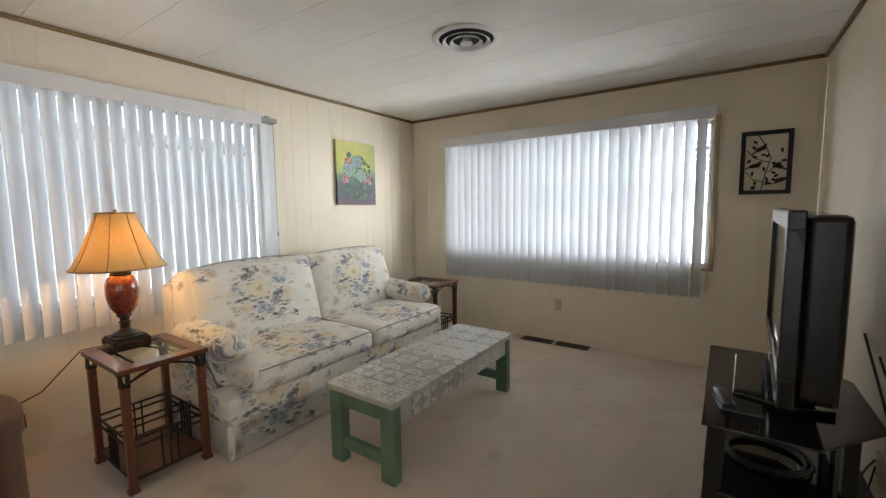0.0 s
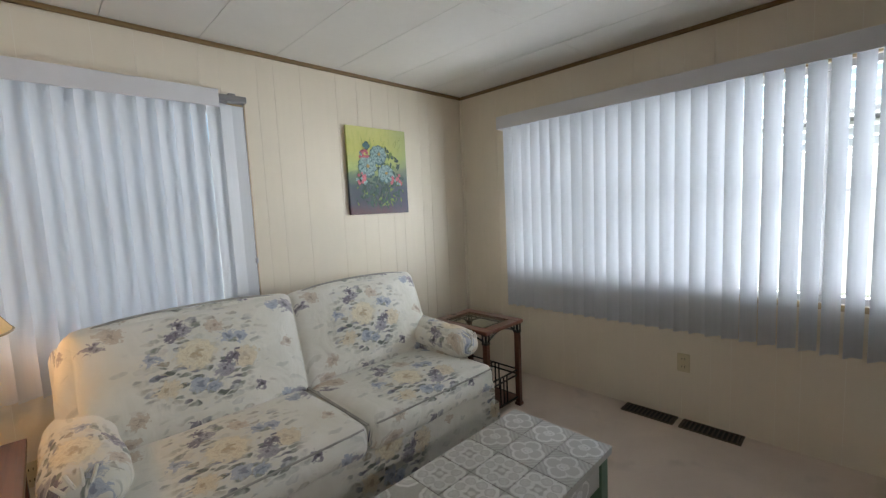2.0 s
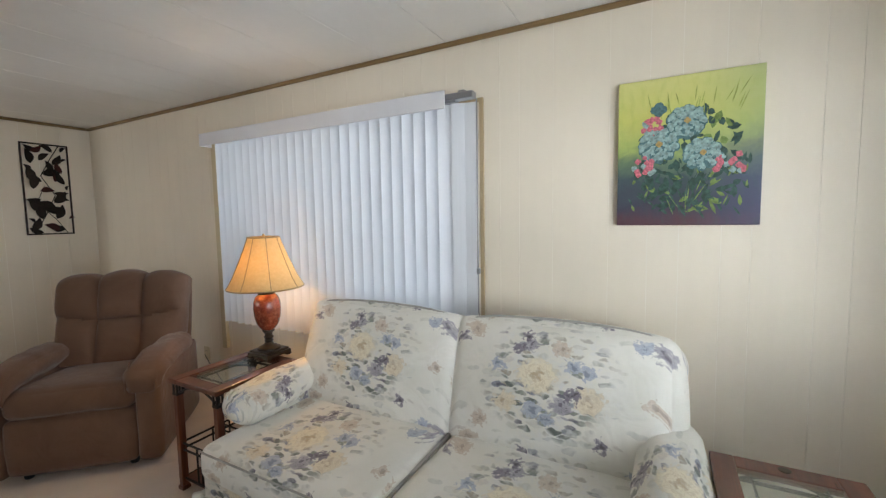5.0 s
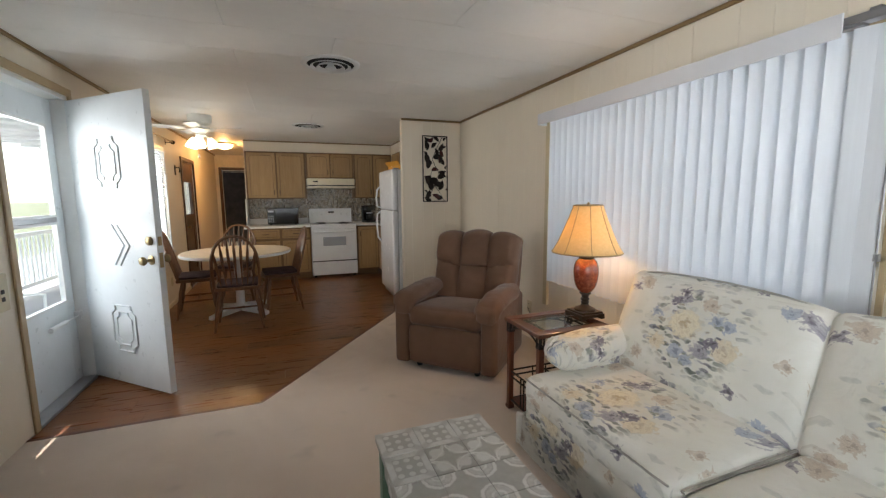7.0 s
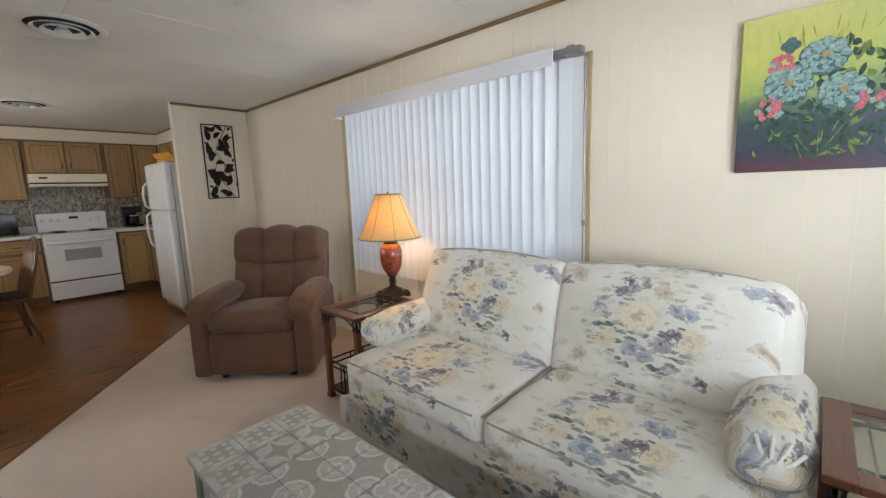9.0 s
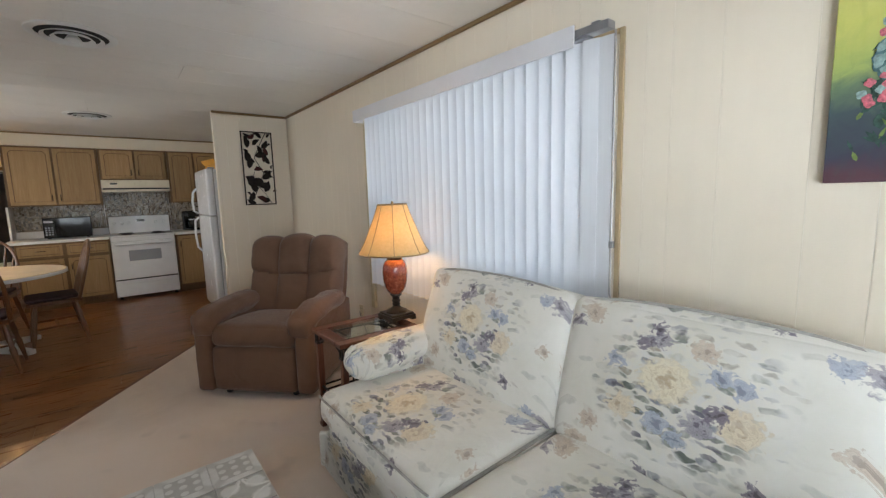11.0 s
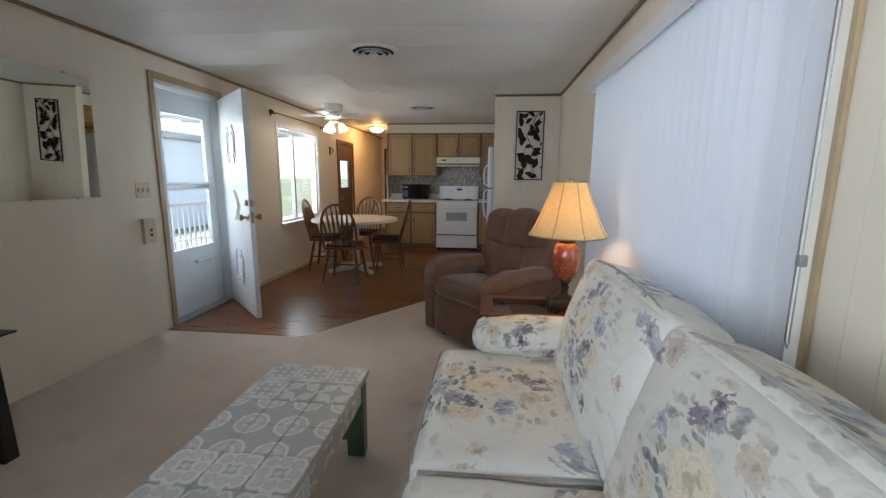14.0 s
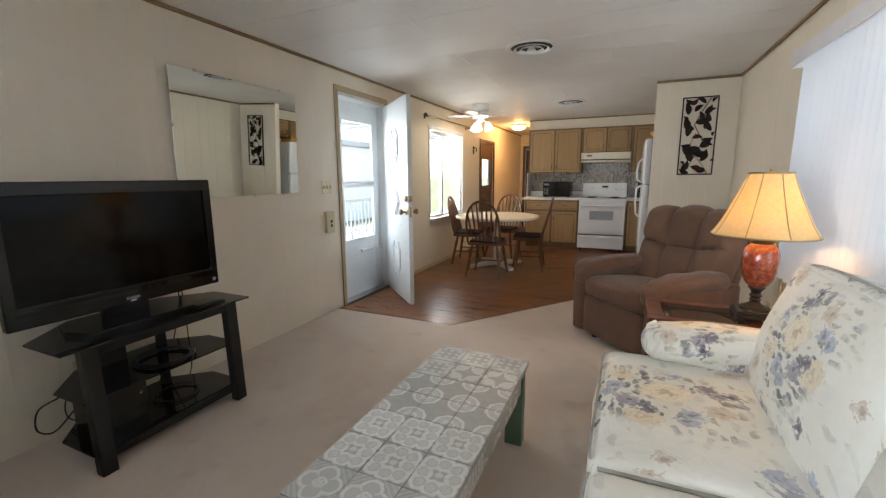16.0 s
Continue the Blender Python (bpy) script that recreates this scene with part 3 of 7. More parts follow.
def panelled_wall(name, label, axis, at, out, a0, a1, z0, z1, thick, holes, phase=0.0, boards=True, gap=0.0016):
    """A wall with real openings, faced with grooved boards. axis: along which it runs; at: face; out: +1 or -1, where its back lies."""
    root = thing(name, label, "wall", kind="structure")
    cuts = sorted({a0, a1, *[c for h in holes for c in h[:2]]})
    face = at + out * 0.0018

    def slab(u0, u1, w0, w1, f0, f1):
        lo, hi = min(f0, f1), max(f0, f1)
        return (u0, u1, lo, hi, w0, w1) if axis == 0 else (lo, hi, u0, u1, w0, w1)

    bm = bmesh.new()
    for u0, u1 in zip(cuts, cuts[1:]):
        mid, spans = (u0 + u1) / 2, [(z0, z1)]
        for h in holes:
            if h[0] <= mid <= h[1]:
                spans = [s for a, b in spans for s in ((a, h[2]), (h[3], b)) if s[1] - s[0] > 0.001]
        for w0, w1 in spans:
            add_box(bm, *slab(u0, u1, w0, w1, face, at + out * thick))
    part("core", bm, GROOVE, root)
    if not boards:
        return root
    u, k = a0 - phase, 0
    while u < a1:
        v = u + BOARD[k % len(BOARD)]
        b0, b1 = max(u, a0), min(v, a1)
        if b1 - b0 > 0.01:
            edges = sorted({b0, b1, *[c for h in holes for c in h[:2] if b0 < c < b1]})
            for e0, e1 in zip(edges, edges[1:]):
                mid, spans = (e0 + e1) / 2, [(z0, z1)]
                for h in holes:
                    if h[0] <= mid <= h[1]:
                        spans = [s for a, b in spans for s in ((a, h[2]), (h[3], b)) if s[1] - s[0] > 0.001]
                for w0, w1 in spans:
                    g0 = gap if e0 == b0 else 0.0
                    g1 = gap if e1 == b1 else 0.0
                    part("panel_board", box(*slab(e0 + g0, e1 - g1, w0, w1, at, face + out * 0.0008)), WALL, root)
        u, k = v, k + 1
    return root


LW = (0.02, 1.985, 0.78, 1.98)       # west window: along y, sill and head
NW = (-2.50, -0.09, 0.81, 1.96)    # north window: along x
EW = (-3.31, -2.06, 0.70, 1.98)    # east window over the table
ED = (-0.90, -0.06, -0.01, 2.10)   # front door
E2 = (-5.05, -4.25, -0.01, 1.93)   # brown back door
panelled_wall("wall_west", "cream grooved panel wall with the picture window", 1, W, -1, KB, N + 0.0, 0, H, 0.12, [LW], 0.07, True, 0.0007)
panelled_wall("wall_north", "cream grooved panel wall with a wide window", 0, N, 1, W, E, 0, H, 0.12, [NW], 0.03, True, 0.0008)
panelled_wall("wall_east", "cream grooved panel wall with the front door", 1, E, 1, HALL_END, N, 0, H, 0.12, [ED, EW, E2], 0.11, True, 0.0002)
panelled_wall("wall_jut", "short cream panel wall beside the refrigerator", 0, JUT_Y, -1, W, JUT_X, 0, H, 0.085, [], 0.02)
panelled_wall("wall_kitchen", "cream kitchen wall behind the cabinets", 0, KB, -1, W, HALL_W + 0.06, 0, H, 0.1, [], 0, False)
panelled_wall("wall_hall", "cream hall wall behind the kitchen", 1, HALL_W + 0.06, -1, HALL_END, KB - 0.1, 0, H, 0.08, [], 0, False)
panelled_wall("wall_hall_end", "cream wall with an open doorway at the hall's end", 0, HALL_END, -1, HALL_W - 0.1, E, 0, H, 0.08, [(-0.24, 0.40, -0.01, 1.98)], 0, False)
solo("wall_jut_cap", box(JUT_X, JUT_X + 0.012, JUT_Y - 0.087, JUT_Y + 0.002, 0, H), WALL, "cream wall end cap", "wall", "structure")
# dim room beyond the hall
for nm, b in (("wall_bedroom_back", (-1.2, 1.2, HALL_END - 2.2, HALL_END - 2.1, 0, H)), ("wall_bedroom_west", (-1.3, -1.2, HALL_END - 2.2, HALL_END - 0.08, 0, H)), ("wall_bedroom_east", (1.2, 1.3, HALL_END - 2.2, HALL_END - 0.08, 0, H)), ("wall_bedroom_front", (E, 1.3, HALL_END - 0.08, HALL_END, 0, H)), ("wall_bedroom_front_west", (-1.3, HALL_W - 0.1, HALL_END - 0.08, HALL_END, 0, H))):
    solo(nm, box(*b), WALL, "plain cream bedroom wall", "wall", "structure")

# ceiling: white panels with joints, one mesh
bm = bmesh.new()
add_box(bm, W - 0.12, E + 0.12, HALL_END - 2.3, N + 0.12, H + 0.012, H + 0.10)
rng = random.Random(5)
y = N
while y > HALL_END - 2.2:
    y1 = max(y - 0.405, HALL_END - 2.2)
    x = W - rng.choice((0.0, 0.6, 1.2))
    while x < E:
        x1 = x + 2.4
        add_box(bm, max(x, W) + 0.0015, min(x1, E) - 0.0015, y1 + 0.0015, y - 0.0015, H, H + 0.012)
        x = x1
    y = y1
solo("ceiling", bm, CEIL, "white panelled ceiling with thin joints", "ceiling", "structure")

# brown cove trim along the ceiling
for nm, pts in (("trim_west", (W + 0.003, W + 0.022, JUT_Y, N - 0.003)), ("trim_north", (W + 0.022, E - 0.022, N - 0.022, N - 0.003)), ("trim_east", (E - 0.022, E - 0.003, HALL_END, N - 0.003)), ("trim_jut", (W + 0.022, JUT_X + 0.02, JUT_Y + 0.003, JUT_Y + 0.02))):
    solo(nm, box(*pts, H - 0.026, H - 0.001, 0.006), TRIM, "thin brown wooden ceiling trim", "trim", "structure")
solo("trim_corner_west", box(W + 0.003, W + 0.024, N - 0.024, N - 0.003, 0, H - 0.03, 0.008), WALL, "cream corner bead", "trim", "structure")
solo("trim_jut_edge", box(JUT_X - 0.012, JUT_X + 0.016, JUT_Y - 0.004, JUT_Y + 0.008, 0, H - 0.03, 0.003), WALL, "cream corner bead", "trim", "structure")

# floors
solo("subfloor", box(W - 0.1, E + 0.1, HALL_END - 2.3, N + 0.1, -0.12, -0.02), CONCRETE, "hidden subfloor under the rooms", "floor", "structure")
carpet = solo("floor_carpet", prism([(W, N), (W, JUT_Y), (JUT_X, JUT_Y), (-0.695, 0.06), (E, 0.06), (E, N)], -0.019, 0.0), CARPET, "beige cut-pile carpet with faint stains", "carpet", "structure")
for nm, p, q in (("carpet_edge_strip", (-0.695, 0.06), (E, 0.06)), ("carpet_edge_strip_diagonal", (JUT_X, JUT_Y), (-0.695, 0.06))):
    d = (Vector(q) - Vector(p)).normalized()
    s = Vector((d.y, -d.x)) * 0.011
    solo(nm, prism([(p[0] - s.x, p[1] - s.y), (q[0] - s.x, q[1] - s.y), (q[0] + s.x, q[1] + s.y), (p[0] + s.x, p[1] + s.y)], -0.01, 0.003), CHERRY, "dark wooden edge strip between carpet and laminate", "trim", "structure")
# white baseboard along the laminate on the east wall
for nm, a, b in (("baseboard_east", -4.2, -0.96), ("baseboard_hall", HALL_END, -5.1)):
    solo(nm, box(E - 0.014, E - 0.001, a, b, LAM, 0.045, 0.004), CREAM, "low cream baseboard", "baseboard", "structure")

# ---- windows ----
def window_frame(name, label, axis, at, out, hole, rails, bars=()):
    """A framed, glazed opening set in the wall's depth. rails: horizontal bars; bars: upright bars."""
    a0, a1, z0, z1 = hole
    root = thing(name, label, "window", kind="structure")
    f0, f1 = at + out * 0.02, at + out * 0.075

    def b(u0, u1, w0, w1, g0=f0, g1=f1):
        lo, hi = min(g0, g1), max(g0, g1)
        return box(u0, u1, lo, hi, w0, w1, 0.004) if axis == 0 else box(lo, hi, u0, u1, w0, w1, 0.004)
    part("window_frame", merge(b(a0, a0 + 0.035, z0, z1), b(a1 - 0.035, a1, z0, z1), b(a0 + 0.035, a1 - 0.035, z0, z0 + 0.035), b(a0 + 0.035, a1 - 0.035, z1 - 0.035, z1)), ALU, root)
    for r in rails:
        part("rail", b(a0 + 0.035, a1 - 0.035, r - 0.008, r + 0.008), ALU, root)
    for u in bars:
        part("mullion", b(u - 0.018, u + 0.018, z0 + 0.035, z1 - 0.035), ALU, root)
    g = at + out * 0.05
    us = [a0 + 0.035, *bars, a1 - 0.035]
    for u0, u1 in zip(us, us[1:]):
        p = part("pane", b(u0 + 0.01, u1 - 0.01, z0 + 0.03, z1 - 0.03, g - 0.002, g + 0.002), GLASS, root)
        p.visible_shadow = False
    return root


window_frame("window_1", "aluminium window behind vertical blinds", 1, W, -1, LW, [1.38], [1.0])
window_frame("window_2", "wide aluminium window behind vertical blinds", 0, N, 1, NW, [1.36], [-1.9, -0.7])
w3 = window_frame("window_3", "bright sliding window beside the dining table", 1, E, 1, EW, [], [-2.55])
part("window_sill", box(E - 0.05, E + 0.02, EW[0] - 0.03, EW[1] + 0.03, EW[2] - 0.03, EW[2] - 0.002, 0.004), WHITE, w3, "white sill")
part("casing", merge(box(E - 0.012, E - 0.001, EW[0] - 0.035, EW[0], EW[2], EW[3] + 0.035), box(E - 0.012, E - 0.001, EW[1], EW[1] + 0.035, EW[2], EW[3] + 0.035), box(E - 0.012, E - 0.001, EW[0], EW[1], EW[3], EW[3] + 0.035)), WHITE, w3, "white casing")


def casing(name, axis, at, out, hole, w, material, sides="lrtb"):
    a0, a1, z0, z1 = hole
    root = thing(name, "tan wooden casing round the window opening", "trim", kind="structure")

    def b(u0, u1, w0, w1):
        lo, hi = sorted((at + out * 0.002, at + out * 0.016))
        return box(u0, u1, lo, hi, w0, w1, 0.003) if axis == 0 else box(lo, hi, u0, u1, w0, w1, 0.003)
    if "l" in sides:
        part("casing_side", b(a0 - w, a0, z0 - w, z1 + w), material, root)
    if "r" in sides:
        part("casing_side", b(a1, a1 + w, z0 - w, z1 + w), material, root)
    part("casing_head", b(a0, a1, z1, z1 + w), material, root)
    part("casing_foot", b(a0, a1, z0 - w, z0), material, root)


casing("trim_window_west", 1, W, 1, (LW[0] - 0.04, 2.068, LW[2], LW[3]), 0.022, TAN)
solo("trim_window_west_post", box(W + 0.002, W + 0.03, -0.13, -0.075, 0.40, 2.0, 0.004), CREAM, "cream upright strip beside the window", "trim", "structure")
casing("trim_window_north", 0, N, -1, NW, 0.03, TAN)


# ---- vertical blinds ----
def vertical_blind(name, label, axis, at, inward, a0, a1, z0, z1, count, angles, v0, v1, vz0, vz1, group):
    """Hanging slats under a valance. angles: turn of each slat from the wall's line, in degrees."""
    root = thing(name, label, "blinds", (0, 0, 0))
    line = at + inward * 0.075
    width = 0.089
    ang = radians
    rng = random.Random(count)
    for k in range(count):
        u = a0 + (a1 - a0) * (k + 0.5) / count
        bm = bmesh.new()
        prof = []
        for i in range(7):
            s = (i / 6 - 0.5) * width
            prof.append((s, 0.010 * (1 - (2 * i / 6 - 1) ** 2)))
        for off in (0.0, 0.0011):
            for s, h in prof:
                for z in (z0 + rng.uniform(-0.004, 0.004), z1):
                    bm.verts.new((s, h + off, z))
        bm.verts.ensure_lookup_table()
        n = 14
        for i in range(6):
            a = 2 * i
            bm.faces.new([bm.verts[j] for j in (a, a + 2, a + 3, a + 1)])
            bm.faces.new([bm.verts[n + j] for j in (a, a + 1, a + 3, a + 2)])
        for q in ((0, 1, n + 1, n), (12, n + 12, n + 13, 13)):
            bm.faces.new([bm.verts[j] for j in q])
        bmesh.ops.recalc_face_normals(bm, faces=bm.faces[:])
        t = angles(k / max(1, count - 1)) + rng.uniform(-2.5, 2.5)
        base = pose(u, line, 0, 0, 0, t) if axis == 0 else pose(line, u, 0, 0, 0, 90 + t)
        part("slat", bm, BLIND, root, "", True, base)
    f0, f1 = sorted((at + inward * 0.02, at + inward * 0.12))

    def b(u0, u1, g0, g1, w0, w1, bev=0.003):
        lo, hi = min(g0, g1), max(g0, g1)
        return box(u0, u1, lo, hi, w0, w1, bev) if axis == 0 else box(lo, hi, u0, u1, w0, w1, bev)
    face = at + inward * 0.122
    part("valance", merge(b(v0, v1, face - inward * 0.008, face, vz0, vz1), b(v0, v0 + 0.008, at + inward * 0.003, face - inward * 0.008, vz0, vz1), b(v0, v1 - 0.1, at + inward * 0.003, face - inward * 0.009, vz1 - 0.008, vz1)), VALANCE, root, "smooth white vinyl valance")
    part("headrail", b(a0, a1 + 0.03, line - 0.022, line + 0.022, z1, z1 + 0.035), GREYMETAL, root)
    return root


vb_w = vertical_blind("vertical_blinds", "white vinyl vertical blinds, closed, under a valance", 1, W, 1, 0.03, 1.945, 0.645, 1.975, 26, lambda u: 31 - 6 * u, -0.12, 1.925, 1.945, 2.035, "")
# flat last slat, rail end and pull cord
for dx, dy, half, turn in ((0.066, 1.972, 0.034, 16), (0.050, 2.029, 0.038, 4)):
    part("slat", box(-0.0007, 0.0007, -half, half, 0.66, 1.975), BLIND, vb_w, "", False, pose(W + dx, dy, 0, 0, 0, turn))
part("rail_end", box(W + 0.05, W + 0.105, 1.90, 2.07, 1.985, 2.018, 0.004), GREYMETAL, vb_w, "grey metal rail end")
part("bracket", box(W + 0.06, W + 0.09, 1.985, 2.02, 2.018, 2.032, 0.003), GREYMETAL, vb_w)
part("cord", tube([(W + 0.04, 2.068, 1.99), (W + 0.04, 2.068, 0.9), (W + 0.045, 2.074, 0.88), (W + 0.05, 2.068, 0.9), (W + 0.05, 2.068, 1.99)], 0.002, 5), GREYMETAL, vb_w)
part("cord_tensioner", box(W + 0.03, W + 0.05, 2.06, 2.078, 1.10, 1.13, 0.003), GREYMETAL, vb_w)
vb_n = vertical_blind("vertical_blinds", "white vinyl vertical blinds, half open, under a valance", 0, N, -1, -2.53, -0.13, 0.575, 1.965, 30, lambda u: 36 + 9 * u, -2.575, -0.09, 1.95, 2.045, "")
part("cord", tube([(-0.105, N - 0.06, 1.97), (-0.105, N - 0.06, 0.72), (-0.098, N - 0.06, 0.70), (-0.092, N - 0.06, 0.72), (-0.092, N - 0.06, 1.97)], 0.0022, 5), GREYMETAL, vb_n)
part("cord_weight", box(-0.112, -0.085, N - 0.07, N - 0.05, 0.62, 0.72, 0.004), CREAM, vb_n)

# ---- front door: casing, jambs, storm door, open leaf ----
door_1 = thing("door_1", "white front door standing open into the room", "door", (E - 0.012, ED[0] + 0.015, 0.02), 0, kind="structure")
leaf_dir = math.degrees(math.atan2(-0.29 - ED[0] - 0.015, -0.118 - (E - 0.012)))
door_1.matrix_basis = pose(E - 0.012, ED[0] + 0.015, LAM + 0.018, 0, 0, leaf_dir)
LEAF = 0.865
part("leaf", box(0.0, LEAF, -0.022, 0.022, 0.0, 2.05, 0.003), DOORWHITE, door_1)


def moulding(points, y, r=0.008):
    return tube([(x, y, z) for x, z in points], r, 6, True, 0.8)


def scalloped(cx, cz, w, h, notch):
    a, b = w / 2, h / 2
    return [(cx - a + notch, cz - b), (cx + a - notch, cz - b), (cx + a - notch, cz - b + notch * 0.7), (cx + a, cz - b + notch * 1.4), (cx + a, cz + b - notch * 1.4), (cx + a - notch, cz + b - notch * 0.7), (cx + a - notch, cz + b), (cx - a + notch, cz + b), (cx - a + notch, cz + b - notch * 0.7), (cx - a, cz + b - notch * 1.4), (cx - a, cz - b + notch * 1.4), (cx - a + notch, cz - b + notch * 0.7)]


for side in (-1, 1):
    yy = side * 0.024
    for cz in (1.60, 0.42):
        part("moulding", moulding(scalloped(0.43, cz, 0.26, 0.34, 0.045), yy), DOORWHITE, door_1)
        part("moulding", moulding(scalloped(0.43, cz, 0.17, 0.24, 0.035), yy, 0.006), DOORWHITE, door_1)
    part("moulding", merge(tube([(0.40, yy, 1.17), (0.52, yy, 1.03), (0.40, yy, 0.89)], 0.008, 6), tube([(0.46, yy, 1.17), (0.58, yy, 1.03), (0.46, yy, 0.89)], 0.008, 6)), DOORWHITE, door_1)
    part("doorknob", merge(lathe([(0.032, 0), (0.032, 0.006), (0.012, 0.012), (0.011, 0.035), (0.024, 0.045), (0.030, 0.058), (0.024, 0.072), (0.006, 0.076)], 18)), BRASS, door_1, "aged brass doorknob", True, pose(LEAF - 0.065, side * 0.022, 0.94, -90 * side))
    part("deadbolt", merge(lathe([(0.03, 0), (0.03, 0.012), (0.024, 0.018), (0.006, 0.02)], 18)), BRASS, door_1, "brass deadbolt", True, pose(LEAF - 0.065, side * 0.022, 1.07, -90 * side))
part("latch_plate", merge(box(LEAF, LEAF + 0.002, -0.012, 0.012, 0.89, 0.99), box(LEAF, LEAF + 0.002, -0.012, 0.012, 1.04, 1.10)), BRASS, door_1)
frame_1 = thing("door_frame", "tan wooden casing of the front door", "door frame", kind="structure")
part("casing_side", box(E - 0.016, E - 0.002, ED[1], ED[1] + 0.05, 0.0, 2.155, 0.004), TAN, frame_1)
part("casing_side", box(E - 0.016, E - 0.002, ED[0] - 0.05, ED[0], LAM, 2.155, 0.004), TAN, frame_1)
part("casing_head", box(E - 0.016, E - 0.002, ED[0], ED[1], ED[3], 2.155, 0.004), TAN, frame_1)
for a, b in ((ED[1] - 0.03, ED[1] - 0.001), (ED[0] + 0.001, ED[0] + 0.03)):
    part("jamb", box(E + 0.0, E + 0.135, a, b, LAM, ED[3] - 0.002, 0.003), WHITE, frame_1, "white painted jamb")
part("jamb_head", box(E, E + 0.135, ED[0] + 0.03, ED[1] - 0.03, ED[3] - 0.03, ED[3] - 0.002, 0.003), WHITE, frame_1, "white painted jamb")
part("threshold", box(E - 0.005, E + 0.15, ED[0] + 0.03, ED[1] - 0.03, -0.02, 0.012, 0.004), ALU, frame_1, "aluminium threshold")
storm = thing("storm_door", "white aluminium storm door with two glass panes, closed", "door", kind="structure")
sx0, sx1 = E + 0.085, E + 0.12
d0, d1 = ED[0] + 0.032, ED[1] - 0.032
part("stile", box(sx0, sx1, d0, d0 + 0.10, 0.014, 2.06, 0.005), DOORWHITE, storm)
part("stile", box(sx0, sx1, d1 - 0.10, d1, 0.014, 2.06, 0.005), DOORWHITE, storm)
part("top_rail", box(sx0, sx1, d0 + 0.10, d1 - 0.10, 1.88, 2.06, 0.005), DOORWHITE, storm)
part("kick_panel", box(sx0, sx1, d0 + 0.10, d1 - 0.10, 0.014, 0.62, 0.005), DOORWHITE, storm)
part("mid_rail", box(sx0 - 0.004, sx1, d0 + 0.10, d1 - 0.10, 1.205, 1.24, 0.004), ALU, storm)
for z0, z1 in ((0.62, 1.205), (1.24, 1.88)):
    part("pane_frame", merge(box(sx0 - 0.004, sx1 - 0.01, d0 + 0.10, d0 + 0.118, z0, z1), box(sx0 - 0.004, sx1 - 0.01, d1 - 0.118, d1 - 0.10, z0, z1), box(sx0 - 0.004, sx1 - 0.01, d0 + 0.118, d1 - 0.118, z0, z0 + 0.018), box(sx0 - 0.004, sx1 - 0.01, d0 + 0.118, d1 - 0.118, z1 - 0.018, z1)), WHITE, storm)
    g = part("pane", box(sx0 + 0.012, sx0 + 0.016, d0 + 0.118, d1 - 0.118, z0 + 0.018, z1 - 0.018), GLASS, storm)
    g.visible_shadow = False
part("closer", merge(tube([(sx0 - 0.03, d1 - 0.35, 0.50), (sx0 - 0.03, d0 + 0.22, 0.50)], 0.016, 10), tube([(sx0 - 0.03, d0 + 0.22, 0.50), (sx0 - 0.03, d0 + 0.03, 0.50)], 0.005, 8), box(sx0 - 0.045, sx0, d0 + 0.005, d0 + 0.03, 0.47, 0.53, 0.003)), WHITE, storm, "white pneumatic closer")
part("latch", box(sx0 - 0.03, sx0, d1 - 0.07, d1 - 0.04, 0.98, 1.08, 0.005), GREYMETAL, storm)

# brown back door and its casing
frame_2 = thing("door_frame", "dark brown wooden casing of the back door", "door frame", kind="structure")
part("casing_side", box(E - 0.018, E - 0.002, E2[1], E2[1] + 0.055, LAM, E2[3] + 0.055, 0.004), DOORWOOD, frame_2)
part("casing_side", box(E - 0.018, E - 0.002, E2[0] - 0.055, E2[0], LAM, E2[3] + 0.055, 0.004), DOORWOOD, frame_2)
part("casing_head", box(E - 0.018, E - 0.002, E2[0], E2[1], E2[3], E2[3] + 0.055, 0.004), DOORWOOD, frame_2)
door_2 = thing("door_2", "brown wooden back door with a small window, closed", "door", kind="structure")
y0, y1 = E2[0] + 0.004, E2[1] - 0.004
part("stile", box(E + 0.01, E + 0.05, y0, y0 + 0.14, 0.0, E2[3] - 0.004, 0.003), DOORWOOD, door_2)
part("stile", box(E + 0.01, E + 0.05, y1 - 0.14, y1, 0.0, E2[3] - 0.004, 0.003), DOORWOOD, door_2)
for a, b in ((0.0, 0.22), (0.98, 1.12), (1.62, E2[3] - 0.004)):
    part("rail", box(E + 0.01, E + 0.05, y0 + 0.14, y1 - 0.14, a, b, 0.003), DOORWOOD, door_2)
part("panel", box(E + 0.022, E + 0.04, y0 + 0.14, y1 - 0.14, 0.22, 0.98), DOORWOOD, door_2)
p = part("pane", box(E + 0.026, E + 0.03, y0 + 0.14, y1 - 0.14, 1.12, 1.62), GLASS, door_2)
p.visible_shadow = False
part("doorknob", lathe([(0.026, 0), (0.01, 0.01), (0.01, 0.03), (0.025, 0.05), (0.02, 0.065), (0.004, 0.068)], 14), BRASS, door_2, "brass doorknob", True, pose(E + 0.01, y1 - 0.07, 0.93, 0, -90))
frame_3 = thing("door_frame", "brown casing of the open doorway at the hall's end", "door frame", kind="structure")
for a, b, c, d in ((-0.30, -0.24, LAM, 2.04), (0.40, 0.46, LAM, 2.04), (-0.24, 0.40, 1.98, 2.04)):
    part("casing_bar", box(a, b, HALL_END + 0.002, HALL_END + 0.018, c, d, 0.003), DOORWOOD, frame_3)
# ---- sofa ----
sofa = thing("sofa", "floral cream chintz two-seat sofa with a skirt", "sofa", (0, 0, 0))
SY0, SY1, SM = 1.10, 3.07, 2.11


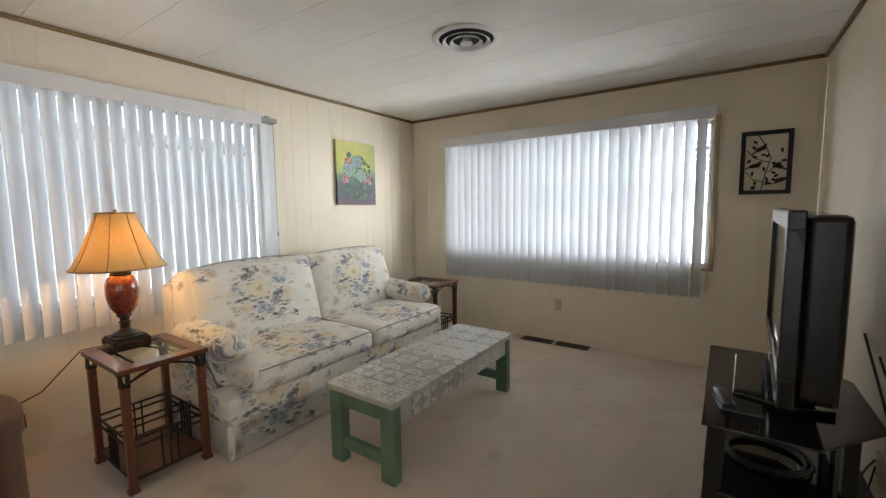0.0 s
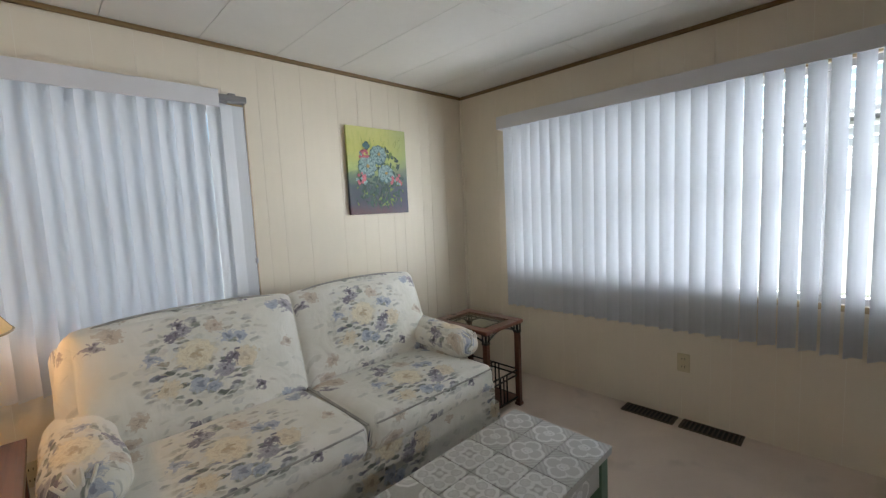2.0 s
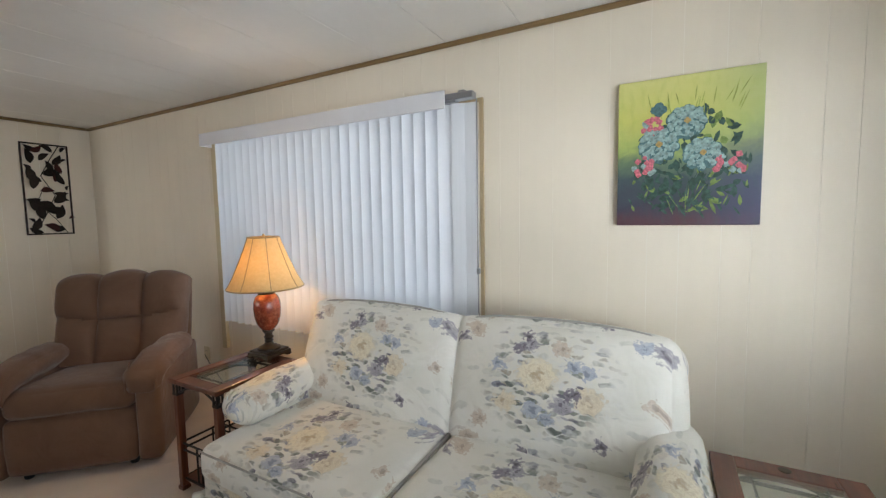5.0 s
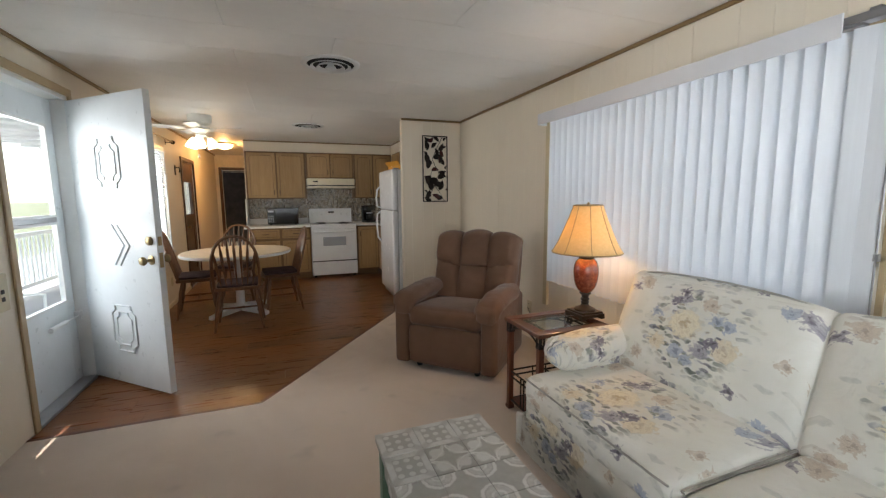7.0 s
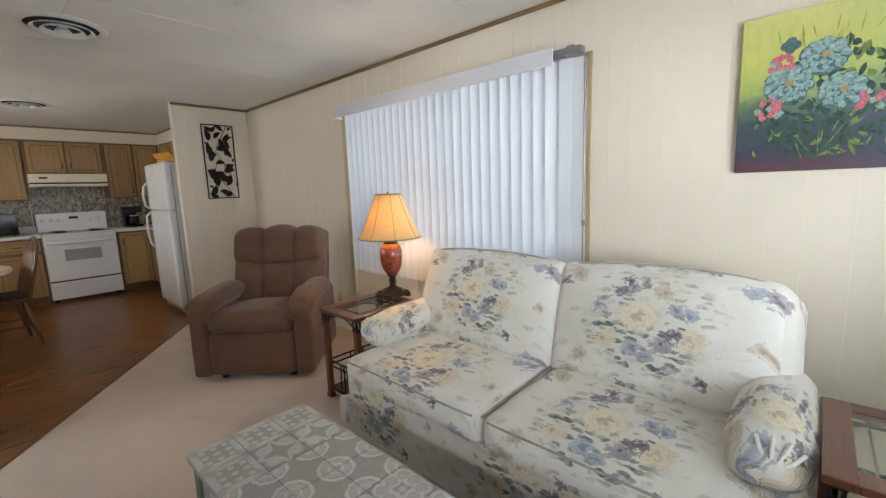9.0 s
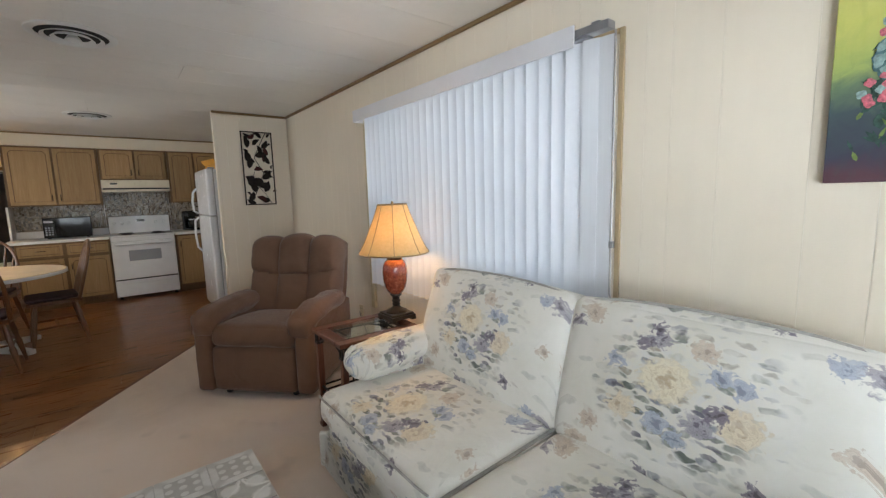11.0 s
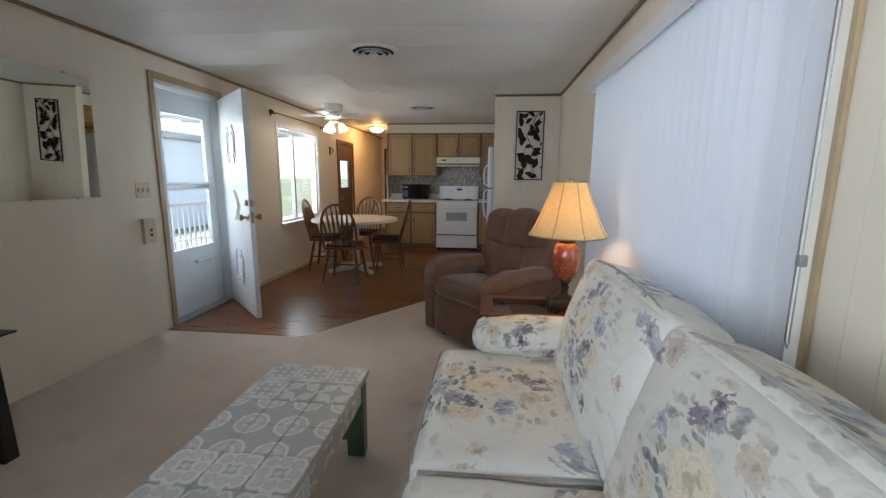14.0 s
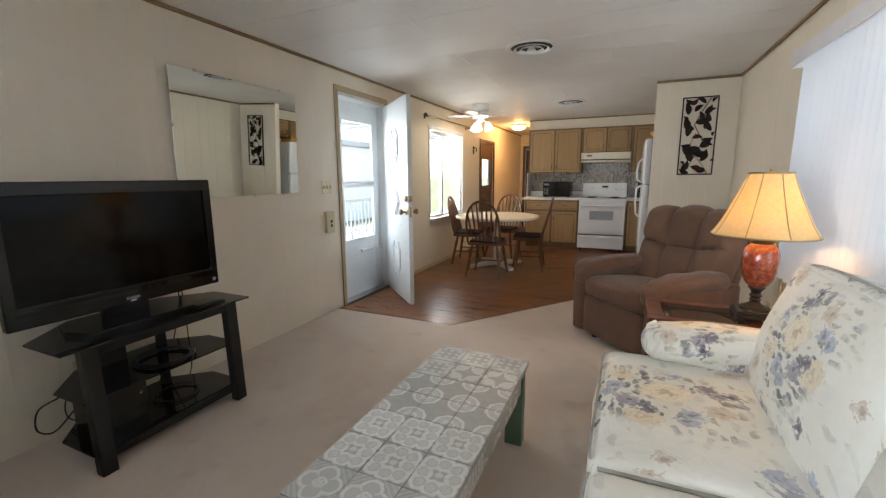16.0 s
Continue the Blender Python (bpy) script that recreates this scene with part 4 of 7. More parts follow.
def wobble(bm, amp, scale):
    """Uneven padding."""
    for v in bm.verts:
        v.co += v.normal * amp * noise.noise(v.co * scale)
    return bm


def printed(ob, c=(0.0, 0.0, 0.0)):
    """Lays the cloth's print over a part, about the point c."""
    me = ob.data
    uv = me.uv_layers.new(name="print")
    for p in me.polygons:
        for li in p.loop_indices:
            vert = me.vertices[me.loops[li].vertex_index]
            q, side = vert.co, vert.normal.y
            x, y, z = q.x - c[0], q.y - c[1], q.z - c[2]
            k = side * side   # the cloth runs over the top and down the front in one, and turns round the ends
            uv.data[li].uv = (y - math.copysign(x * k, side), z - 0.85 * x * (1 - k))
    return ob


def printed_arm(ob, c, s):
    """Lays the print along an arm and over its outer side; s: +1 for the north arm, -1 for the south one."""
    me = ob.data
    uv = me.uv_layers.new(name="print")
    for p in me.polygons:
        for li in p.loop_indices:
            vert = me.vertices[me.loops[li].vertex_index]
            x, y, z = vert.co.x - c[0], vert.co.y - c[1], vert.co.z - c[2]
            k = vert.normal.x * vert.normal.x
            uv.data[li].uv = (x + y * k - 0.16, z * k - 0.11 * math.atan2(s * y, z) * (1 - k) + 0.03)


part("base", wobble(soft(0.86, SY1 - SY0 - 0.02, 0.30, 0.035, 12, 0.004, pose(-2.50, (SY0 + SY1) / 2, 0.175)), 0.006, 5), FLORAL, sofa, "", True)


def skirt_run(p, q, z0, z1, out, folds):
    """A hanging cloth skirt with soft folds from p to q."""
    bm = bmesh.new()
    n, cols = 60, []
    d = Vector(q) - Vector(p)
    for i in range(n + 1):
        u = i / n
        c = Vector(p) + d * u
        col = []
        for j in range(5):
            w = j / 4
            s = (0.006 * math.sin(u * folds * 2 * math.pi) + 0.012) * (1 - w) + 0.004 * w
            col.append(bm.verts.new((c.x + out[0] * s, c.y + out[1] * s, z0 + (z1 - z0) * w)))
        cols.append(col)
    for a, b in zip(cols, cols[1:]):
        for j in range(4):
            bm.faces.new((a[j], b[j], b[j + 1], a[j + 1]))
    bmesh.ops.solidify(bm, geom=bm.faces[:], thickness=0.004)
    return bm


part("skirt", skirt_run((-2.062, SY0 + 0.01), (-2.062, SY1 - 0.01), 0.012, 0.19, (1, 0), 3), FLORAL, sofa, "", True)
part("skirt", skirt_run((-2.90, SY0 + 0.008), (-2.07, SY0 + 0.008), 0.012, 0.19, (0, -1), 2), FLORAL, sofa, "", True)
part("skirt", skirt_run((-2.07, SY1 - 0.008), (-2.90, SY1 - 0.008), 0.012, 0.19, (0, 1), 2), FLORAL, sofa, "", True)
part("skirt_corner_pleat", wobble(soft(0.03, 0.05, 0.18, 0.012, 6, 0, pose(-2.06, SY0 + 0.005, 0.103, 0, 0, 45)), 0.004, 20), FLORAL, sofa, "", True)
part("frame_back", soft(0.16, SY1 - SY0 - 0.12, 0.60, 0.06, 10, 0.0, pose(-2.86, (SY0 + SY1) / 2, 0.57)), FLORAL, sofa, "", True)
for y0, y1, flip in ((1.215, SM - 0.004, 1), (SM + 0.004, 2.965, -1)):
    w = y1 - y0
    # seat cushion: its front corners reach round the arm
    seat = part("seat_cushion", wobble(soft(0.66, w, 0.155, 0.055, 14, 0.018, pose(-2.325, (y0 + y1) / 2, 0.395)), 0.010, 4.5), FLORAL, sofa, "", True)
    zz = 0.4585
    part("piping", tube([(-1.998, y0 + 0.03, 0.455), (-1.992, y0 + 0.08, 0.457), (-1.992, y1 - 0.08, 0.457), (-1.998, y1 - 0.03, 0.455)], 0.0045, 6), PIPING_SHADED, seat, "", True)
    part("piping", tube([(-2.02, y1 if flip > 0 else y0, 0.452), (-2.60, y1 if flip > 0 else y0, 0.462)], 0.0045, 6), PIPING_SHADED, seat, "", True)
    # leaning back cushion with a rounded crown
    bm = soft(0.22, w + 0.02, 0.55, 0.055, 18, 0.05)
    for v in bm.verts:
        if v.co.z > 0.1:
            u = (v.co.y / (w / 2 + 0.015))
            v.co.z = min(v.co.z, 0.273 + 0.012 * (1 - u * u) - 0.014 * min(1.0, abs(u)) ** 8)
    bm.transform(pose(-2.715, (y0 + y1) / 2 + 0.005 * flip, 0.672, 0, -16, 0))
    back = part("back_cushion", wobble(bm, 0.010, 5.0), FLORAL, sofa, "", True)
    edge = []
    for k in range(13):
        u = k / 12 * 2 - 1
        p = Vector((0.085, u * (w / 2 - 0.02), 0.268 + 0.022 * (1 - u * u) - 0.025 * u ** 8))
        edge.append(pose(-2.715, (y0 + y1) / 2 + 0.005 * flip, 0.672, 0, -16, 0) @ p)
    part("piping", tube(edge, 0.005, 6), PIPING_SHADED, back, "", True)
# arms: padded rolls set back from the seat's front, gathered at the end
for yc, s in ((1.205, -1), (2.965, 1)):
    arm = part("arm", wobble(soft(0.60, 0.18, 0.28, 0.05, 10, 0.008, pose(-2.57, yc, 0.40)), 0.006, 6), FLORAL, sofa, "", True)
    bm = soft(0.58, 0.205, 0.155, 0.074, 14, 0.012)
    for v in bm.verts:
        v.co.z -= 0.035 * (v.co.x + 0.28) / 0.56
        v.co.y *= 1 + 0.06 * (v.co.x / 0.28)
    bm.transform(pose(-2.455, yc - s * 0.01, 0.572, 0, 0, 0))
    part("arm_pad", wobble(bm, 0.012, 7), FLORAL, arm, "", True)
    for k in range(5):
        a = -0.9 + 0.45 * k
        part("gather", tube([(-2.168, yc + 0.02 * math.sin(a), 0.545 + 0.02 * math.cos(a)), (-2.176, yc + 0.06 * math.sin(a), 0.545 + 0.06 * math.cos(a)), (-2.21, yc + 0.088 * math.sin(a), 0.55 + 0.075 * math.cos(a))], 0.006, 6), FLORAL, arm, "", True)
for o in sofa.children_recursive:
    at = [[v.co[i] for v in o.data.vertices] for i in range(3)]
    mid = tuple((min(w) + max(w)) / 2 for w in at)
    if "gather" in o.name:   # unprinted ground of the cloth
        printed_arm(o, (mid[0] - 0.45, mid[1], mid[2] + 0.19), 1 if mid[1] > SM else -1)
    elif "arm" in o.name:
        printed_arm(o, mid, 1 if mid[1] > SM else -1)
    elif "cushion" in o.name:
        printed(o, mid)
    else:
        printed(o, (-2.1, 1.4, 0.25))
for x, y in ((-2.12, SY0 + 0.06), (-2.12, SY1 - 0.06), (-2.86, SY0 + 0.06), (-2.86, SY1 - 0.06)):
    part("foot", box(x - 0.025, x + 0.025, y - 0.025, y + 0.025, 0.0, 0.05, 0.004), CHERRYV, sofa)

# ---- tiled bench ----
BX0, BX1, BY0, BY1, BZ = -1.668, -1.206, 1.40, 2.685, 0.418
bench = thing("tiled_bench", "low green-painted bench table with patterned grey tiles on top", "coffee table", ((BX0 + BX1) / 2, (BY0 + BY1) / 2, 0))
bw, bl = BX1 - BX0, BY1 - BY0
part("tabletop", box(-bw / 2 + 0.003, bw / 2 - 0.003, -bl / 2 + 0.003, bl / 2 - 0.003, BZ - 0.03, BZ - 0.0065), GROUT, bench, "grey grout bed")
for sx in (-1, 1):
    for sy in (-1, 1):
        part("leg", box(sx * (bw / 2 - 0.055) - 0.042, sx * (bw / 2 - 0.055) + 0.042, sy * (bl / 2 - 0.045) - 0.028, sy * (bl / 2 - 0.045) + 0.028, 0, BZ - 0.03, 0.003), GREEN, bench)
for sy in (-1, 1):
    part("end_apron", box(-bw / 2 + 0.097, bw / 2 - 0.097, sy * (bl / 2 - 0.045) - 0.02, sy * (bl / 2 - 0.045) + 0.02, BZ - 0.115, BZ - 0.03, 0.002), GREEN, bench)
    part("stretcher", box(-bw / 2 + 0.097, bw / 2 - 0.097, sy * (bl / 2 - 0.045) - 0.016, sy * (bl / 2 - 0.045) + 0.016, 0.075, 0.135, 0.002), GREEN, bench)
part("apron", box(-bw / 2 + 0.022, -bw / 2 + 0.04, -bl / 2 + 0.073, bl / 2 - 0.073, BZ - 0.14, BZ - 0.03), GROUT, bench)
part("apron", box(bw / 2 - 0.04, bw / 2 - 0.022, -bl / 2 + 0.073, bl / 2 - 0.073, BZ - 0.14, BZ - 0.03), GROUT, bench)
tw, tl = bw / 3, bl / 8
tile_me = []
for k in range(5):
    bm = box(-tw / 2 + 0.0012, tw / 2 - 0.0012, -tl / 2 + 0.0012, tl / 2 - 0.0012, -0.007, 0.0, 0.0012, 1)
    tile_me.append(mesh_of("tile", bm, TILES[k]))
rng = random.Random(11)
ROW_PATTERN = (2, 3, 0, 0, 4, 4, 1, 1)   # the rows of tiles, from the south end
for r in range(8):
    for c in range(3):
        piece("tile", tile_me[2 if (r, c) == (1, 2) else ROW_PATTERN[r]], bench, pose(-bw / 2 + tw * (c + 0.5), -bl / 2 + tl * (r + 0.5), BZ + rng.uniform(-0.0006, 0.0006), rng.uniform(-0.2, 0.2), rng.uniform(-0.2, 0.2), rng.choice((0, 180))))
side_me = [mesh_of("side_tile", box(-0.05, 0.05, -tl / 2 + 0.0012, tl / 2 - 0.0012, -0.006, 0.0, 0.001, 1), TILES[k]) for k in range(5)]
for sx in (-1, 1):
    for r in range(8):
        yy = -bl / 2 + tl * (r + 0.5)
        if r in (0, 7):
            continue
        piece("side_tile", side_me[ROW_PATTERN[r]], bench, pose(sx * (bw / 2 - 0.022) + sx * 0.0065, yy, BZ - 0.085, 0, sx * 90, 0))


# ---- end tables ----
def end_table(label, at, rz=0.0):
    """Cherry table, 0.495 x 0.39 m, with a glass inset, iron arches and a magazine rack below."""
    t = thing("end_table", label, "side table", at, rz, "pair of end tables")
    a, b, h = 0.2475, 0.195, 0.60
    ga, gb = 0.178, 0.128
    top = part("tabletop", merge(box(-a, a, -b, -gb, h - 0.024, h, 0.004), box(-a, a, gb, b, h - 0.024, h, 0.004), box(-a, -ga, -gb, gb, h - 0.024, h - 0.0005, 0.003), box(ga, a, -gb, gb, h - 0.024, h - 0.0005, 0.003)), CHERRY, t)
    part("glass_inset", box(-ga, ga, -gb, gb, h - 0.009, h - 0.003), TABLEGLASS, top, "bevelled clear glass")
    part("glass_rod", merge(box(-ga, ga, -0.094, -0.089, h - 0.022, h - 0.012), box(-ga, ga, 0.089, 0.094, h - 0.022, h - 0.012), box(-0.14, -0.135, -gb, gb, h - 0.022, h - 0.012), box(0.135, 0.14, -gb, gb, h - 0.022, h - 0.012)), IRON, top, "thin iron lattice under the glass")
    part("hole_ring", lathe([(0.012, 0), (0.017, 0.001), (0.017, 0.003), (0.012, 0.0035)], 14, (-0.215, 0.0, h)), BRONZE, top)
    legs = []
    for sx in (-1, 1):
        for sy in (-1, 1):
            x, y = sx * (a - 0.03), sy * (b - 0.03)
            leg = part("leg", merge(box(x - 0.017, x + 0.017, y - 0.017, y + 0.017, 0.02, h - 0.085, 0.004)), CHERRYV, t)
            part("foot", prism([(x - 0.022, y - 0.022), (x + 0.022, y - 0.022), (x + 0.022, y + 0.022), (x - 0.022, y + 0.022)], 0, 0.022, 0.004), CHERRYV, leg)
            part("iron_cap", merge(box(x - 0.02, x + 0.02, y - 0.02, y + 0.02, h - 0.09, h - 0.078, 0.002), box(x - 0.02, x + 0.02, y - 0.02, y + 0.02, h - 0.034, h - 0.024, 0.002), *[box(x + i * 0.014 - 0.004, x + i * 0.014 + 0.004, y + j * 0.014 - 0.004, y + j * 0.014 + 0.004, h - 0.08, h - 0.03) for i in (-1, 1) for j in (-1, 1)]), IRON, leg, "black iron corner cage")
    for sy in (-1, 1):
        part("iron_arch", tube(path_arc(-a + 0.05, a - 0.05, h - 0.075, 0.045, sy * (b - 0.03), 10), 0.006, 6), IRON, t)
        y = sy * (b - 0.03)
        for z in (0.25, 0.215, 0.06):
            part("rack_rail", tube([(-a + 0.045, y, z), (a - 0.045, y, z)], 0.006, 6), IRON, t)
        for x in (-0.05, -0.017, 0.017, 0.05):
            part("rack_bar", tube([(x, y, 0.06), (x, y, 0.25)], 0.005, 6), IRON, t)
    for sx in (-1, 1):
        part("iron_arch", tube(path_arc(-b + 0.05, b - 0.05, h - 0.075, 0.045, sx * (a - 0.03), 10, 1), 0.006, 6), IRON, t)
        x = sx * (a - 0.03)
        for z in (0.25, 0.215, 0.06):
            part("rack_rail", tube([(x, -b + 0.045, z), (x, b - 0.045, z)], 0.006, 6), IRON, t)
        for y in (-0.035, 0.0, 0.035):
            part("rack_bar", tube([(x, y, 0.06), (x, y, 0.25)], 0.005, 6), IRON, t)
    part("rack_divider", merge(tube([(0, -b + 0.03, 0.25), (0, b - 0.03, 0.25)], 0.006, 6), tube([(0, -b + 0.03, 0.215), (0, b - 0.03, 0.215)], 0.005, 6), *[tube([(0, y, 0.07), (0, y, 0.25)], 0.005, 6) for y in (-0.09, 0.09)]), IRON, t)
    part("shelf", box(-a + 0.03, a - 0.03, -b + 0.03, b - 0.03, 0.045, 0.063, 0.003), CHERRY, t)
    return t


end_table("cherry end table with glass inset, carrying the lit lamp", (-2.43, 0.885, 0), 0)
end_table("cherry end table with glass inset, in the corner", (-2.39, 3.26, 0), 0)

# ---- table lamp ----
lamp = thing("table_lamp", "lit table lamp, mottled red urn body and amber bell shade", "lamp", (-2.65, 0.88, 0.60))
part("base", merge(box(-0.085, 0.085, -0.085, 0.085, 0.012, 0.032, 0.004), box(-0.078, 0.078, -0.078, 0.078, 0.032, 0.045, 0.006), *[box(i * 0.07 - 0.016, i * 0.07 + 0.016, j * 0.07 - 0.016, j * 0.07 + 0.016, 0, 0.014, 0.003) for i in (-1, 1) for j in (-1, 1)]), BRONZE, lamp)
part("stem", lathe([(0.066, 0.045), (0.064, 0.055), (0.046, 0.064), (0.030, 0.072), (0.020, 0.085), (0.026, 0.095), (0.020, 0.103), (0.028, 0.115), (0.020, 0.126), (0.024, 0.14), (0.036, 0.152), (0.034, 0.16)], 28), BRONZE, lamp, "", True)
part("urn", lathe([(0.030, 0.158), (0.046, 0.172), (0.062, 0.20), (0.072, 0.24), (0.076, 0.285), (0.073, 0.325), (0.062, 0.355), (0.044, 0.372)], 36), CERAMIC, lamp, "mottled red ceramic urn", True)
part("collar", lathe([(0.046, 0.370), (0.048, 0.38), (0.040, 0.386), (0.046, 0.396), (0.046, 0.405), (0.02, 0.412), (0.012, 0.44)], 24), BRONZE, lamp, "", True)
prof = [(0.210, 0.412), (0.199, 0.428), (0.173, 0.475), (0.141, 0.55), (0.113, 0.62), (0.094, 0.672), (0.086, 0.70)]
sh = part("shade", lathe(prof, 48, cap=False), SHADE, lamp, "amber fabric bell shade with seams", True)
for k in range(8):
    a = 2 * math.pi * (k + 0.3) / 8
    part("seam", tube([((r + 0.001) * math.cos(a), (r + 0.001) * math.sin(a), z) for r, z in prof], 0.0022, 5), BRASS, sh)
for r, z in ((0.210, 0.412), (0.086, 0.70)):
    part("shade_rim", tube([(r * math.cos(2 * math.pi * k / 40), r * math.sin(2 * math.pi * k / 40), z) for k in range(40)], 0.004, 6, True), BRASS, sh)
part("spider", merge(*[tube([(0, 0, 0.69), (0.088 * math.cos(a), 0.088 * math.sin(a), 0.698)], 0.002, 5) for a in (0, 2.1, 4.2)]), BRASS, lamp)
part("finial", lathe([(0.004, 0.69), (0.005, 0.700), (0.009, 0.706), (0.007, 0.714), (0.003, 0.72)], 14), BRASS, lamp, "brass finial", True)
part("harp", tube([(0.0, -0.012, 0.43), (0, -0.055, 0.50), (0, -0.06, 0.58), (0, -0.02, 0.69), (0, 0.02, 0.69), (0, 0.06, 0.58), (0, 0.055, 0.50), (0, 0.012, 0.43)], 0.0025, 5), BRASS, lamp)
solo("lamp_cord", tube([(-2.66, 0.80, 0.607), (-2.70, 0.70, 0.60), (-2.76, 0.55, 0.42), (-2.86, 0.1, 0.22), (-2.98, -0.25, 0.27), (W + 0.03, -0.37, 0.31)], 0.003, 6), BLACKMATT, "thin dark lamp cord hanging to the outlet", "cable", "", True)

# ---- recliner ----
rec = thing("recliner", "brown velour recliner armchair with a tufted back", "armchair", (-1.975, 0.10, 0), 44.0)
# local: x forward from the front edge (negative = behind), y to its left
part("base", box(-0.78, -0.10, -0.33, 0.33, 0.03, 0.12, 0.01), BLACKMATT, rec)
part("footrest", wobble(soft(0.09, 0.60, 0.31, 0.03, 10, 0.010, pose(-0.05, 0, 0.205)), 0.006, 6), VELOUR, rec, "", True)
part("seat_cushion", wobble(soft(0.58, 0.60, 0.155, 0.055, 12, 0.02, pose(-0.29, 0, 0.415, 0, -4)), 0.008, 6), VELOUR, rec, "", True)
part("body", soft(0.72, 0.58, 0.26, 0.05, 8, 0, pose(-0.45, 0, 0.21)), VELOUR, rec, "", True)
for s in (-1, 1):
    arm = part("arm", wobble(soft(0.76, 0.125, 0.50, 0.03, 12, 0.008, pose(-0.385, s * 0.365, 0.29)), 0.005, 6), VELOUR, rec, "", True)
    # stuffed pad that rolls over the front of the arm
    bm = soft(0.66, 0.185, 0.125, 0.06, 18, 0.012)
    for v in bm.verts:
        f = max(0.0, (v.co.x - 0.05) / 0.29)
        v.co.y *= 1 + 0.10 * f
        v.co.z -= 0.05 * f ** 2.2
        if v.co.z < -0.06 and f > 0.55:
            v.co.z -= 0.045 * (f - 0.55) / 0.45
    bm.transform(pose(-0.325, s * 0.35, 0.565))
    pad = part("arm_pad", wobble(bm, 0.012, 9), VELOUR, arm, "", True)
    for k in range(5):
        y = s * 0.345 + (k - 2) * 0.036
        part("gather", tube([(0.006, y, 0.45), (0.002, y, 0.50), (-0.02, y, 0.545), (-0.075, y * 0.99, 0.602)], [0.003, 0.006, 0.007, 0.003], 6), VELOUR, pad, "", True)
lean = pose(-0.62, 0, 0.43, 0, -17, 0)
part("back_shell", soft(0.14, 0.75, 0.68, 0.06, 10, 0.01, lean @ pose(-0.11, 0, 0.27)), VELOUR, rec, "", True)


def channel_back(half, top, seam):
    """The stuffed front of the back: three upright channels, crossed by one sewn seam."""
    bm = bmesh.new()
    ny, nz, rows = 54, 40, []
    for j in range(nz + 1):
        v = j / nz
        row = []
        for i in range(ny + 1):
            u = i / ny * 2 - 1
            side = 1.0 if abs(u) < 0.34 else 0.0
            c = u / 0.34 if side else (abs(u) - 0.67) / 0.33
            z0 = top * v
            s = seam + 0.05 * u * u
            w = (z0 - s) / (top - s) if z0 > s else (s - z0) / s
            w = min(1.0, max(0.0, w))
            cross = min(1.0, (max(0.0, w) / 0.22)) ** 0.5
            end = max(0.0, 1 - max(0.0, (v - 0.8) / 0.2) ** 2.5) ** 0.5
            edge = max(0.0, 1 - max(0.0, (abs(u) - 0.84) / 0.16) ** 2.5) ** 0.5
            fade = 0.35 + 0.65 * min(1.0, v * 2.2)
            puff = max(0.0, 1 - abs(c) ** 3) ** 0.6
            x = -0.02 + (0.075 + 0.052 * (1 - fade + fade * puff) * (0.35 + 0.65 * cross) + 0.02 * (z0 > s)) * end * edge
            y = half * u * (1 - 0.05 * (1 - v)) 
            crown = (0.035 * (1 - min(1.0, abs(c)) ** 2) - 0.035 * u * u) * max(0.0, v - 0.5) * 2
            row.append(bm.verts.new((x, y, z0 + crown)))
        rows.append(row)
    back = [[bm.verts.new((-0.10, p.co.y * 0.97, p.co.z * 0.98)) for p in row] for row in rows]
    for a, b in ((rows, 0), (back, 1)):
        for j in range(nz):
            for i in range(ny):
                q = (a[j][i], a[j][i + 1], a[j + 1][i + 1], a[j + 1][i])
                bm.faces.new(q if b == 0 else q[::-1])
    for j in range(nz):
        for i in (0, ny):
            bm.faces.new((rows[j][i], rows[j + 1][i], back[j + 1][i], back[j][i]))
    for i in range(ny):
        for j in (0, nz):
            bm.faces.new((rows[j][i], rows[j][i + 1], back[j][i + 1], back[j][i]))
    bmesh.ops.recalc_face_normals(bm, faces=bm.faces[:])
    return bm


bm = channel_back(0.395, 0.61, 0.29)
bm.transform(lean @ pose(-0.005, 0, 0.02))
part("backrest", wobble(bm, 0.006, 8), VELOUR, rec, "", True)
part("lever", tube([(-0.35, 0.43, 0.30), (-0.25, 0.445, 0.33)], 0.012, 8), CHERRY, rec, "wooden release lever", True)
for x, y in ((-0.1, -0.25), (-0.1, 0.25), (-0.7, -0.25), (-0.7, 0.25)):
    part("foot", lathe([(0.02, 0), (0.024, 0.01), (0.024, 0.035)], 12, (x, y, 0)), BLACKMATT, rec)

# ---- television and stand ----
stand = thing("tv_stand", "black glass and metal television stand with three shelves", "tv stand", (0, 0, 0))
YC = 2.035
plan = lambda fx, bx, hf, hb, mid: [(fx, YC - hf), (fx, YC + hf), (mid, YC + hf), (bx, YC + hb), (bx, YC - hb), (mid, YC - hf)]
for z, fx in ((0.60, -0.03), (0.34, 0.02), (0.10, 0.01)):
    hf = 0.455 if z > 0.5 else 0.385
    part("shelf", prism(plan(fx, 0.45, hf, 0.22, 0.26), z - 0.008, z, 0.0015), BLACKGLASS, stand, "black tempered glass shelf")
part("top_rail", box(-0.005, 0.035, YC - 0.35, YC + 0.35, 0.545, 0.59, 0.003), BLACKMATT, stand)
part("bottom_rail", box(-0.005, 0.035, YC - 0.33, YC + 0.33, 0.055, 0.09, 0.003), BLACKMATT, stand)
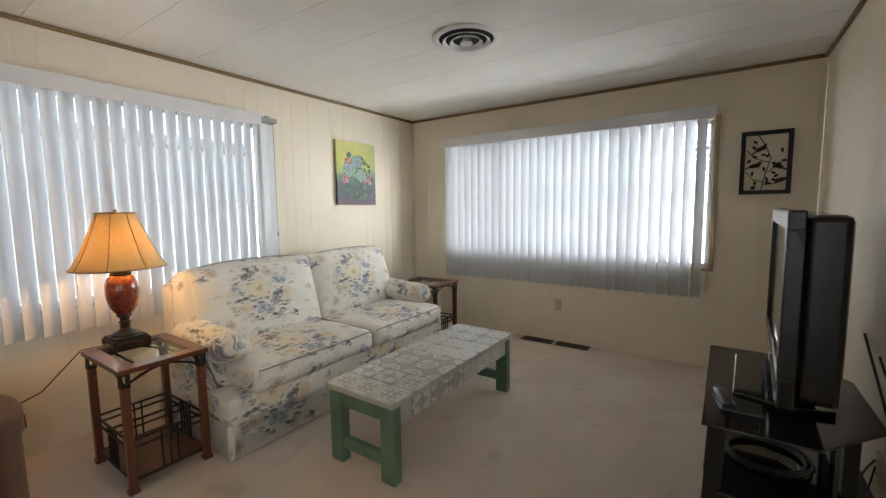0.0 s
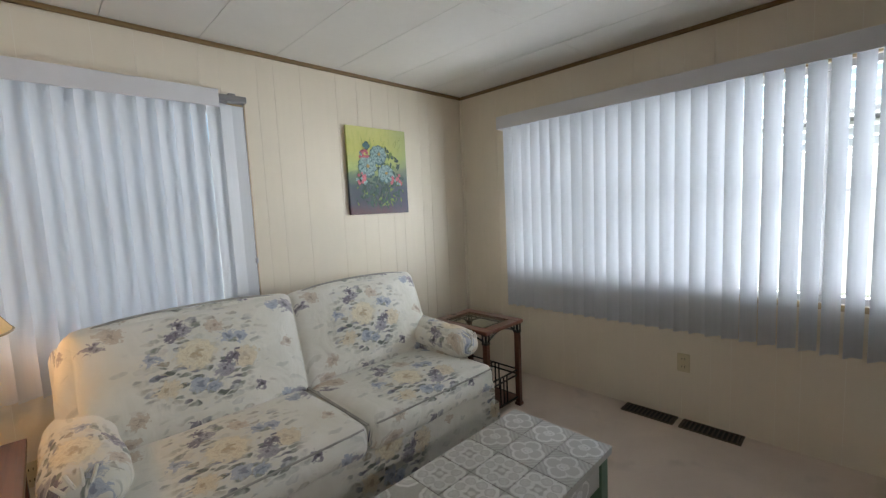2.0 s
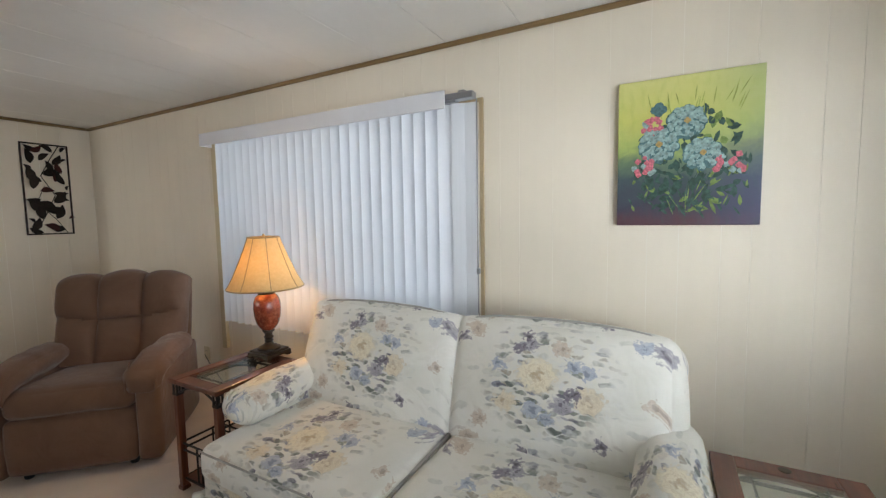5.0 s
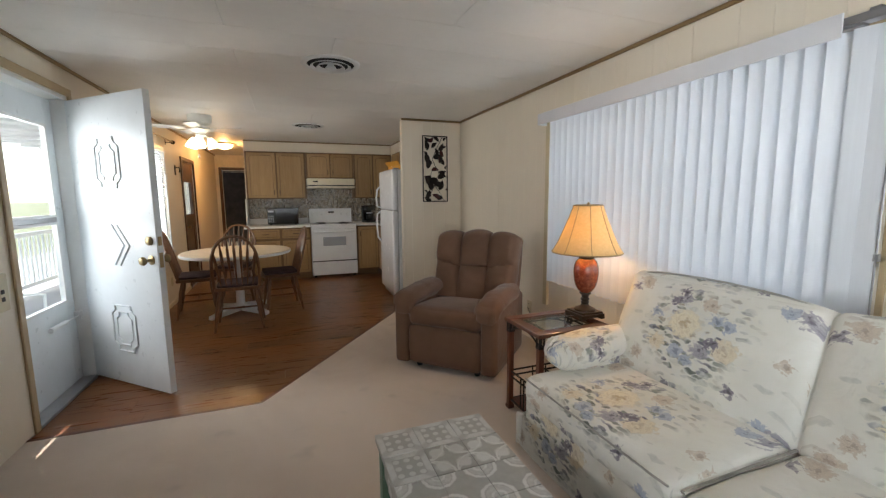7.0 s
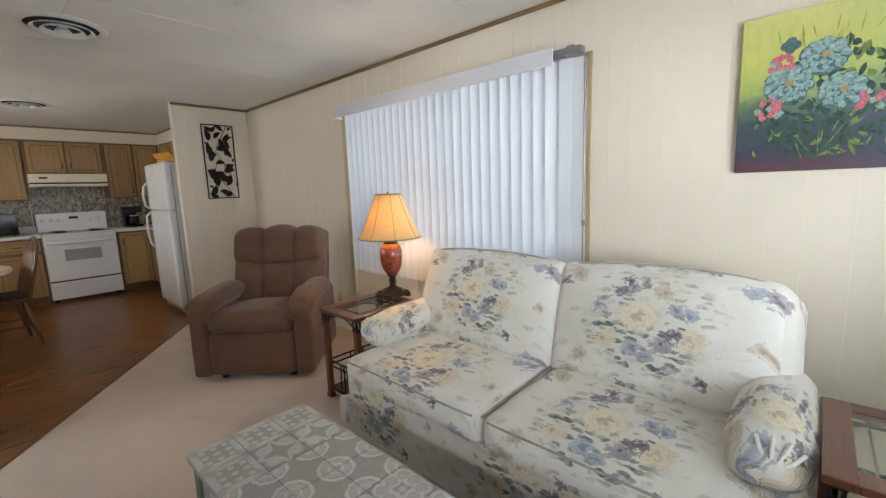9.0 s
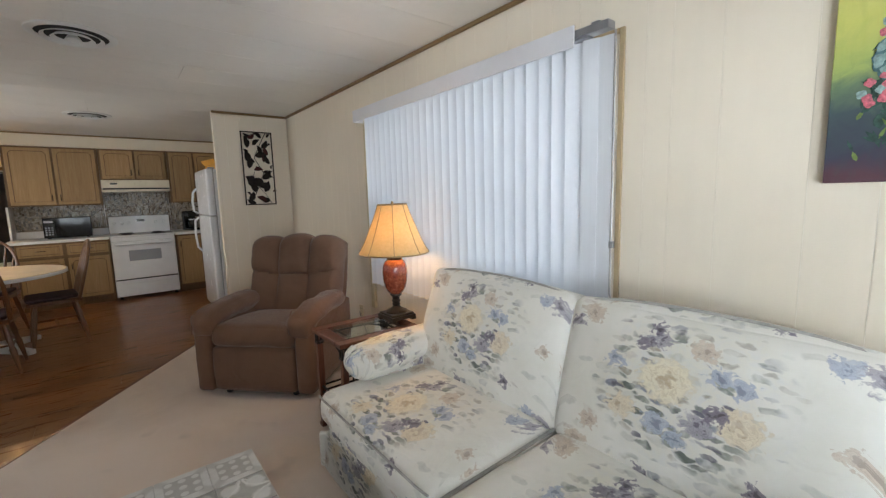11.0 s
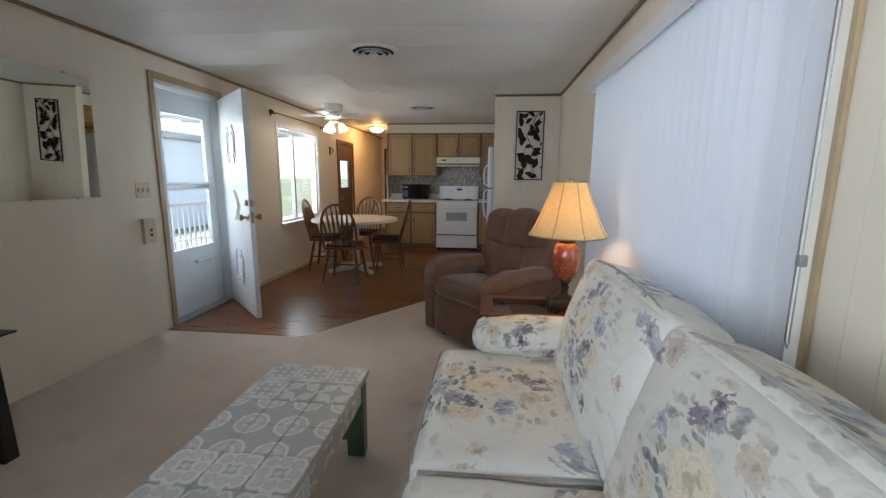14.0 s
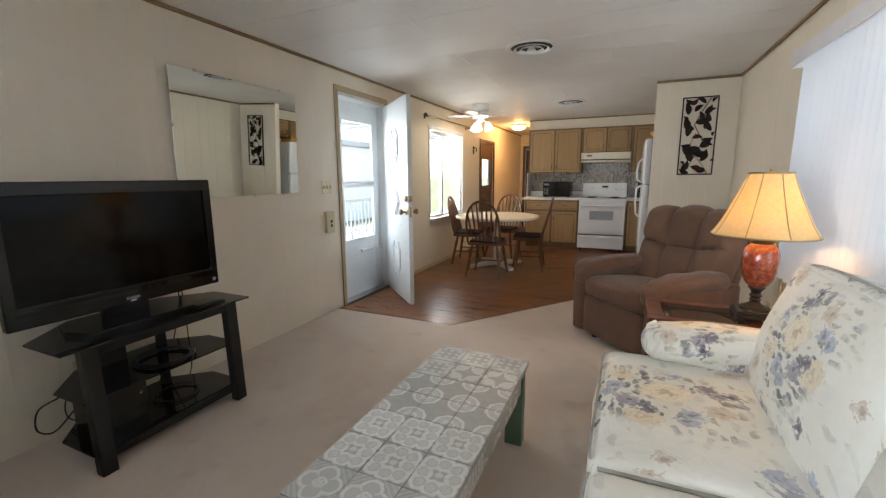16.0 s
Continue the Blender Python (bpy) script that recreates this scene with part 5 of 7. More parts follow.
for s in (-1, 1):
    bm = box(-0.022, 0.03, -0.032, 0.032, 0.0, 0.59, 0.004)
    for v in bm.verts:
        v.co.x -= 0.02 * (1 - v.co.z / 0.59)
    bm.transform(pose(0.01, YC + s * 0.345, 0))
    part("front_leg", bm, BLACKMATT, stand)
    part("back_leg", box(0.36, 0.40, YC + s * 0.17 - 0.02, YC + s * 0.17 + 0.02, 0, 0.59, 0.003), BLACKMATT, stand)
part("back_panel", box(0.365, 0.38, YC + 0.02, YC + 0.15, 0.10, 0.59, 0.002), BLACKMATT, stand)
tv = thing("television", "black flat-screen television, switched off", "television", (0.172, 2.088, 0.60), -2.0)
part("bezel", merge(box(0.0, 0.045, -0.463, 0.463, 0.625, 0.685, 0.006), box(0.0, 0.045, -0.463, 0.463, 0.08, 0.175, 0.006), box(0.0, 0.045, -0.463, -0.42, 0.17, 0.63, 0.004), box(0.0, 0.045, 0.42, 0.463, 0.17, 0.63, 0.004)), BLACK, tv, "glossy black bezel")
part("screen", box(0.012, 0.03, -0.425, 0.425, 0.165, 0.635), SCREEN, tv, "dark glossy screen")
part("bottom_strip", box(-0.002, 0.002, -0.425, 0.425, 0.135, 0.158), BLACKGLASS, tv, "thin glossy black strip")
part("logo_plate", box(-0.003, 0.001, -0.03, 0.03, 0.105, 0.118), GREYMETAL, tv)
part("badge", box(-0.003, 0.001, -0.443, -0.425, 0.10, 0.118), GREYMETAL, tv)
bm = box(0.045, 0.15, -0.445, 0.445, 0.10, 0.67, 0.02)
part("back_shell", bm, BLACK, tv)
part("neck", box(0.06, 0.11, -0.10, 0.10, 0.02, 0.12, 0.006), BLACK, tv)
part("foot_plate", prism([(-0.11, -0.24), (-0.11, 0.24), (0.02, 0.28), (0.17, 0.24), (0.17, -0.24), (0.02, -0.28)], 0.001, 0.022, 0.004), BLACKGLASS, tv, "glossy black foot plate")
part("power_button", box(-0.003, 0.0, -0.012, 0.012, 0.095, 0.101), WHITE, tv)


def flowing(points, n=8):
    """A smooth run of points through the given ones."""
    p = [Vector(q) for q in points]
    p = [p[0] * 2 - p[1], *p, p[-1] * 2 - p[-2]]
    out = []
    for a, b, c, d in zip(p, p[1:], p[2:], p[3:]):
        for k in range(n):
            t = k / n
            out.append(0.5 * (2 * b + (c - a) * t + (2 * a - 5 * b + 4 * c - d) * t * t + (3 * b - a - 3 * c + d) * t ** 3))
    return [*out, p[-2]]


def coil(c, r, turns, rad, seed, flat=1.0):
    rg = random.Random(seed)
    pts = []
    for k in range(int(turns * 22)):
        a = 2 * math.pi * k / 22
        rr = r * (1 + 0.10 * math.sin(a * 0.37 + seed)) + rg.uniform(-0.002, 0.002)
        pts.append((c[0] + rr * flat * math.cos(a), c[1] + rr * math.sin(a), c[2] + rad + 0.0022 * (k / 22) + 0.004 * math.sin(a * 1.7)))
    return tube(pts, rad, 6)


solo("cable_coil", coil((0.17, 1.98, 0.344), 0.13, 4.3, 0.0045, 2), BLACKMATT, "coiled black cable on the middle glass shelf", "cable", "", True)
solo("cable_coil", coil((0.20, 1.92, 0.104), 0.10, 2.2, 0.0035, 5), BLACKMATT, "loosely coiled black cable on the bottom shelf", "cable", "", True)
solo("media_box", box(0.14, 0.36, 2.10, 2.32, 0.1005, 0.335, 0.004), BLACK, "black upright electronics box on the bottom shelf", "electronics")
solo("remote_control", soft(0.045, 0.17, 0.018, 0.008, 6, 0, pose(0.03, 1.80, 0.61, 0, 0, 12)), BLACK, "black remote control on the stand's glass top", "remote", "", True)
solo("cable_box", box(0.02, 0.14, 1.70, 1.86, 0.6005, 0.612, 0.003), BLACK, "thin black adapter on the stand's glass top", "electronics")
solo("power_cord", tube(flowing([(0.36, 1.74, 0.92), (0.42, 1.70, 0.66), (0.47, 1.71, 0.40), (0.49, 1.82, 0.10), (0.45, 2.00, 0.03), (0.48, 2.15, 0.12), (E - 0.015, 2.19, 0.31)]), 0.0035, 6), BLACKMATT, "black power cord from television to outlet", "cable", "", True)
solo("power_cord", tube(flowing([(0.40, 1.76, 0.85), (0.46, 1.66, 0.60), (0.48, 1.64, 0.35), (0.44, 1.70, 0.04), (0.46, 2.05, 0.008), (0.50, 2.25, 0.05), (0.49, 2.30, 0.14), (0.50, 2.26, 0.24), (E - 0.015, 2.20, 0.33)]), 0.0035, 6), BLACKMATT, "black power cord looping behind the stand", "cable", "", True)
solo("power_cord", tube(flowing([(0.40, 2.30, 0.16), (0.45, 2.37, 0.07), (0.48, 2.42, 0.10), (0.49, 2.40, 0.19), (0.48, 2.32, 0.22)]), 0.004, 6), BLACKMATT, "thick black cord loop at the stand's side", "cable", "", True)
# ---- things on walls and ceiling ----
pic = thing("painting", "unframed oil painting of pale roses on a yellow-green ground", "painting", (W + 0.004, 2.985, 1.653))
part("canvas", box(0, 0.022, -0.256, 0.256, -0.304, 0.304, 0.002), painting_mat(), pic)


def petal_blob(cy, cz, r, n, x, seed, sharp=0.25):
    """A flat, lobed dab of paint, thicker in the middle."""
    rg = random.Random(seed)
    bm = bmesh.new()
    c = bm.verts.new((x + 0.0016, cy, cz))
    ring = []
    ph = rg.uniform(0, 6)
    for k in range(28):
        a = 2 * math.pi * k / 28
        rr = r * (1 - sharp + sharp * abs(math.sin(a * n / 2 + ph))) * rg.uniform(0.92, 1.05)
        ring.append(bm.verts.new((x, cy + rr * math.cos(a), cz + rr * math.sin(a))))
    for k in range(28):
        bm.faces.new((c, ring[k], ring[(k + 1) % 28]))
    bmesh.ops.recalc_face_normals(bm, faces=bm.faces[:])
    return bm


def stroke(cy, cz, length, width, angle, x):
    bm = bmesh.new()
    pts = [(-0.5, 0), (-0.2, 0.5), (0.15, 0.45), (0.5, 0), (0.15, -0.45), (-0.2, -0.5)]
    ca, sa = math.cos(radians(angle)), math.sin(radians(angle))
    bm.faces.new([bm.verts.new((x + (0.0012 if 0 < i < 3 else 0.0), cy + ca * u * length - sa * w * width, cz + sa * u * length + ca * w * width)) for i, (u, w) in enumerate(pts)])
    return bm


rg = random.Random(21)
for k in range(130):     # dark foliage round the bouquet
    a, d = rg.uniform(0, 6.28), 0.2 * math.sqrt(rg.random())
    part("leaf_stroke", stroke(0.01 + d * math.cos(a) * 1.0, -0.045 + d * math.sin(a) * 1.05, rg.uniform(0.03, 0.065), rg.uniform(0.013, 0.028), rg.uniform(0, 360), 0.0225 + 0.0001 * (k % 5)), LEAFDARK if k % 6 else LEAFGREEN, pic)
for k in range(70):      # dark mass of leaves under the flowers
    y, z = rg.uniform(-0.21, 0.22), rg.uniform(-0.27, -0.03)
    part("leaf_stroke", stroke(y, z, rg.uniform(0.025, 0.055), rg.uniform(0.006, 0.014), rg.uniform(20, 160), 0.0227 + 0.0001 * (k % 4)), LEAFDARK if k % 5 else LEAFGREEN, pic)
for k in range(40):      # stems and grasses
    y = rg.uniform(-0.16, 0.2)
    up = rg.random() < 0.55
    part("stem_stroke", stroke(y if up else y * 0.45, rg.uniform(0.14, 0.24) if up else rg.uniform(-0.24, -0.12), rg.uniform(0.05, 0.11), 0.004, 90 - y * (150 if up else 260) + rg.uniform(-12, 12), 0.0231), LEAFPALE if up else (LEAFDARK if k % 4 else LEAFGREEN), pic)
for cy, cz, r in ((0.0, 0.115, 0.066), (-0.10, 0.028, 0.07), (0.058, -0.018, 0.063)):
    for ring, (count, dist, size) in enumerate(((9, 0.74, 0.40), (7, 0.46, 0.36), (5, 0.22, 0.26))):
        for j in range(count):
            a = 2 * math.pi * j / count + cy * 9 + ring * 0.4
            py, pz, px = cy + r * dist * math.cos(a), cz + r * dist * 0.9 * math.sin(a), 0.0236 + 0.0008 * ring + 0.00015 * (j % 3)
            part("petal", petal_blob(py, pz, r * size * 1.1, 3, px, j + int(cz * 99)), FLOWERBLUE, pic)
            part("petal", petal_blob(py + 0.05 * r * math.cos(a), pz + 0.05 * r + 0.05 * r * math.sin(a), r * size * 0.82, 3, px + 0.0004, j + int(cz * 99) + 5), FLOWERPALE, pic)
    part("petal", petal_blob(cy + 0.004, cz + 0.006, r * 0.2, 4, 0.0268, 3), FLOWERHEART, pic)
for cy, cz, r in ((-0.12, 0.105, 0.045), (-0.155, -0.055, 0.045), (0.15, -0.065, 0.05)):
    for j in range(16):
        a, d = rg.uniform(0, 6.28), r * math.sqrt(rg.random())
        part("petal", petal_blob(cy + d * math.cos(a), cz + d * math.sin(a), 0.013, 4, 0.0238 + 0.0001 * (j % 4), j), FLOWERPINK if j % 4 else FLOWERPALE, pic)
part("petal", petal_blob(-0.10, 0.175, 0.032, 4, 0.0236, 77), FLOWERBLUE, pic)


def leaf_shape(length, width, bend=0.0, n=9):
    """A thin embossed metal leaf lying in the yz plane, its tip towards +z."""
    bm = bmesh.new()
    rows = []
    for i in range(n + 1):
        u = i / n
        w = width * math.sin(math.pi * u ** 0.8) * 0.5 + 0.0008
        off = bend * math.sin(math.pi * u)
        rows.append([bm.verts.new((0.004 * abs(s), off + s * w, u * length)) for s in (-1, 0, 1)])
    for a, b in zip(rows, rows[1:]):
        for s in (0, 1):
            bm.faces.new((a[s], a[s + 1], b[s + 1], b[s]))
    bmesh.ops.solidify(bm, geom=bm.faces[:], thickness=0.0015)
    return bm


def rod_frame(w, h, r, depth=0.012):
    return merge(box(-depth / 2, depth / 2, -w / 2, -w / 2 + r, -h / 2, h / 2, 0.001), box(-depth / 2, depth / 2, w / 2 - r, w / 2, -h / 2, h / 2, 0.001), box(-depth / 2, depth / 2, -w / 2 + r, w / 2 - r, -h / 2, -h / 2 + r, 0.001), box(-depth / 2, depth / 2, -w / 2 + r, w / 2 - r, h / 2 - r, h / 2, 0.001))


# tall leaf panel on the short wall: local y runs along the wall
art = thing("metal_wall_art", "dark metal wall panel of leaves in a narrow frame", "wall art", (-2.695, JUT_Y + 0.018, 1.705), 90)
part("frame", rod_frame(0.335, 0.82, 0.012), ARTBROWN, art)
rg = random.Random(3)
k = 0
for row in range(9):
    for col in range(4):
        y, z = -0.115 + 0.077 * col + rg.uniform(-0.02, 0.02), -0.37 + 0.088 * row + rg.uniform(-0.02, 0.02)
        rot, ln = rg.uniform(-95, 95), rg.uniform(0.09, 0.15)
        while ln > 0.05 and (abs(y - math.sin(radians(rot)) * ln) > 0.155 or abs(z + math.cos(radians(rot)) * ln) > 0.395):
            ln -= 0.01
        part("leaf", leaf_shape(ln, ln * rg.uniform(0.38, 0.55), 0.012 * (-1) ** k), ARTRED if k % 5 == 2 else ARTBROWN, art, "", True, pose(0.004 * (k % 3), y, z, rot))
        k += 1
part("branch", tube([(0, -0.11, -0.40), (0, -0.02, -0.22), (0, 0.05, -0.05), (0, -0.04, 0.12), (0, 0.03, 0.27), (0, 0.10, 0.40)], 0.004, 6), ARTBROWN, art)
part("branch", tube([(0, 0.12, -0.40), (0, 0.05, -0.28), (0, -0.08, -0.12), (0, -0.02, 0.03)], 0.003, 6), ARTBROWN, art)

# bird panel on the north wall
bird = thing("metal_wall_art", "square black frame with metal birds on leafy branches", "wall art", (0.226, N - 0.018, 1.607), -90)
part("frame", rod_frame(0.30, 0.455, 0.028, 0.022), BLACKMATT, bird)
for pts in (((0, -0.02, -0.20), (0, 0.0, -0.08), (0, 0.03, 0.03), (0, -0.01, 0.13), (0, -0.05, 0.2)), ((0, 0.0, -0.08), (0, 0.06, -0.03), (0, 0.11, 0.02)), ((0, 0.02, 0.0), (0, -0.06, 0.03), (0, -0.11, 0.09)), ((0, -0.01, -0.14), (0, -0.07, -0.12), (0, -0.12, -0.06)), ((0, -0.01, -0.16), (0, 0.07, -0.15), (0, 0.12, -0.11))):
    part("branch", tube(pts, 0.003, 6), ARTBROWN, bird)
rg = random.Random(8)
for k in range(22):
    part("leaf", leaf_shape(0.035, 0.016, 0, 5), ARTBROWN, bird, "", False, pose(0.002, rg.uniform(-0.10, 0.10), rg.uniform(-0.18, 0.15), rg.uniform(0, 360)))
for y, z, s, rot in ((-0.03, 0.10, 1, 25), (-0.06, -0.02, 1, 10), (0.07, -0.03, -1, -20), (0.08, -0.13, -1, 15)):
    body = merge(soft(0.008, 0.055, 0.028, 0.0035, 6, 0.0), soft(0.008, 0.02, 0.018, 0.0035, 5, 0, pose(0, s * 0.03, 0.014)), tube([(0, -s * 0.02, 0), (0, -s * 0.065, -0.012)], [0.008, 0.003], 6))
    part("bird_shape", body, ARTBROWN, bird, "", True, pose(0.002, y, z, rot))

# mirror with clips on the east wall
mir = thing("wall_mirror", "frameless rectangular mirror held by small clips", "mirror", (E - 0.014, 1.045, 1.565), 0.5, ry=-1.9)
part("glass", box(-0.006, 0.0, -0.525, 0.525, -0.40, 0.40, 0.0015, 1), MIRROR, mir)
for y, z in ((-0.35, 0.40), (0.35, 0.40), (-0.35, -0.40), (0.35, -0.40), (0.525, 0.05), (-0.525, 0.05), (-0.06, -0.40)):
    part("clip", box(-0.010, -0.0065, y - 0.01, y + 0.01, z - 0.009, z + 0.009, 0.001), ALU, mir)

# switch plate, phone-like box, outlets
sw = thing("light_switch", "ivory three-gang light switch plate", "switch", (E - 0.002, 0.157, 1.205))
part("plate", box(-0.006, 0.0, -0.068, 0.068, -0.057, 0.057, 0.003), CREAM, sw)
for y in (-0.044, 0.0, 0.044):
    part("toggle", box(-0.016, -0.005, y - 0.005, y + 0.005, -0.012, 0.008, 0.002), CREAM, sw)
    part("slot", box(-0.0068, -0.006, y - 0.008, y + 0.008, -0.016, 0.016), BRASS, sw)
ic = thing("wall_chime", "ivory plastic intercom box on the wall", "intercom", (E - 0.002, 0.16, 0.878))
part("body", box(-0.035, 0, -0.058, 0.058, -0.10, 0.10, 0.006), CREAM, ic)
part("socket", box(-0.037, -0.034, -0.018, 0.008, -0.005, 0.018), BRONZE, ic)
part("socket", box(-0.037, -0.034, -0.018, 0.008, -0.045, -0.022), BRONZE, ic)


def outlet(at, rz):
    o = thing("wall_outlet", "ivory electrical outlet plate low on the wall", "outlet", at, rz, "wall outlets")
    part("plate", box(0.0, 0.006, -0.035, 0.035, -0.057, 0.057, 0.003), CREAM, o)
    for z in (-0.024, 0.024):
        part("socket", lathe([(0.016, 0), (0.016, 0.003)], 14), CREAM, o, "", False, pose(0.005, 0, z, 0, 90))
        part("slots", merge(box(0.008, 0.0088, -0.009, -0.006, z - 0.005, z + 0.006), box(0.008, 0.0088, 0.006, 0.009, z - 0.005, z + 0.006)), HOLLOWSHADE, o)


outlet((-1.295, N - 0.001, 0.36), -90)
outlet((E - 0.001, 2.19, 0.305), 180)
outlet((W + 0.001, 1.06, 0.30), 0)
outlet((W + 0.001, -0.38, 0.31), 0)
outlet((E - 0.001, -3.2, 0.30), 180)


def ceiling_vent(x, y, r):
    v = thing("ceiling_vent", "round white ceiling air diffuser with dark rings", "vent", (x, y, H), 0, "ceiling diffusers")
    part("flange", lathe([(r, 0.0), (r, -0.006), (r - 0.02, -0.014), (r - 0.04, -0.010), (r - 0.04, 0.0)], 40, cap=False), WHITE, v, "", True)
    # flat black disc: the duct's shade between the cones, put in as colour
    part("void", lathe([(r - 0.038, -0.003), (r - 0.038, -0.001)], 32), HOLLOWSHADE, v)
    for k, rr in enumerate((0.61, 0.40)):
        a = r * rr
        part("cone", lathe([(a, -0.012), (a + 0.018, -0.022 - 0.006 * k), (a + 0.015, -0.025 - 0.006 * k), (a - 0.003, -0.013)], 40, cap=False), WHITE, v, "", True)
    part("hub", lathe([(0.0015, -0.034), (r * 0.15, -0.036), (r * 0.19, -0.030), (r * 0.10, -0.004)], 24), WHITE, v, "", True)


ceiling_vent(-1.32, 2.26, 0.205)
ceiling_vent(-1.27, -0.24, 0.205)
ceiling_vent(-1.235, -2.95, 0.205)

for x in (-1.475, -1.135):
    r = thing("floor_register", "brown slotted metal floor register set in the carpet", "floor vent", (x, 3.847, 0.0), 0, "floor registers")
    part("frame", merge(box(-0.155, 0.155, -0.06, -0.048, 0.0, 0.006), box(-0.155, 0.155, 0.048, 0.06, 0.0, 0.006), box(-0.155, -0.143, -0.048, 0.048, 0.0, 0.006), box(0.143, 0.155, -0.048, 0.048, 0.0, 0.006)), VENTBROWN, r)
    # black sheet painted as the shade below the louvres
    part("void", box(-0.143, 0.143, -0.048, 0.048, 0.0002, 0.0012), HOLLOWSHADE, r)
    for k in range(12):
        u = -0.132 + 0.024 * k
        part("louvre", box(u - 0.004, u + 0.004, -0.047, 0.047, 0.001, 0.0045), VENTBROWN, r)

# curtain rod over the east window
rod = thing("curtain_rod", "bare bronze curtain rod with finials above the window", "curtain rod", (E - 0.07, -2.69, 2.105))
part("pole", tube([(0, -0.84, 0), (0, 0.84, 0)], 0.010, 10), BRASS, rod, "", True)
for s in (-1, 1):
    part("finial", lathe([(0.010, 0), (0.018, 0.006), (0.012, 0.014), (0.026, 0.03), (0.026, 0.045), (0.012, 0.065), (0.004, 0.072)], 16), BRONZE, rod, "dark finial", True, pose(0, s * 0.84, 0, -90 * s))
    part("bracket", merge(box(-0.012, 0.068, s * 0.78 - 0.007, s * 0.78 + 0.007, -0.016, -0.008), box(0.06, 0.068, s * 0.78 - 0.014, s * 0.78 + 0.014, -0.04, 0.03, 0.002)), BRONZE, rod)
hook = thing("wall_bell", "small dark wall bracket beside the back door", "wall hook", (E - 0.002, -3.86, 1.76))
part("plate", box(-0.008, 0, -0.03, 0.03, -0.07, 0.07, 0.003), BRONZE, hook)
part("hook", tube([(-0.008, 0, 0.03), (-0.05, 0, 0.04), (-0.06, 0, 0.0), (-0.05, 0, -0.03)], 0.008, 8), BRONZE, hook, "", True)

# mini blind in the east window
mb = thing("mini_blind", "thin white horizontal mini blind, slats open, over the window", "blinds", (E - 0.022, 0, 0))
part("headrail", box(-0.014, 0.014, EW[0] + 0.01, EW[1] - 0.01, EW[3] - 0.04, EW[3] - 0.012, 0.002), WHITE, mb)
slat = mesh_of("slat", box(-0.012, 0.012, -0.30, 0.30, -0.0006, 0.0006, 0, 1, pose(0, 0, 0, 0, 12)), WHITE)
k = 0
z = EW[3] - 0.06
while z > EW[2] + 0.04:
    piece("slat", slat, mb, pose(0, EW[0] + 0.315, z))
    z -= 0.027
for i in range(8):
    piece("slat", slat, mb, pose(0, EW[1] - 0.315, EW[3] - 0.055 - 0.006 * i))
part("wand", tube([(-0.015, EW[1] - 0.25, EW[3] - 0.04), (-0.018, EW[1] - 0.25, 1.30)], 0.004, 6), WHITE, mb)
part("bottom_rail", box(-0.012, 0.012, EW[0] + 0.015, EW[0] + 0.615, EW[2] + 0.015, EW[2] + 0.03, 0.002), WHITE, mb)
for y in (EW[0] + 0.12, EW[0] + 0.50):
    part("ladder_cord", tube([(0, y, EW[3] - 0.04), (0, y, EW[2] + 0.03)], 0.0012, 4), WHITE, mb)

# ---- ceiling fan and hall light ----
fan = thing("ceiling_fan", "white ceiling fan with a lit three-shade light kit", "ceiling fan", (-0.03, -2.61, H))
part("canopy", lathe([(0.125, 0), (0.125, -0.05), (0.115, -0.09), (0.06, -0.115), (0.05, -0.13)], 32), WHITE, fan, "", True)
part("motor", lathe([(0.05, -0.12), (0.095, -0.13), (0.105, -0.16), (0.085, -0.185), (0.05, -0.20), (0.055, -0.225), (0.03, -0.25)], 32), WHITE, fan, "", True)
for k in range(5):
    a = 72 * k + 14
    iron = part("blade_iron", box(0.08, 0.18, -0.02, 0.02, -0.165, -0.158, 0.002, 2, pose(0, 0, 0, 0, 0, a)), WHITE, fan)
    part("blade", prism([(0.15, -0.045), (0.40, -0.062), (0.46, -0.05), (0.48, 0.0), (0.46, 0.05), (0.40, 0.062), (0.15, 0.045)], -0.004, 0.004, 0.0015, pose(0, 0, -0.15, 0, 0, a) @ pose(0, 0, 0, 9)), WHITE, fan)
for k in range(3):
    a = radians(90 + 120 * k)
    c = (0.105 * math.cos(a), 0.105 * math.sin(a))
    part("arm", tube([(0, 0, -0.23), (c[0] * 0.6, c[1] * 0.6, -0.235), (c[0] * 0.9, c[1] * 0.9, -0.26)], 0.008, 8), WHITE, fan, "", True)
    part("shade", lathe([(0.022, 0), (0.032, -0.02), (0.052, -0.06), (0.062, -0.10), (0.066, -0.115)], 22, cap=False), FANGLASS, fan, "glowing frosted glass shade", True, pose(c[0] * 0.9, c[1] * 0.9, -0.25, 22 * math.sin(a), -22 * math.cos(a), 0))
part("pull_chain", tube([(0.03, 0.02, -0.25), (0.03, 0.02, -0.46)], 0.0015, 4), BRASS, fan)
part("pull_knob", lathe([(0.002, -0.44), (0.008, -0.455), (0.008, -0.475), (0.002, -0.485)], 10, (0.03, 0.02, 0)), WHITE, fan)
hl = thing("ceiling_light", "lit amber glass flush ceiling light in the hall", "ceiling light", (0.05, -5.2, H))
part("pan", lathe([(0.15, 0), (0.15, -0.02), (0.13, -0.03)], 32), BRASS, hl, "", True)
g = part("diffuser", lathe([(0.14, -0.025), (0.135, -0.055), (0.10, -0.085), (0.05, -0.10), (0.004, -0.104)], 32, cap=False), HALLGLASS, hl, "glowing glass bowl", True)
g.visible_shadow = False
# ---- kitchen ----
UF, BF = -4.63, -4.335       # fronts of wall and base cabinets


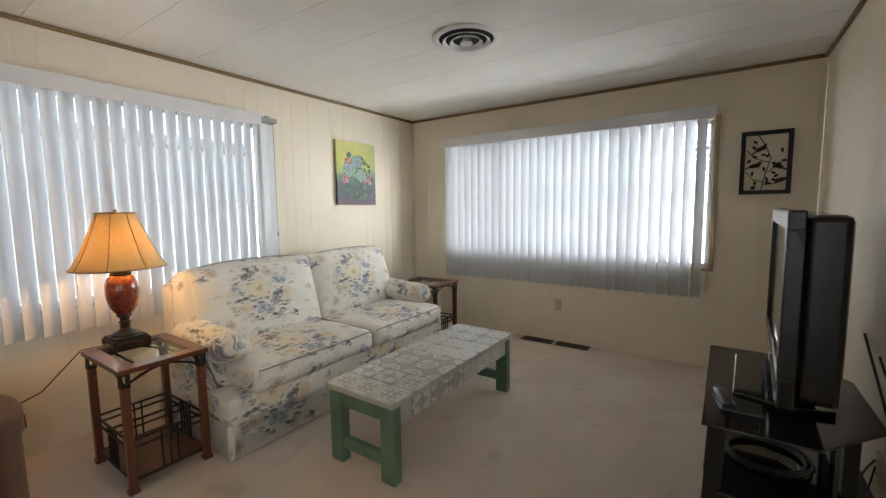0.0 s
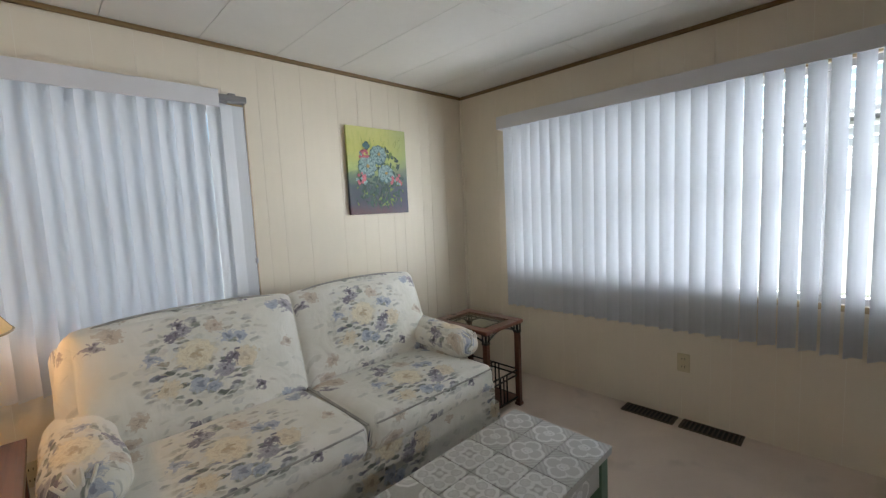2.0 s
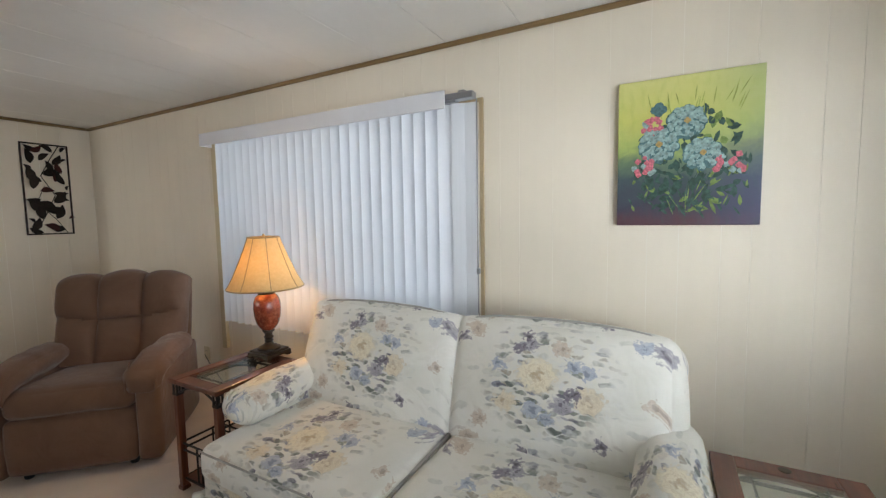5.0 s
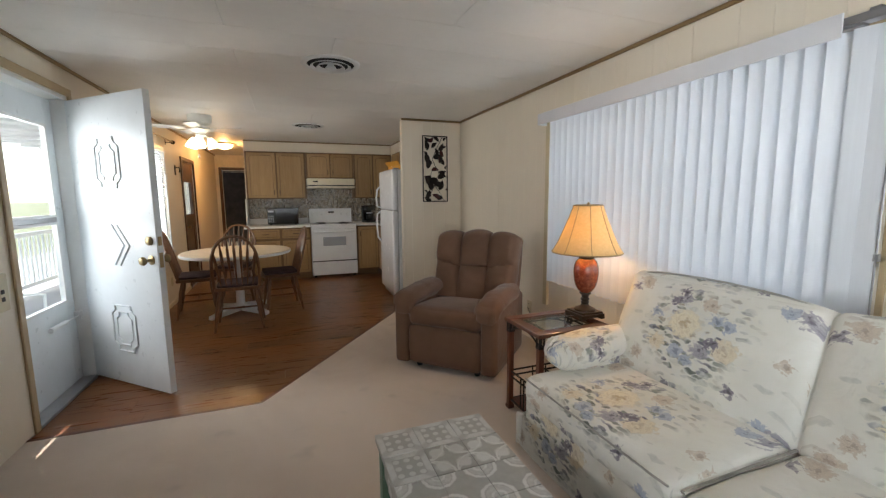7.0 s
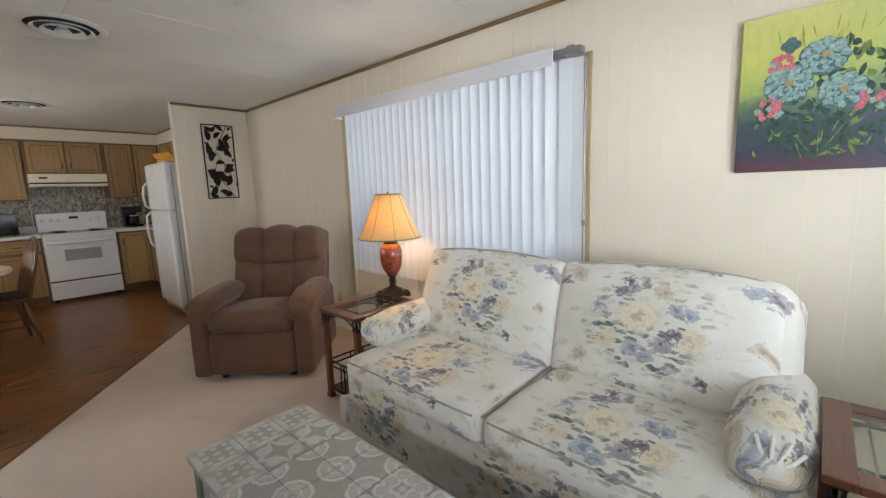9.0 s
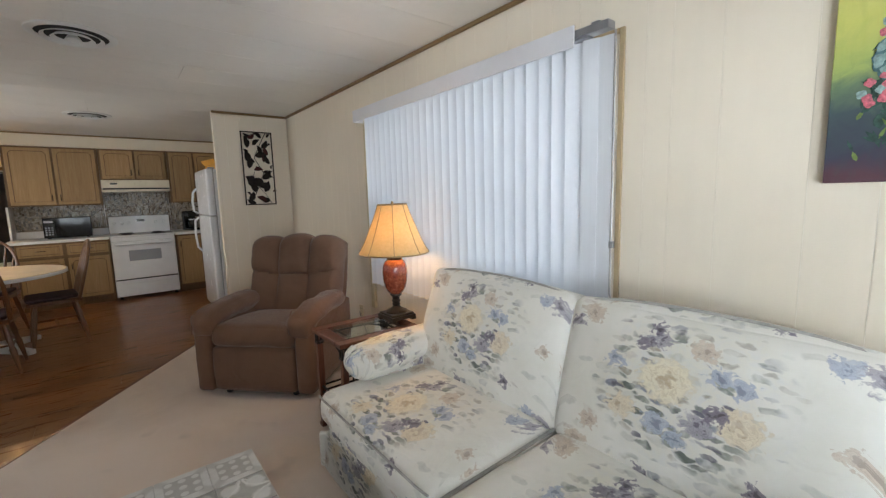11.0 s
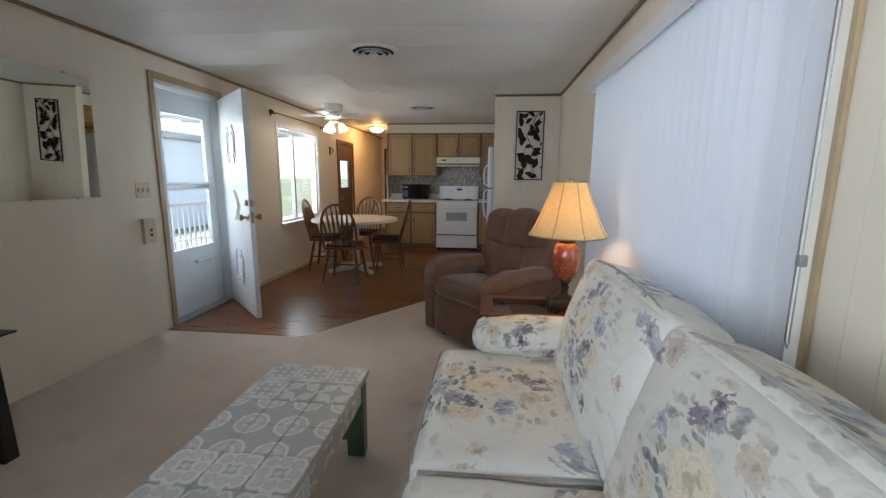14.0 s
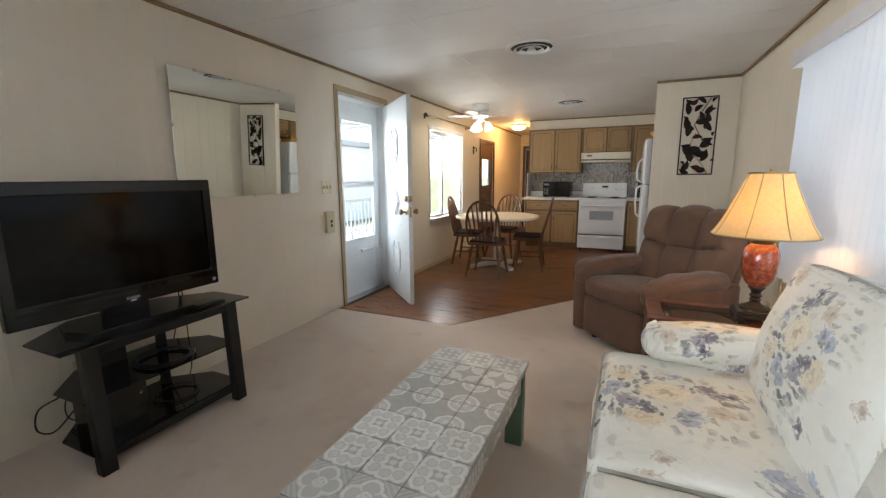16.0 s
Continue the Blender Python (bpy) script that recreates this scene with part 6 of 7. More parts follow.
def cabinet_door(u0, u1, z0, z1, root, hinge, axis=0, at=0.0, out=1):
    """A framed door with a raised rounded moulding and a small pull. axis 0: front looks to +y at 'at'; 1: to +x."""
    m = pose(0, at, 0) if axis == 0 else pose(at, 0, 0, 0, 0, -90)
    s = 1 if axis == 0 else -1
    a, b = (u0, u1) if axis == 0 else (-u1, -u0)
    if axis == 1:
        a, b = -u1, -u0
    d = part("door", box(a, b, 0.0, 0.019, z0, z1, 0.003), CABINET, root, "", False, m)
    i = 0.042
    arc = [(a + i, z0 + i), (b - i, z0 + i), (b - i, z1 - i - 0.03), (b - i - 0.03, z1 - i), (a + i + 0.03, z1 - i), (a + i, z1 - i - 0.03)]
    part("moulding", tube([(x, 0.0195, z) for x, z in arc], 0.005, 6, True), CABDARK, d)
    hx = b - 0.03 if hinge == "l" else a + 0.03
    hz = (z0 + 0.09) if z0 > 1 else (z1 - 0.12)
    part("handle", tube([(hx, 0.02, hz - 0.04), (hx, 0.042, hz - 0.03), (hx, 0.042, hz + 0.03), (hx, 0.02, hz + 0.04)], 0.005, 6), BRONZE, d, "dark bronze pull", True)
    return d


def wall_cabinet(label, x0, x1, z0, z1, doors=2, y_back=KB + 0.002):
    c = thing("wall_cabinet", label, "cabinet", (0, 0, 0), 0, "kitchen cabinets")
    part("body", box(x0, x1, y_back, UF - 0.001, z0, z1, 0.002), CABDARK, c)
    w = (x1 - x0 - 0.03) / doors
    for k in range(doors):
        a = x0 + 0.015 + w * k
        cabinet_door(a + 0.012, a + w - 0.012, z0 + 0.02, z1 - 0.025, c, "l" if k == 0 else "r", 0, UF)
    return c


wall_cabinet("oak wall cabinet with two doors above the microwave", -1.245, -0.30, 1.345, 2.13)
wall_cabinet("short oak wall cabinet above the range hood", -2.055, -1.248, 1.69, 2.13)
wall_cabinet("oak wall cabinet with two doors above the coffee maker", -2.745, -2.058, 1.345, 2.13)
wc = thing("wall_cabinet", "oak wall cabinet above the refrigerator", "cabinet", (0, 0, 0), 0, "kitchen cabinets")
part("body", box(W + 0.002, -2.76, UF + 0.02, JUT_Y - 0.09, 1.80, 2.13, 0.002), CABDARK, wc)
for a in (-4.58, -4.03, -3.45, -2.85):
    cabinet_door(a, a + 0.52, 1.82, 2.11, wc, "l", 1, -2.76)
sof = thing("soffit", "cream soffit above the kitchen cabinets", "soffit", kind="structure")
part("front", box(-2.745, -0.30, KB + 0.002, UF - 0.03, 2.132, H - 0.001), WALL, sof)
part("side", box(W + 0.002, -2.76, KB + 0.002, JUT_Y - 0.09, 2.132, H - 0.001), WALL, sof)
solo("trim_soffit", box(-2.745, -0.295, UF - 0.028, UF - 0.015, H - 0.022, H - 0.002, 0.003), TRIM, "thin brown wooden trim on the soffit", "trim", "structure")
solo("trim_soffit_side", box(-2.758, -2.745, UF - 0.015, JUT_Y - 0.09, H - 0.022, H - 0.002, 0.003), TRIM, "thin brown wooden trim on the soffit", "trim", "structure")


def base_cabinet(label, x0, x1, units):
    c = thing("base_cabinet", label, "cabinet", (0, 0, 0), 0, "kitchen cabinets")
    part("body", box(x0, x1, KB + 0.002, BF - 0.001, 0.09, 0.868, 0.002), CABDARK, c)
    part("toe_kick", box(x0, x1, KB + 0.01, BF - 0.06, LAM, 0.09), CABDARK, c)
    w = (x1 - x0) / units
    for k in range(units):
        a = x0 + w * k
        cabinet_door(a + 0.02, a + w - 0.02, 0.115, 0.66, c, "l" if k % 2 == 0 else "r", 0, BF)
        d = part("drawer", box(a + 0.02, a + w - 0.02, 0.0, 0.019, 0.70, 0.845, 0.003), CABINET, c, "", False, pose(0, BF, 0))
        part("moulding", tube([(a + 0.05, 0.0195, 0.725), (a + w - 0.05, 0.0195, 0.725), (a + w - 0.05, 0.0195, 0.82), (a + 0.05, 0.0195, 0.82)], 0.004, 6, True), CABDARK, d)
        part("handle", tube([(a + w / 2 - 0.045, 0.02, 0.772), (a + w / 2 - 0.03, 0.042, 0.772), (a + w / 2 + 0.03, 0.042, 0.772), (a + w / 2 + 0.045, 0.02, 0.772)], 0.005, 6), BRONZE, d, "dark bronze pull", True)
    return c


base_cabinet("oak base cabinet with drawers under the microwave", -1.262, -0.33, 2)
bc = thing("base_cabinet", "oak corner base cabinet beside the range", "cabinet", (0, 0, 0), 0, "kitchen cabinets")
part("body", box(-2.42, -2.035, KB + 0.002, BF - 0.001, 0.09, 0.868, 0.002), CABDARK, bc)
part("body", box(W + 0.002, -2.42, KB + 0.002, -3.16, 0.09, 0.868, 0.002), CABDARK, bc)
part("toe_kick", box(-2.40, -2.035, KB + 0.01, BF - 0.06, LAM, 0.09), CABDARK, bc)
part("toe_kick", box(W + 0.01, -2.48, BF - 0.06, -3.16, LAM, 0.09), CABDARK, bc)
cabinet_door(-2.40, -2.06, 0.115, 0.845, bc, "l", 0, BF)
cabinet_door(-4.30, -3.78, 0.115, 0.845, bc, "l", 1, -2.42)
cabinet_door(-3.74, -3.20, 0.115, 0.845, bc, "l", 1, -2.42)
solo("countertop", box(-1.264, -0.25, KB + 0.002, BF + 0.025, 0.87, 0.908, 0.006), COUNTER, "white laminate worktop under the microwave", "countertop")
solo("countertop", merge(box(-2.395, -2.033, KB + 0.002, BF + 0.025, 0.87, 0.908, 0.006), box(W + 0.002, -2.396, KB + 0.002, -3.16, 0.87, 0.908, 0.006)), COUNTER, "white laminate worktop in the corner", "countertop")
solo("backsplash_edge", box(-1.264, -0.28, KB + 0.018, KB + 0.03, 0.909, 1.00, 0.003), COUNTER, "white laminate upstand behind the worktop", "backsplash", "structure")
solo("backsplash_end", box(-0.285, -0.262, KB + 0.002, -4.68, 0.909, 1.343, 0.003), WHITE, "white end strip of the backsplash", "trim", "structure")

# mosaic backsplash: small upright stones, one mesh of stuff
bm = bmesh.new()
verts, faces = [], []
rng = random.Random(4)


def mosaic(x0, x1, z0, z1, y):
    x = x0
    while x < x1 - 0.004:
        w = 0.023
        z = z0 + rng.uniform(-0.05, 0.0)
        while z < z1:
            hgt = rng.choice((0.03, 0.04, 0.05))
            a, b = max(z, z0), min(z + hgt, z1)
            if b - a > 0.006:
                d = y + 0.006 + rng.uniform(0, 0.003)
                k = len(verts)
                X0, X1, A, B = x + 0.0006, min(x + w, x1) - 0.0006, a + 0.0007, b - 0.0007
                verts.extend([(X0, y, A), (X1, y, A), (X1, y, B), (X0, y, B), (X0, d, A), (X1, d, A), (X1, d, B), (X0, d, B)])
                faces.extend([(k + 4, k + 5, k + 6, k + 7), (k, k + 1, k + 5, k + 4), (k + 1, k + 2, k + 6, k + 5), (k + 2, k + 3, k + 7, k + 6), (k + 3, k, k + 4, k + 7)])
            z += hgt
        x += w


mosaic(-1.245, -0.29, 1.003, 1.345, KB + 0.004)
mosaic(-2.055, -1.248, 0.91, 1.68, KB + 0.004)
mosaic(W + 0.02, -2.058, 0.91, 1.345, KB + 0.004)
bm.free()
me = bpy.data.meshes.new("backsplash")
me.from_pydata(verts, [], [(f[::-1]) for f in faces])
me.update()
me.materials.append(SPLASH)
tagged(new("backsplash", me), "grey-brown mosaic stone strips behind the worktop", "backsplash", "", "stuff")

# range
st = thing("range_cooker", "white freestanding electric range with oven and drawer", "stove", (-1.648, -4.31, LAM))
hw = 0.378
part("body", box(-hw, hw, -0.62, -0.03, 0.04, 0.895, 0.006), APPL, st)
part("cooktop", box(-hw - 0.002, hw + 0.002, -0.62, 0.012, 0.896, 0.915, 0.006), APPL, st)
door = part("oven_door", box(-hw + 0.004, hw - 0.004, -0.028, 0.016, 0.295, 0.83, 0.008), APPL, st)
part("window", box(-0.19, 0.19, 0.0165, 0.0185, 0.55, 0.70, 0.001), OVENGLASS, door, "grey oven window")
part("handle", merge(tube([(-0.33, 0.055, 0.79), (0.33, 0.055, 0.79)], 0.013, 10), box(-0.34, -0.31, 0.014, 0.06, 0.778, 0.802, 0.004), box(0.31, 0.34, 0.014, 0.06, 0.778, 0.802, 0.004)), APPL, door, "", True)
# black bar as the shade between oven door and drawer
part("gap", box(-hw + 0.01, hw - 0.01, -0.03, 0.004, 0.278, 0.293), HOLLOWSHADE, st)
dr = part("drawer", box(-hw + 0.004, hw - 0.004, -0.028, 0.014, 0.05, 0.277, 0.006), APPL, st)
part("drawer_lip", box(-hw + 0.02, hw - 0.02, 0.0145, 0.026, 0.225, 0.25, 0.004), APPL, dr)
part("control_strip", box(-hw + 0.004, hw - 0.004, -0.028, 0.006, 0.835, 0.893, 0.004), APPL, st)
bg = part("backguard", prism([(-hw, -0.62), (hw, -0.62), (hw, -0.55), (-hw, -0.55)], 0.915, 1.17, 0.008), APPL, st)
for x in (-0.30, -0.20, 0.14, 0.22, 0.31):
    part("knob", lathe([(0.022, 0), (0.02, 0.018), (0.016, 0.024)], 16), APPL, bg, "white control knob", True, pose(x, -0.55, 1.07, -90))
part("clock", box(-0.06, 0.04, -0.5495, -0.547, 1.085, 1.115), BLACK, bg, "small black display")
for x, y, r in ((-0.19, -0.14, 0.10), (0.19, -0.14, 0.075), (-0.19, -0.40, 0.075), (0.19, -0.40, 0.10)):
    b = part("burner", lathe([(r, 0.9155), (r, 0.918), (r - 0.012, 0.9175), (0.01, 0.9165)], 26, (x, y, 0)), BLACKMATT, st, "black drip pan and coil", True)
    part("coil", tube([(x + (0.02 + (r - 0.035) * k / 60) * math.cos(k * 0.38), y + (0.02 + (r - 0.035) * k / 60) * math.sin(k * 0.38), 0.924) for k in range(61)], 0.0045, 5), BLACKMATT, b)
for x in (-0.33, 0.33):
    part("foot", box(x - 0.02, x + 0.02, -0.12, -0.06, 0.0, 0.042), BLACKMATT, st)
hood = thing("range_hood", "almond range hood with a dark slot under the cabinet", "range hood", (-1.65, KB + 0.002, 1.525))
part("canopy", box(-0.40, 0.40, 0.0, 0.46, 0.05, 0.163, 0.006), HOODCREAM, hood)
part("lip", box(-0.40, 0.40, 0.0, 0.475, 0.0, 0.03, 0.004), HOODCREAM, hood)
part("slot", box(-0.385, 0.385, 0.02, 0.466, 0.03, 0.05), HOLLOWSHADE, hood)
part("switch", box(0.22, 0.30, 0.4602, 0.464, 0.10, 0.12), BLACK, hood)

mw = thing("microwave", "black countertop microwave oven", "microwave", (-0.84, -4.62, 0.909))
part("body", box(-0.245, 0.245, -0.28, 0.06, 0.012, 0.28, 0.006), BLACK, mw)
part("door", box(-0.243, 0.12, 0.0605, 0.075, 0.016, 0.276, 0.004), BLACKGLASS, mw)
part("keypad", box(0.125, 0.243, 0.0605, 0.07, 0.016, 0.276, 0.003), BLACK, mw)
for r in range(4):
    for c in range(3):
        part("key", box(0.145 + 0.03 * c, 0.165 + 0.03 * c, 0.0702, 0.0712, 0.05 + 0.03 * r, 0.068 + 0.03 * r), GREYMETAL, mw)
part("display", box(0.14, 0.23, 0.0702, 0.0712, 0.215, 0.245), OVENGLASS, mw)
for x in (-0.2, 0.2):
    part("foot", box(x - 0.015, x + 0.015, -0.25, 0.04, 0.0, 0.013), BLACKMATT, mw)
cmk = thing("coffee_maker", "black drip coffee maker with a glass carafe", "coffee maker", (-2.30, -4.66, 0.909), 20)
part("base", box(-0.085, 0.085, -0.10, 0.12, 0.0, 0.035, 0.006), BLACK, cmk)
part("tower", box(-0.085, 0.085, -0.10, -0.02, 0.036, 0.30, 0.008), BLACK, cmk)
part("brew_head", box(-0.085, 0.085, -0.0195, 0.11, 0.215, 0.305, 0.01), BLACK, cmk)
part("carafe", lathe([(0.05, 0.037), (0.065, 0.07), (0.066, 0.12), (0.05, 0.165), (0.045, 0.18)], 24, (0, 0.05, 0)), BLACKGLASS, cmk, "dark glass carafe", True)
part("carafe_band", lathe([(0.052, 0.16), (0.053, 0.178)], 24, (0, 0.05, 0), False), ALU, cmk)
part("handle", tube([(0, 0.11, 0.16), (0, 0.15, 0.155), (0, 0.15, 0.09), (0, 0.115, 0.075)], 0.009, 8), BLACK, cmk, "", True)

# refrigerator: front looks to +x
fr = thing("refrigerator", "white top-freezer refrigerator, doors closed", "refrigerator", (-2.275, -2.72, LAM))
fw = 0.40
part("body", box(-0.70, 0.0, -fw, fw, 0.03, 1.72, 0.006), APPL, fr)
for z0, z1, nm in ((0.07, 1.185, "door"), (1.195, 1.725, "freezer_door")):
    bm = soft(0.075, fw * 2, z1 - z0, 0.02, 10, 0.004, pose(0.04, 0, (z0 + z1) / 2))
    d = part(nm, bm, APPL, fr, "", True)
    if nm == "door":
        hp = [(0.078, -fw + 0.05, 1.16), (0.125, -fw + 0.05, 1.12), (0.135, -fw + 0.05, 0.95), (0.120, -fw + 0.05, 0.78), (0.078, -fw + 0.05, 0.73)]
    else:
        hp = [(0.078, -fw + 0.05, 1.21), (0.125, -fw + 0.05, 1.24), (0.135, -fw + 0.05, 1.36), (0.120, -fw + 0.05, 1.47), (0.078, -fw + 0.05, 1.52)]
    part("handle", tube(hp, 0.013, 8), APPL, d, "curved white handle", True)
    part("gasket", box(-0.006, 0.004, -fw + 0.01, fw - 0.01, z0 + 0.01, z1 - 0.01), GREYMETAL, d)
part("hinge", box(-0.02, 0.05, fw - 0.06, fw - 0.02, 1.7255, 1.74, 0.003), GREYMETAL, fr)
part("kick_grille", box(-0.01, 0.03, -fw + 0.01, fw - 0.01, 0.0, 0.065), GREYMETAL, fr)
bowl = thing("snack_box", "open orange-yellow cardboard box on top of the refrigerator", "box", (-2.46, -2.75, 1.72 + LAM), 8)
part("carton", box(-0.13, 0.13, -0.22, 0.22, 0.0, 0.07, 0.003), ORANGE, bowl)
part("flap", box(-0.005, 0.0, -0.22, 0.22, 0.0, 0.07, 0, 1, pose(0.135, 0, 0.072, 0, 35)), ORANGE, bowl)

# ---- dining set ----
TC = (-0.33, -2.52)
dt = thing("dining_table", "round cream-topped pedestal dining table", "dining table", (TC[0], TC[1], LAM))
part("tabletop", lathe([(0.585, 0.705), (0.60, 0.712), (0.60, 0.738), (0.592, 0.745), (0.004, 0.7455)], 56), TABLETOP, dt, "cream laminate top", True)
part("edge_band", lathe([(0.601, 0.710), (0.603, 0.714), (0.603, 0.736), (0.601, 0.74)], 56, cap=False), WHITE, dt)
part("column", lathe([(0.07, 0.06), (0.05, 0.10), (0.045, 0.4), (0.05, 0.66), (0.16, 0.70), (0.16, 0.705)], 24), WHITE, dt, "", True)
for k in range(4):
    a = 45 + 90 * k + 2
    bm = box(0.03, 0.42, -0.03, 0.03, 0.0, 0.045, 0.006)
    for v in bm.verts:
        u = (v.co.x - 0.03) / 0.39
        v.co.z += (0.055 * (1 - u)) * (0.3 if v.co.z < 0.02 else 1.0)
    bm.transform(pose(0, 0, 0, 0, 0, a))
    part("foot", bm, WHITE, dt)


def windsor_chair(label, at, rz):
    """Oak bow-back chair that faces +y of its own."""
    c = thing("dining_chair", label, "chair", at, rz, "chairs round the dining table")
    bm = prism([(-0.21, -0.20), (0.21, -0.20), (0.245, 0.05), (0.22, 0.20), (0.11, 0.225), (-0.11, 0.225), (-0.22, 0.20), (-0.245, 0.05)], 0.425, 0.46, 0.008)
    part("seat", bm, OAKCHAIR, c)
    part("seat_pad", soft(0.38, 0.38, 0.035, 0.016, 10, 0.008, pose(0, 0.01, 0.475)), CUSHION, c, "dark flat seat pad", True)
    for sx in (-1, 1):
        for sy in (-1, 1):
            top, bot = Vector((sx * 0.165, sy * 0.14, 0.43)), Vector((sx * 0.23, sy * 0.205 - 0.01, 0.0))
            pts = [top.lerp(bot, u) for u in (0, 0.15, 0.3, 0.45, 0.55, 0.7, 0.85, 1.0)]
            part("leg", tube(pts, [0.014, 0.018, 0.022, 0.016, 0.022, 0.018, 0.014, 0.011], 10), OAKCHAIR, c, "", True)
    for sx in (-1, 1):
        part("stretcher", tube([(sx * 0.182, -0.175, 0.20), (sx * 0.18, 0.0, 0.20), (sx * 0.182, 0.165, 0.20)], [0.008, 0.012, 0.008], 8), OAKCHAIR, c, "", True)
    part("stretcher", tube([(-0.18, 0.0, 0.20), (0, 0.0, 0.20), (0.18, 0.0, 0.20)], [0.008, 0.012, 0.008], 8), OAKCHAIR, c, "", True)
    bow = []
    for k in range(19):
        a = math.pi * k / 18
        x = -0.248 * math.cos(a)
        z = 0.455 + 0.54 * math.sin(a) ** 0.62
        bow.append((x * (0.86 + 0.14 * math.sin(a)) , -0.175 - (z - 0.455) * 0.26, z))
    part("bow", tube(bow, 0.016, 8), OAKCHAIR, c, "", True)
    for k in range(7):
        u = (k - 3) / 3
        x0, x1 = u * 0.145, u * 0.19
        zt = 0.455 + 0.54 * max(0.05, (1 - (x1 / 0.248) ** 2)) ** 0.31 - 0.008
        p, q = Vector((x0, -0.17, 0.455)), Vector((x1, -0.175 - (zt - 0.455) * 0.26, zt))
        part("spindle", tube([p.lerp(q, w) for w in (0, 0.3, 0.55, 0.75, 0.9, 1.0)], [0.007, 0.008, 0.014, 0.014, 0.008, 0.007], 8), OAKCHAIR, c, "", True)
    return c


windsor_chair("oak bow-back chair with its back to the carpet", (-0.39, -1.89, LAM), 182)
windsor_chair("oak bow-back chair against the window wall", (0.12, -2.58, LAM), 97)
windsor_chair("oak bow-back chair on the hall side of the table", (-0.23, -3.20, LAM), -6)
windsor_chair("oak bow-back chair turned towards the kitchen range", (-0.80, -2.52, LAM), -82)
# ---- outdoors ----
solo("ground", box(-400, 400, -400, 400, -0.62, -0.60), GRASS, "dry pale lawn round the home", "ground", "structure")
solo("driveway", box(2.9, 7.5, -30, 30, -0.60, -0.585), CONCRETE, "pale concrete drive beside the porch", "driveway", "structure")
solo("path_north", box(-7, 5, N + 0.9, N + 4.0, -0.60, -0.585), CONCRETE, "pale concrete path outside the north window", "pavement", "structure")
solo("path_west", box(W - 4.2, W - 0.8, -6, 6, -0.60, -0.585), CONCRETE, "pale concrete path outside the west window", "pavement", "structure")
solo("roof", box(W - 0.5, E + 0.35, HALL_END - 2.8, N + 0.45, H + 0.11, H + 0.26, 0.02), SIDING, "flat white metal roof of the home", "roof", "structure")
porch = thing("porch", "raised white porch with railing outside the front door", "porch", (0, 0, 0))
part("deck", box(E + 0.13, 2.8, -6.2, 2.0, -0.30, -0.03, 0.01), CONCRETE, porch)
# unseen roof and ribs, added to keep direct sun out of the front door
part("roof", box(E + 0.36, 3.0, -6.4, 2.2, 2.24, 2.30, 0.01), SIDING, porch)
for k in range(16):
    part("roof_rib", box(E + 0.37, 2.98, -6.2 + 0.53 * k, -6.16 + 0.53 * k, 2.20, 2.24), SIDING, porch)
for y in (-6.1, -4.1, -2.1, -0.1, 1.9):
    part("post", box(2.66, 2.74, y - 0.04, y + 0.04, -0.03, 2.2, 0.004), WHITE, porch)
for z in (0.86, 0.12):
    part("rail", box(2.67, 2.73, -6.1, 1.9, z - 0.03, z + 0.03, 0.004), WHITE, porch)
pick = mesh_of("picket", box(-0.012, 0.012, -0.012, 0.012, 0.12, 0.84), WHITE)
for k in range(66):
    piece("picket", pick, porch, pose(2.70, -6.0 + 0.12 * k, 0))
pc = thing("patio_chair", "white wire patio armchair on the porch", "chair", (1.32, -1.20, -0.03), 160)
part("seat", merge(*[tube([(-0.24, -0.22 + 0.055 * k, 0.40), (0.24, -0.22 + 0.055 * k, 0.40)], 0.006, 6) for k in range(9)], *[tube([(-0.24 + 0.08 * k, -0.23, 0.405), (-0.24 + 0.08 * k, 0.23, 0.405)], 0.006, 6) for k in range(7)]), WHITE, pc)
part("backrest", merge(tube([(-0.25, -0.23, 0.40), (-0.27, -0.33, 0.75), (-0.18, -0.37, 0.92), (0.18, -0.37, 0.92), (0.27, -0.33, 0.75), (0.25, -0.23, 0.40)], 0.011, 8), *[tube([(-0.2 + 0.08 * k, -0.24, 0.41), (-0.2 + 0.08 * k, -0.36, 0.9)], 0.006, 6) for k in range(6)]), WHITE, pc, "", True)
for s in (-1, 1):
    part("arm", tube([(s * 0.27, -0.30, 0.64), (s * 0.29, 0.05, 0.66), (s * 0.28, 0.22, 0.62), (s * 0.25, 0.24, 0.42)], 0.011, 8), WHITE, pc, "", True)
    for y in (-0.22, 0.22):
        part("leg", tube([(s * 0.24, y, 0.40), (s * 0.28, y * 1.15, 0.0)], 0.011, 8), WHITE, pc, "", True)


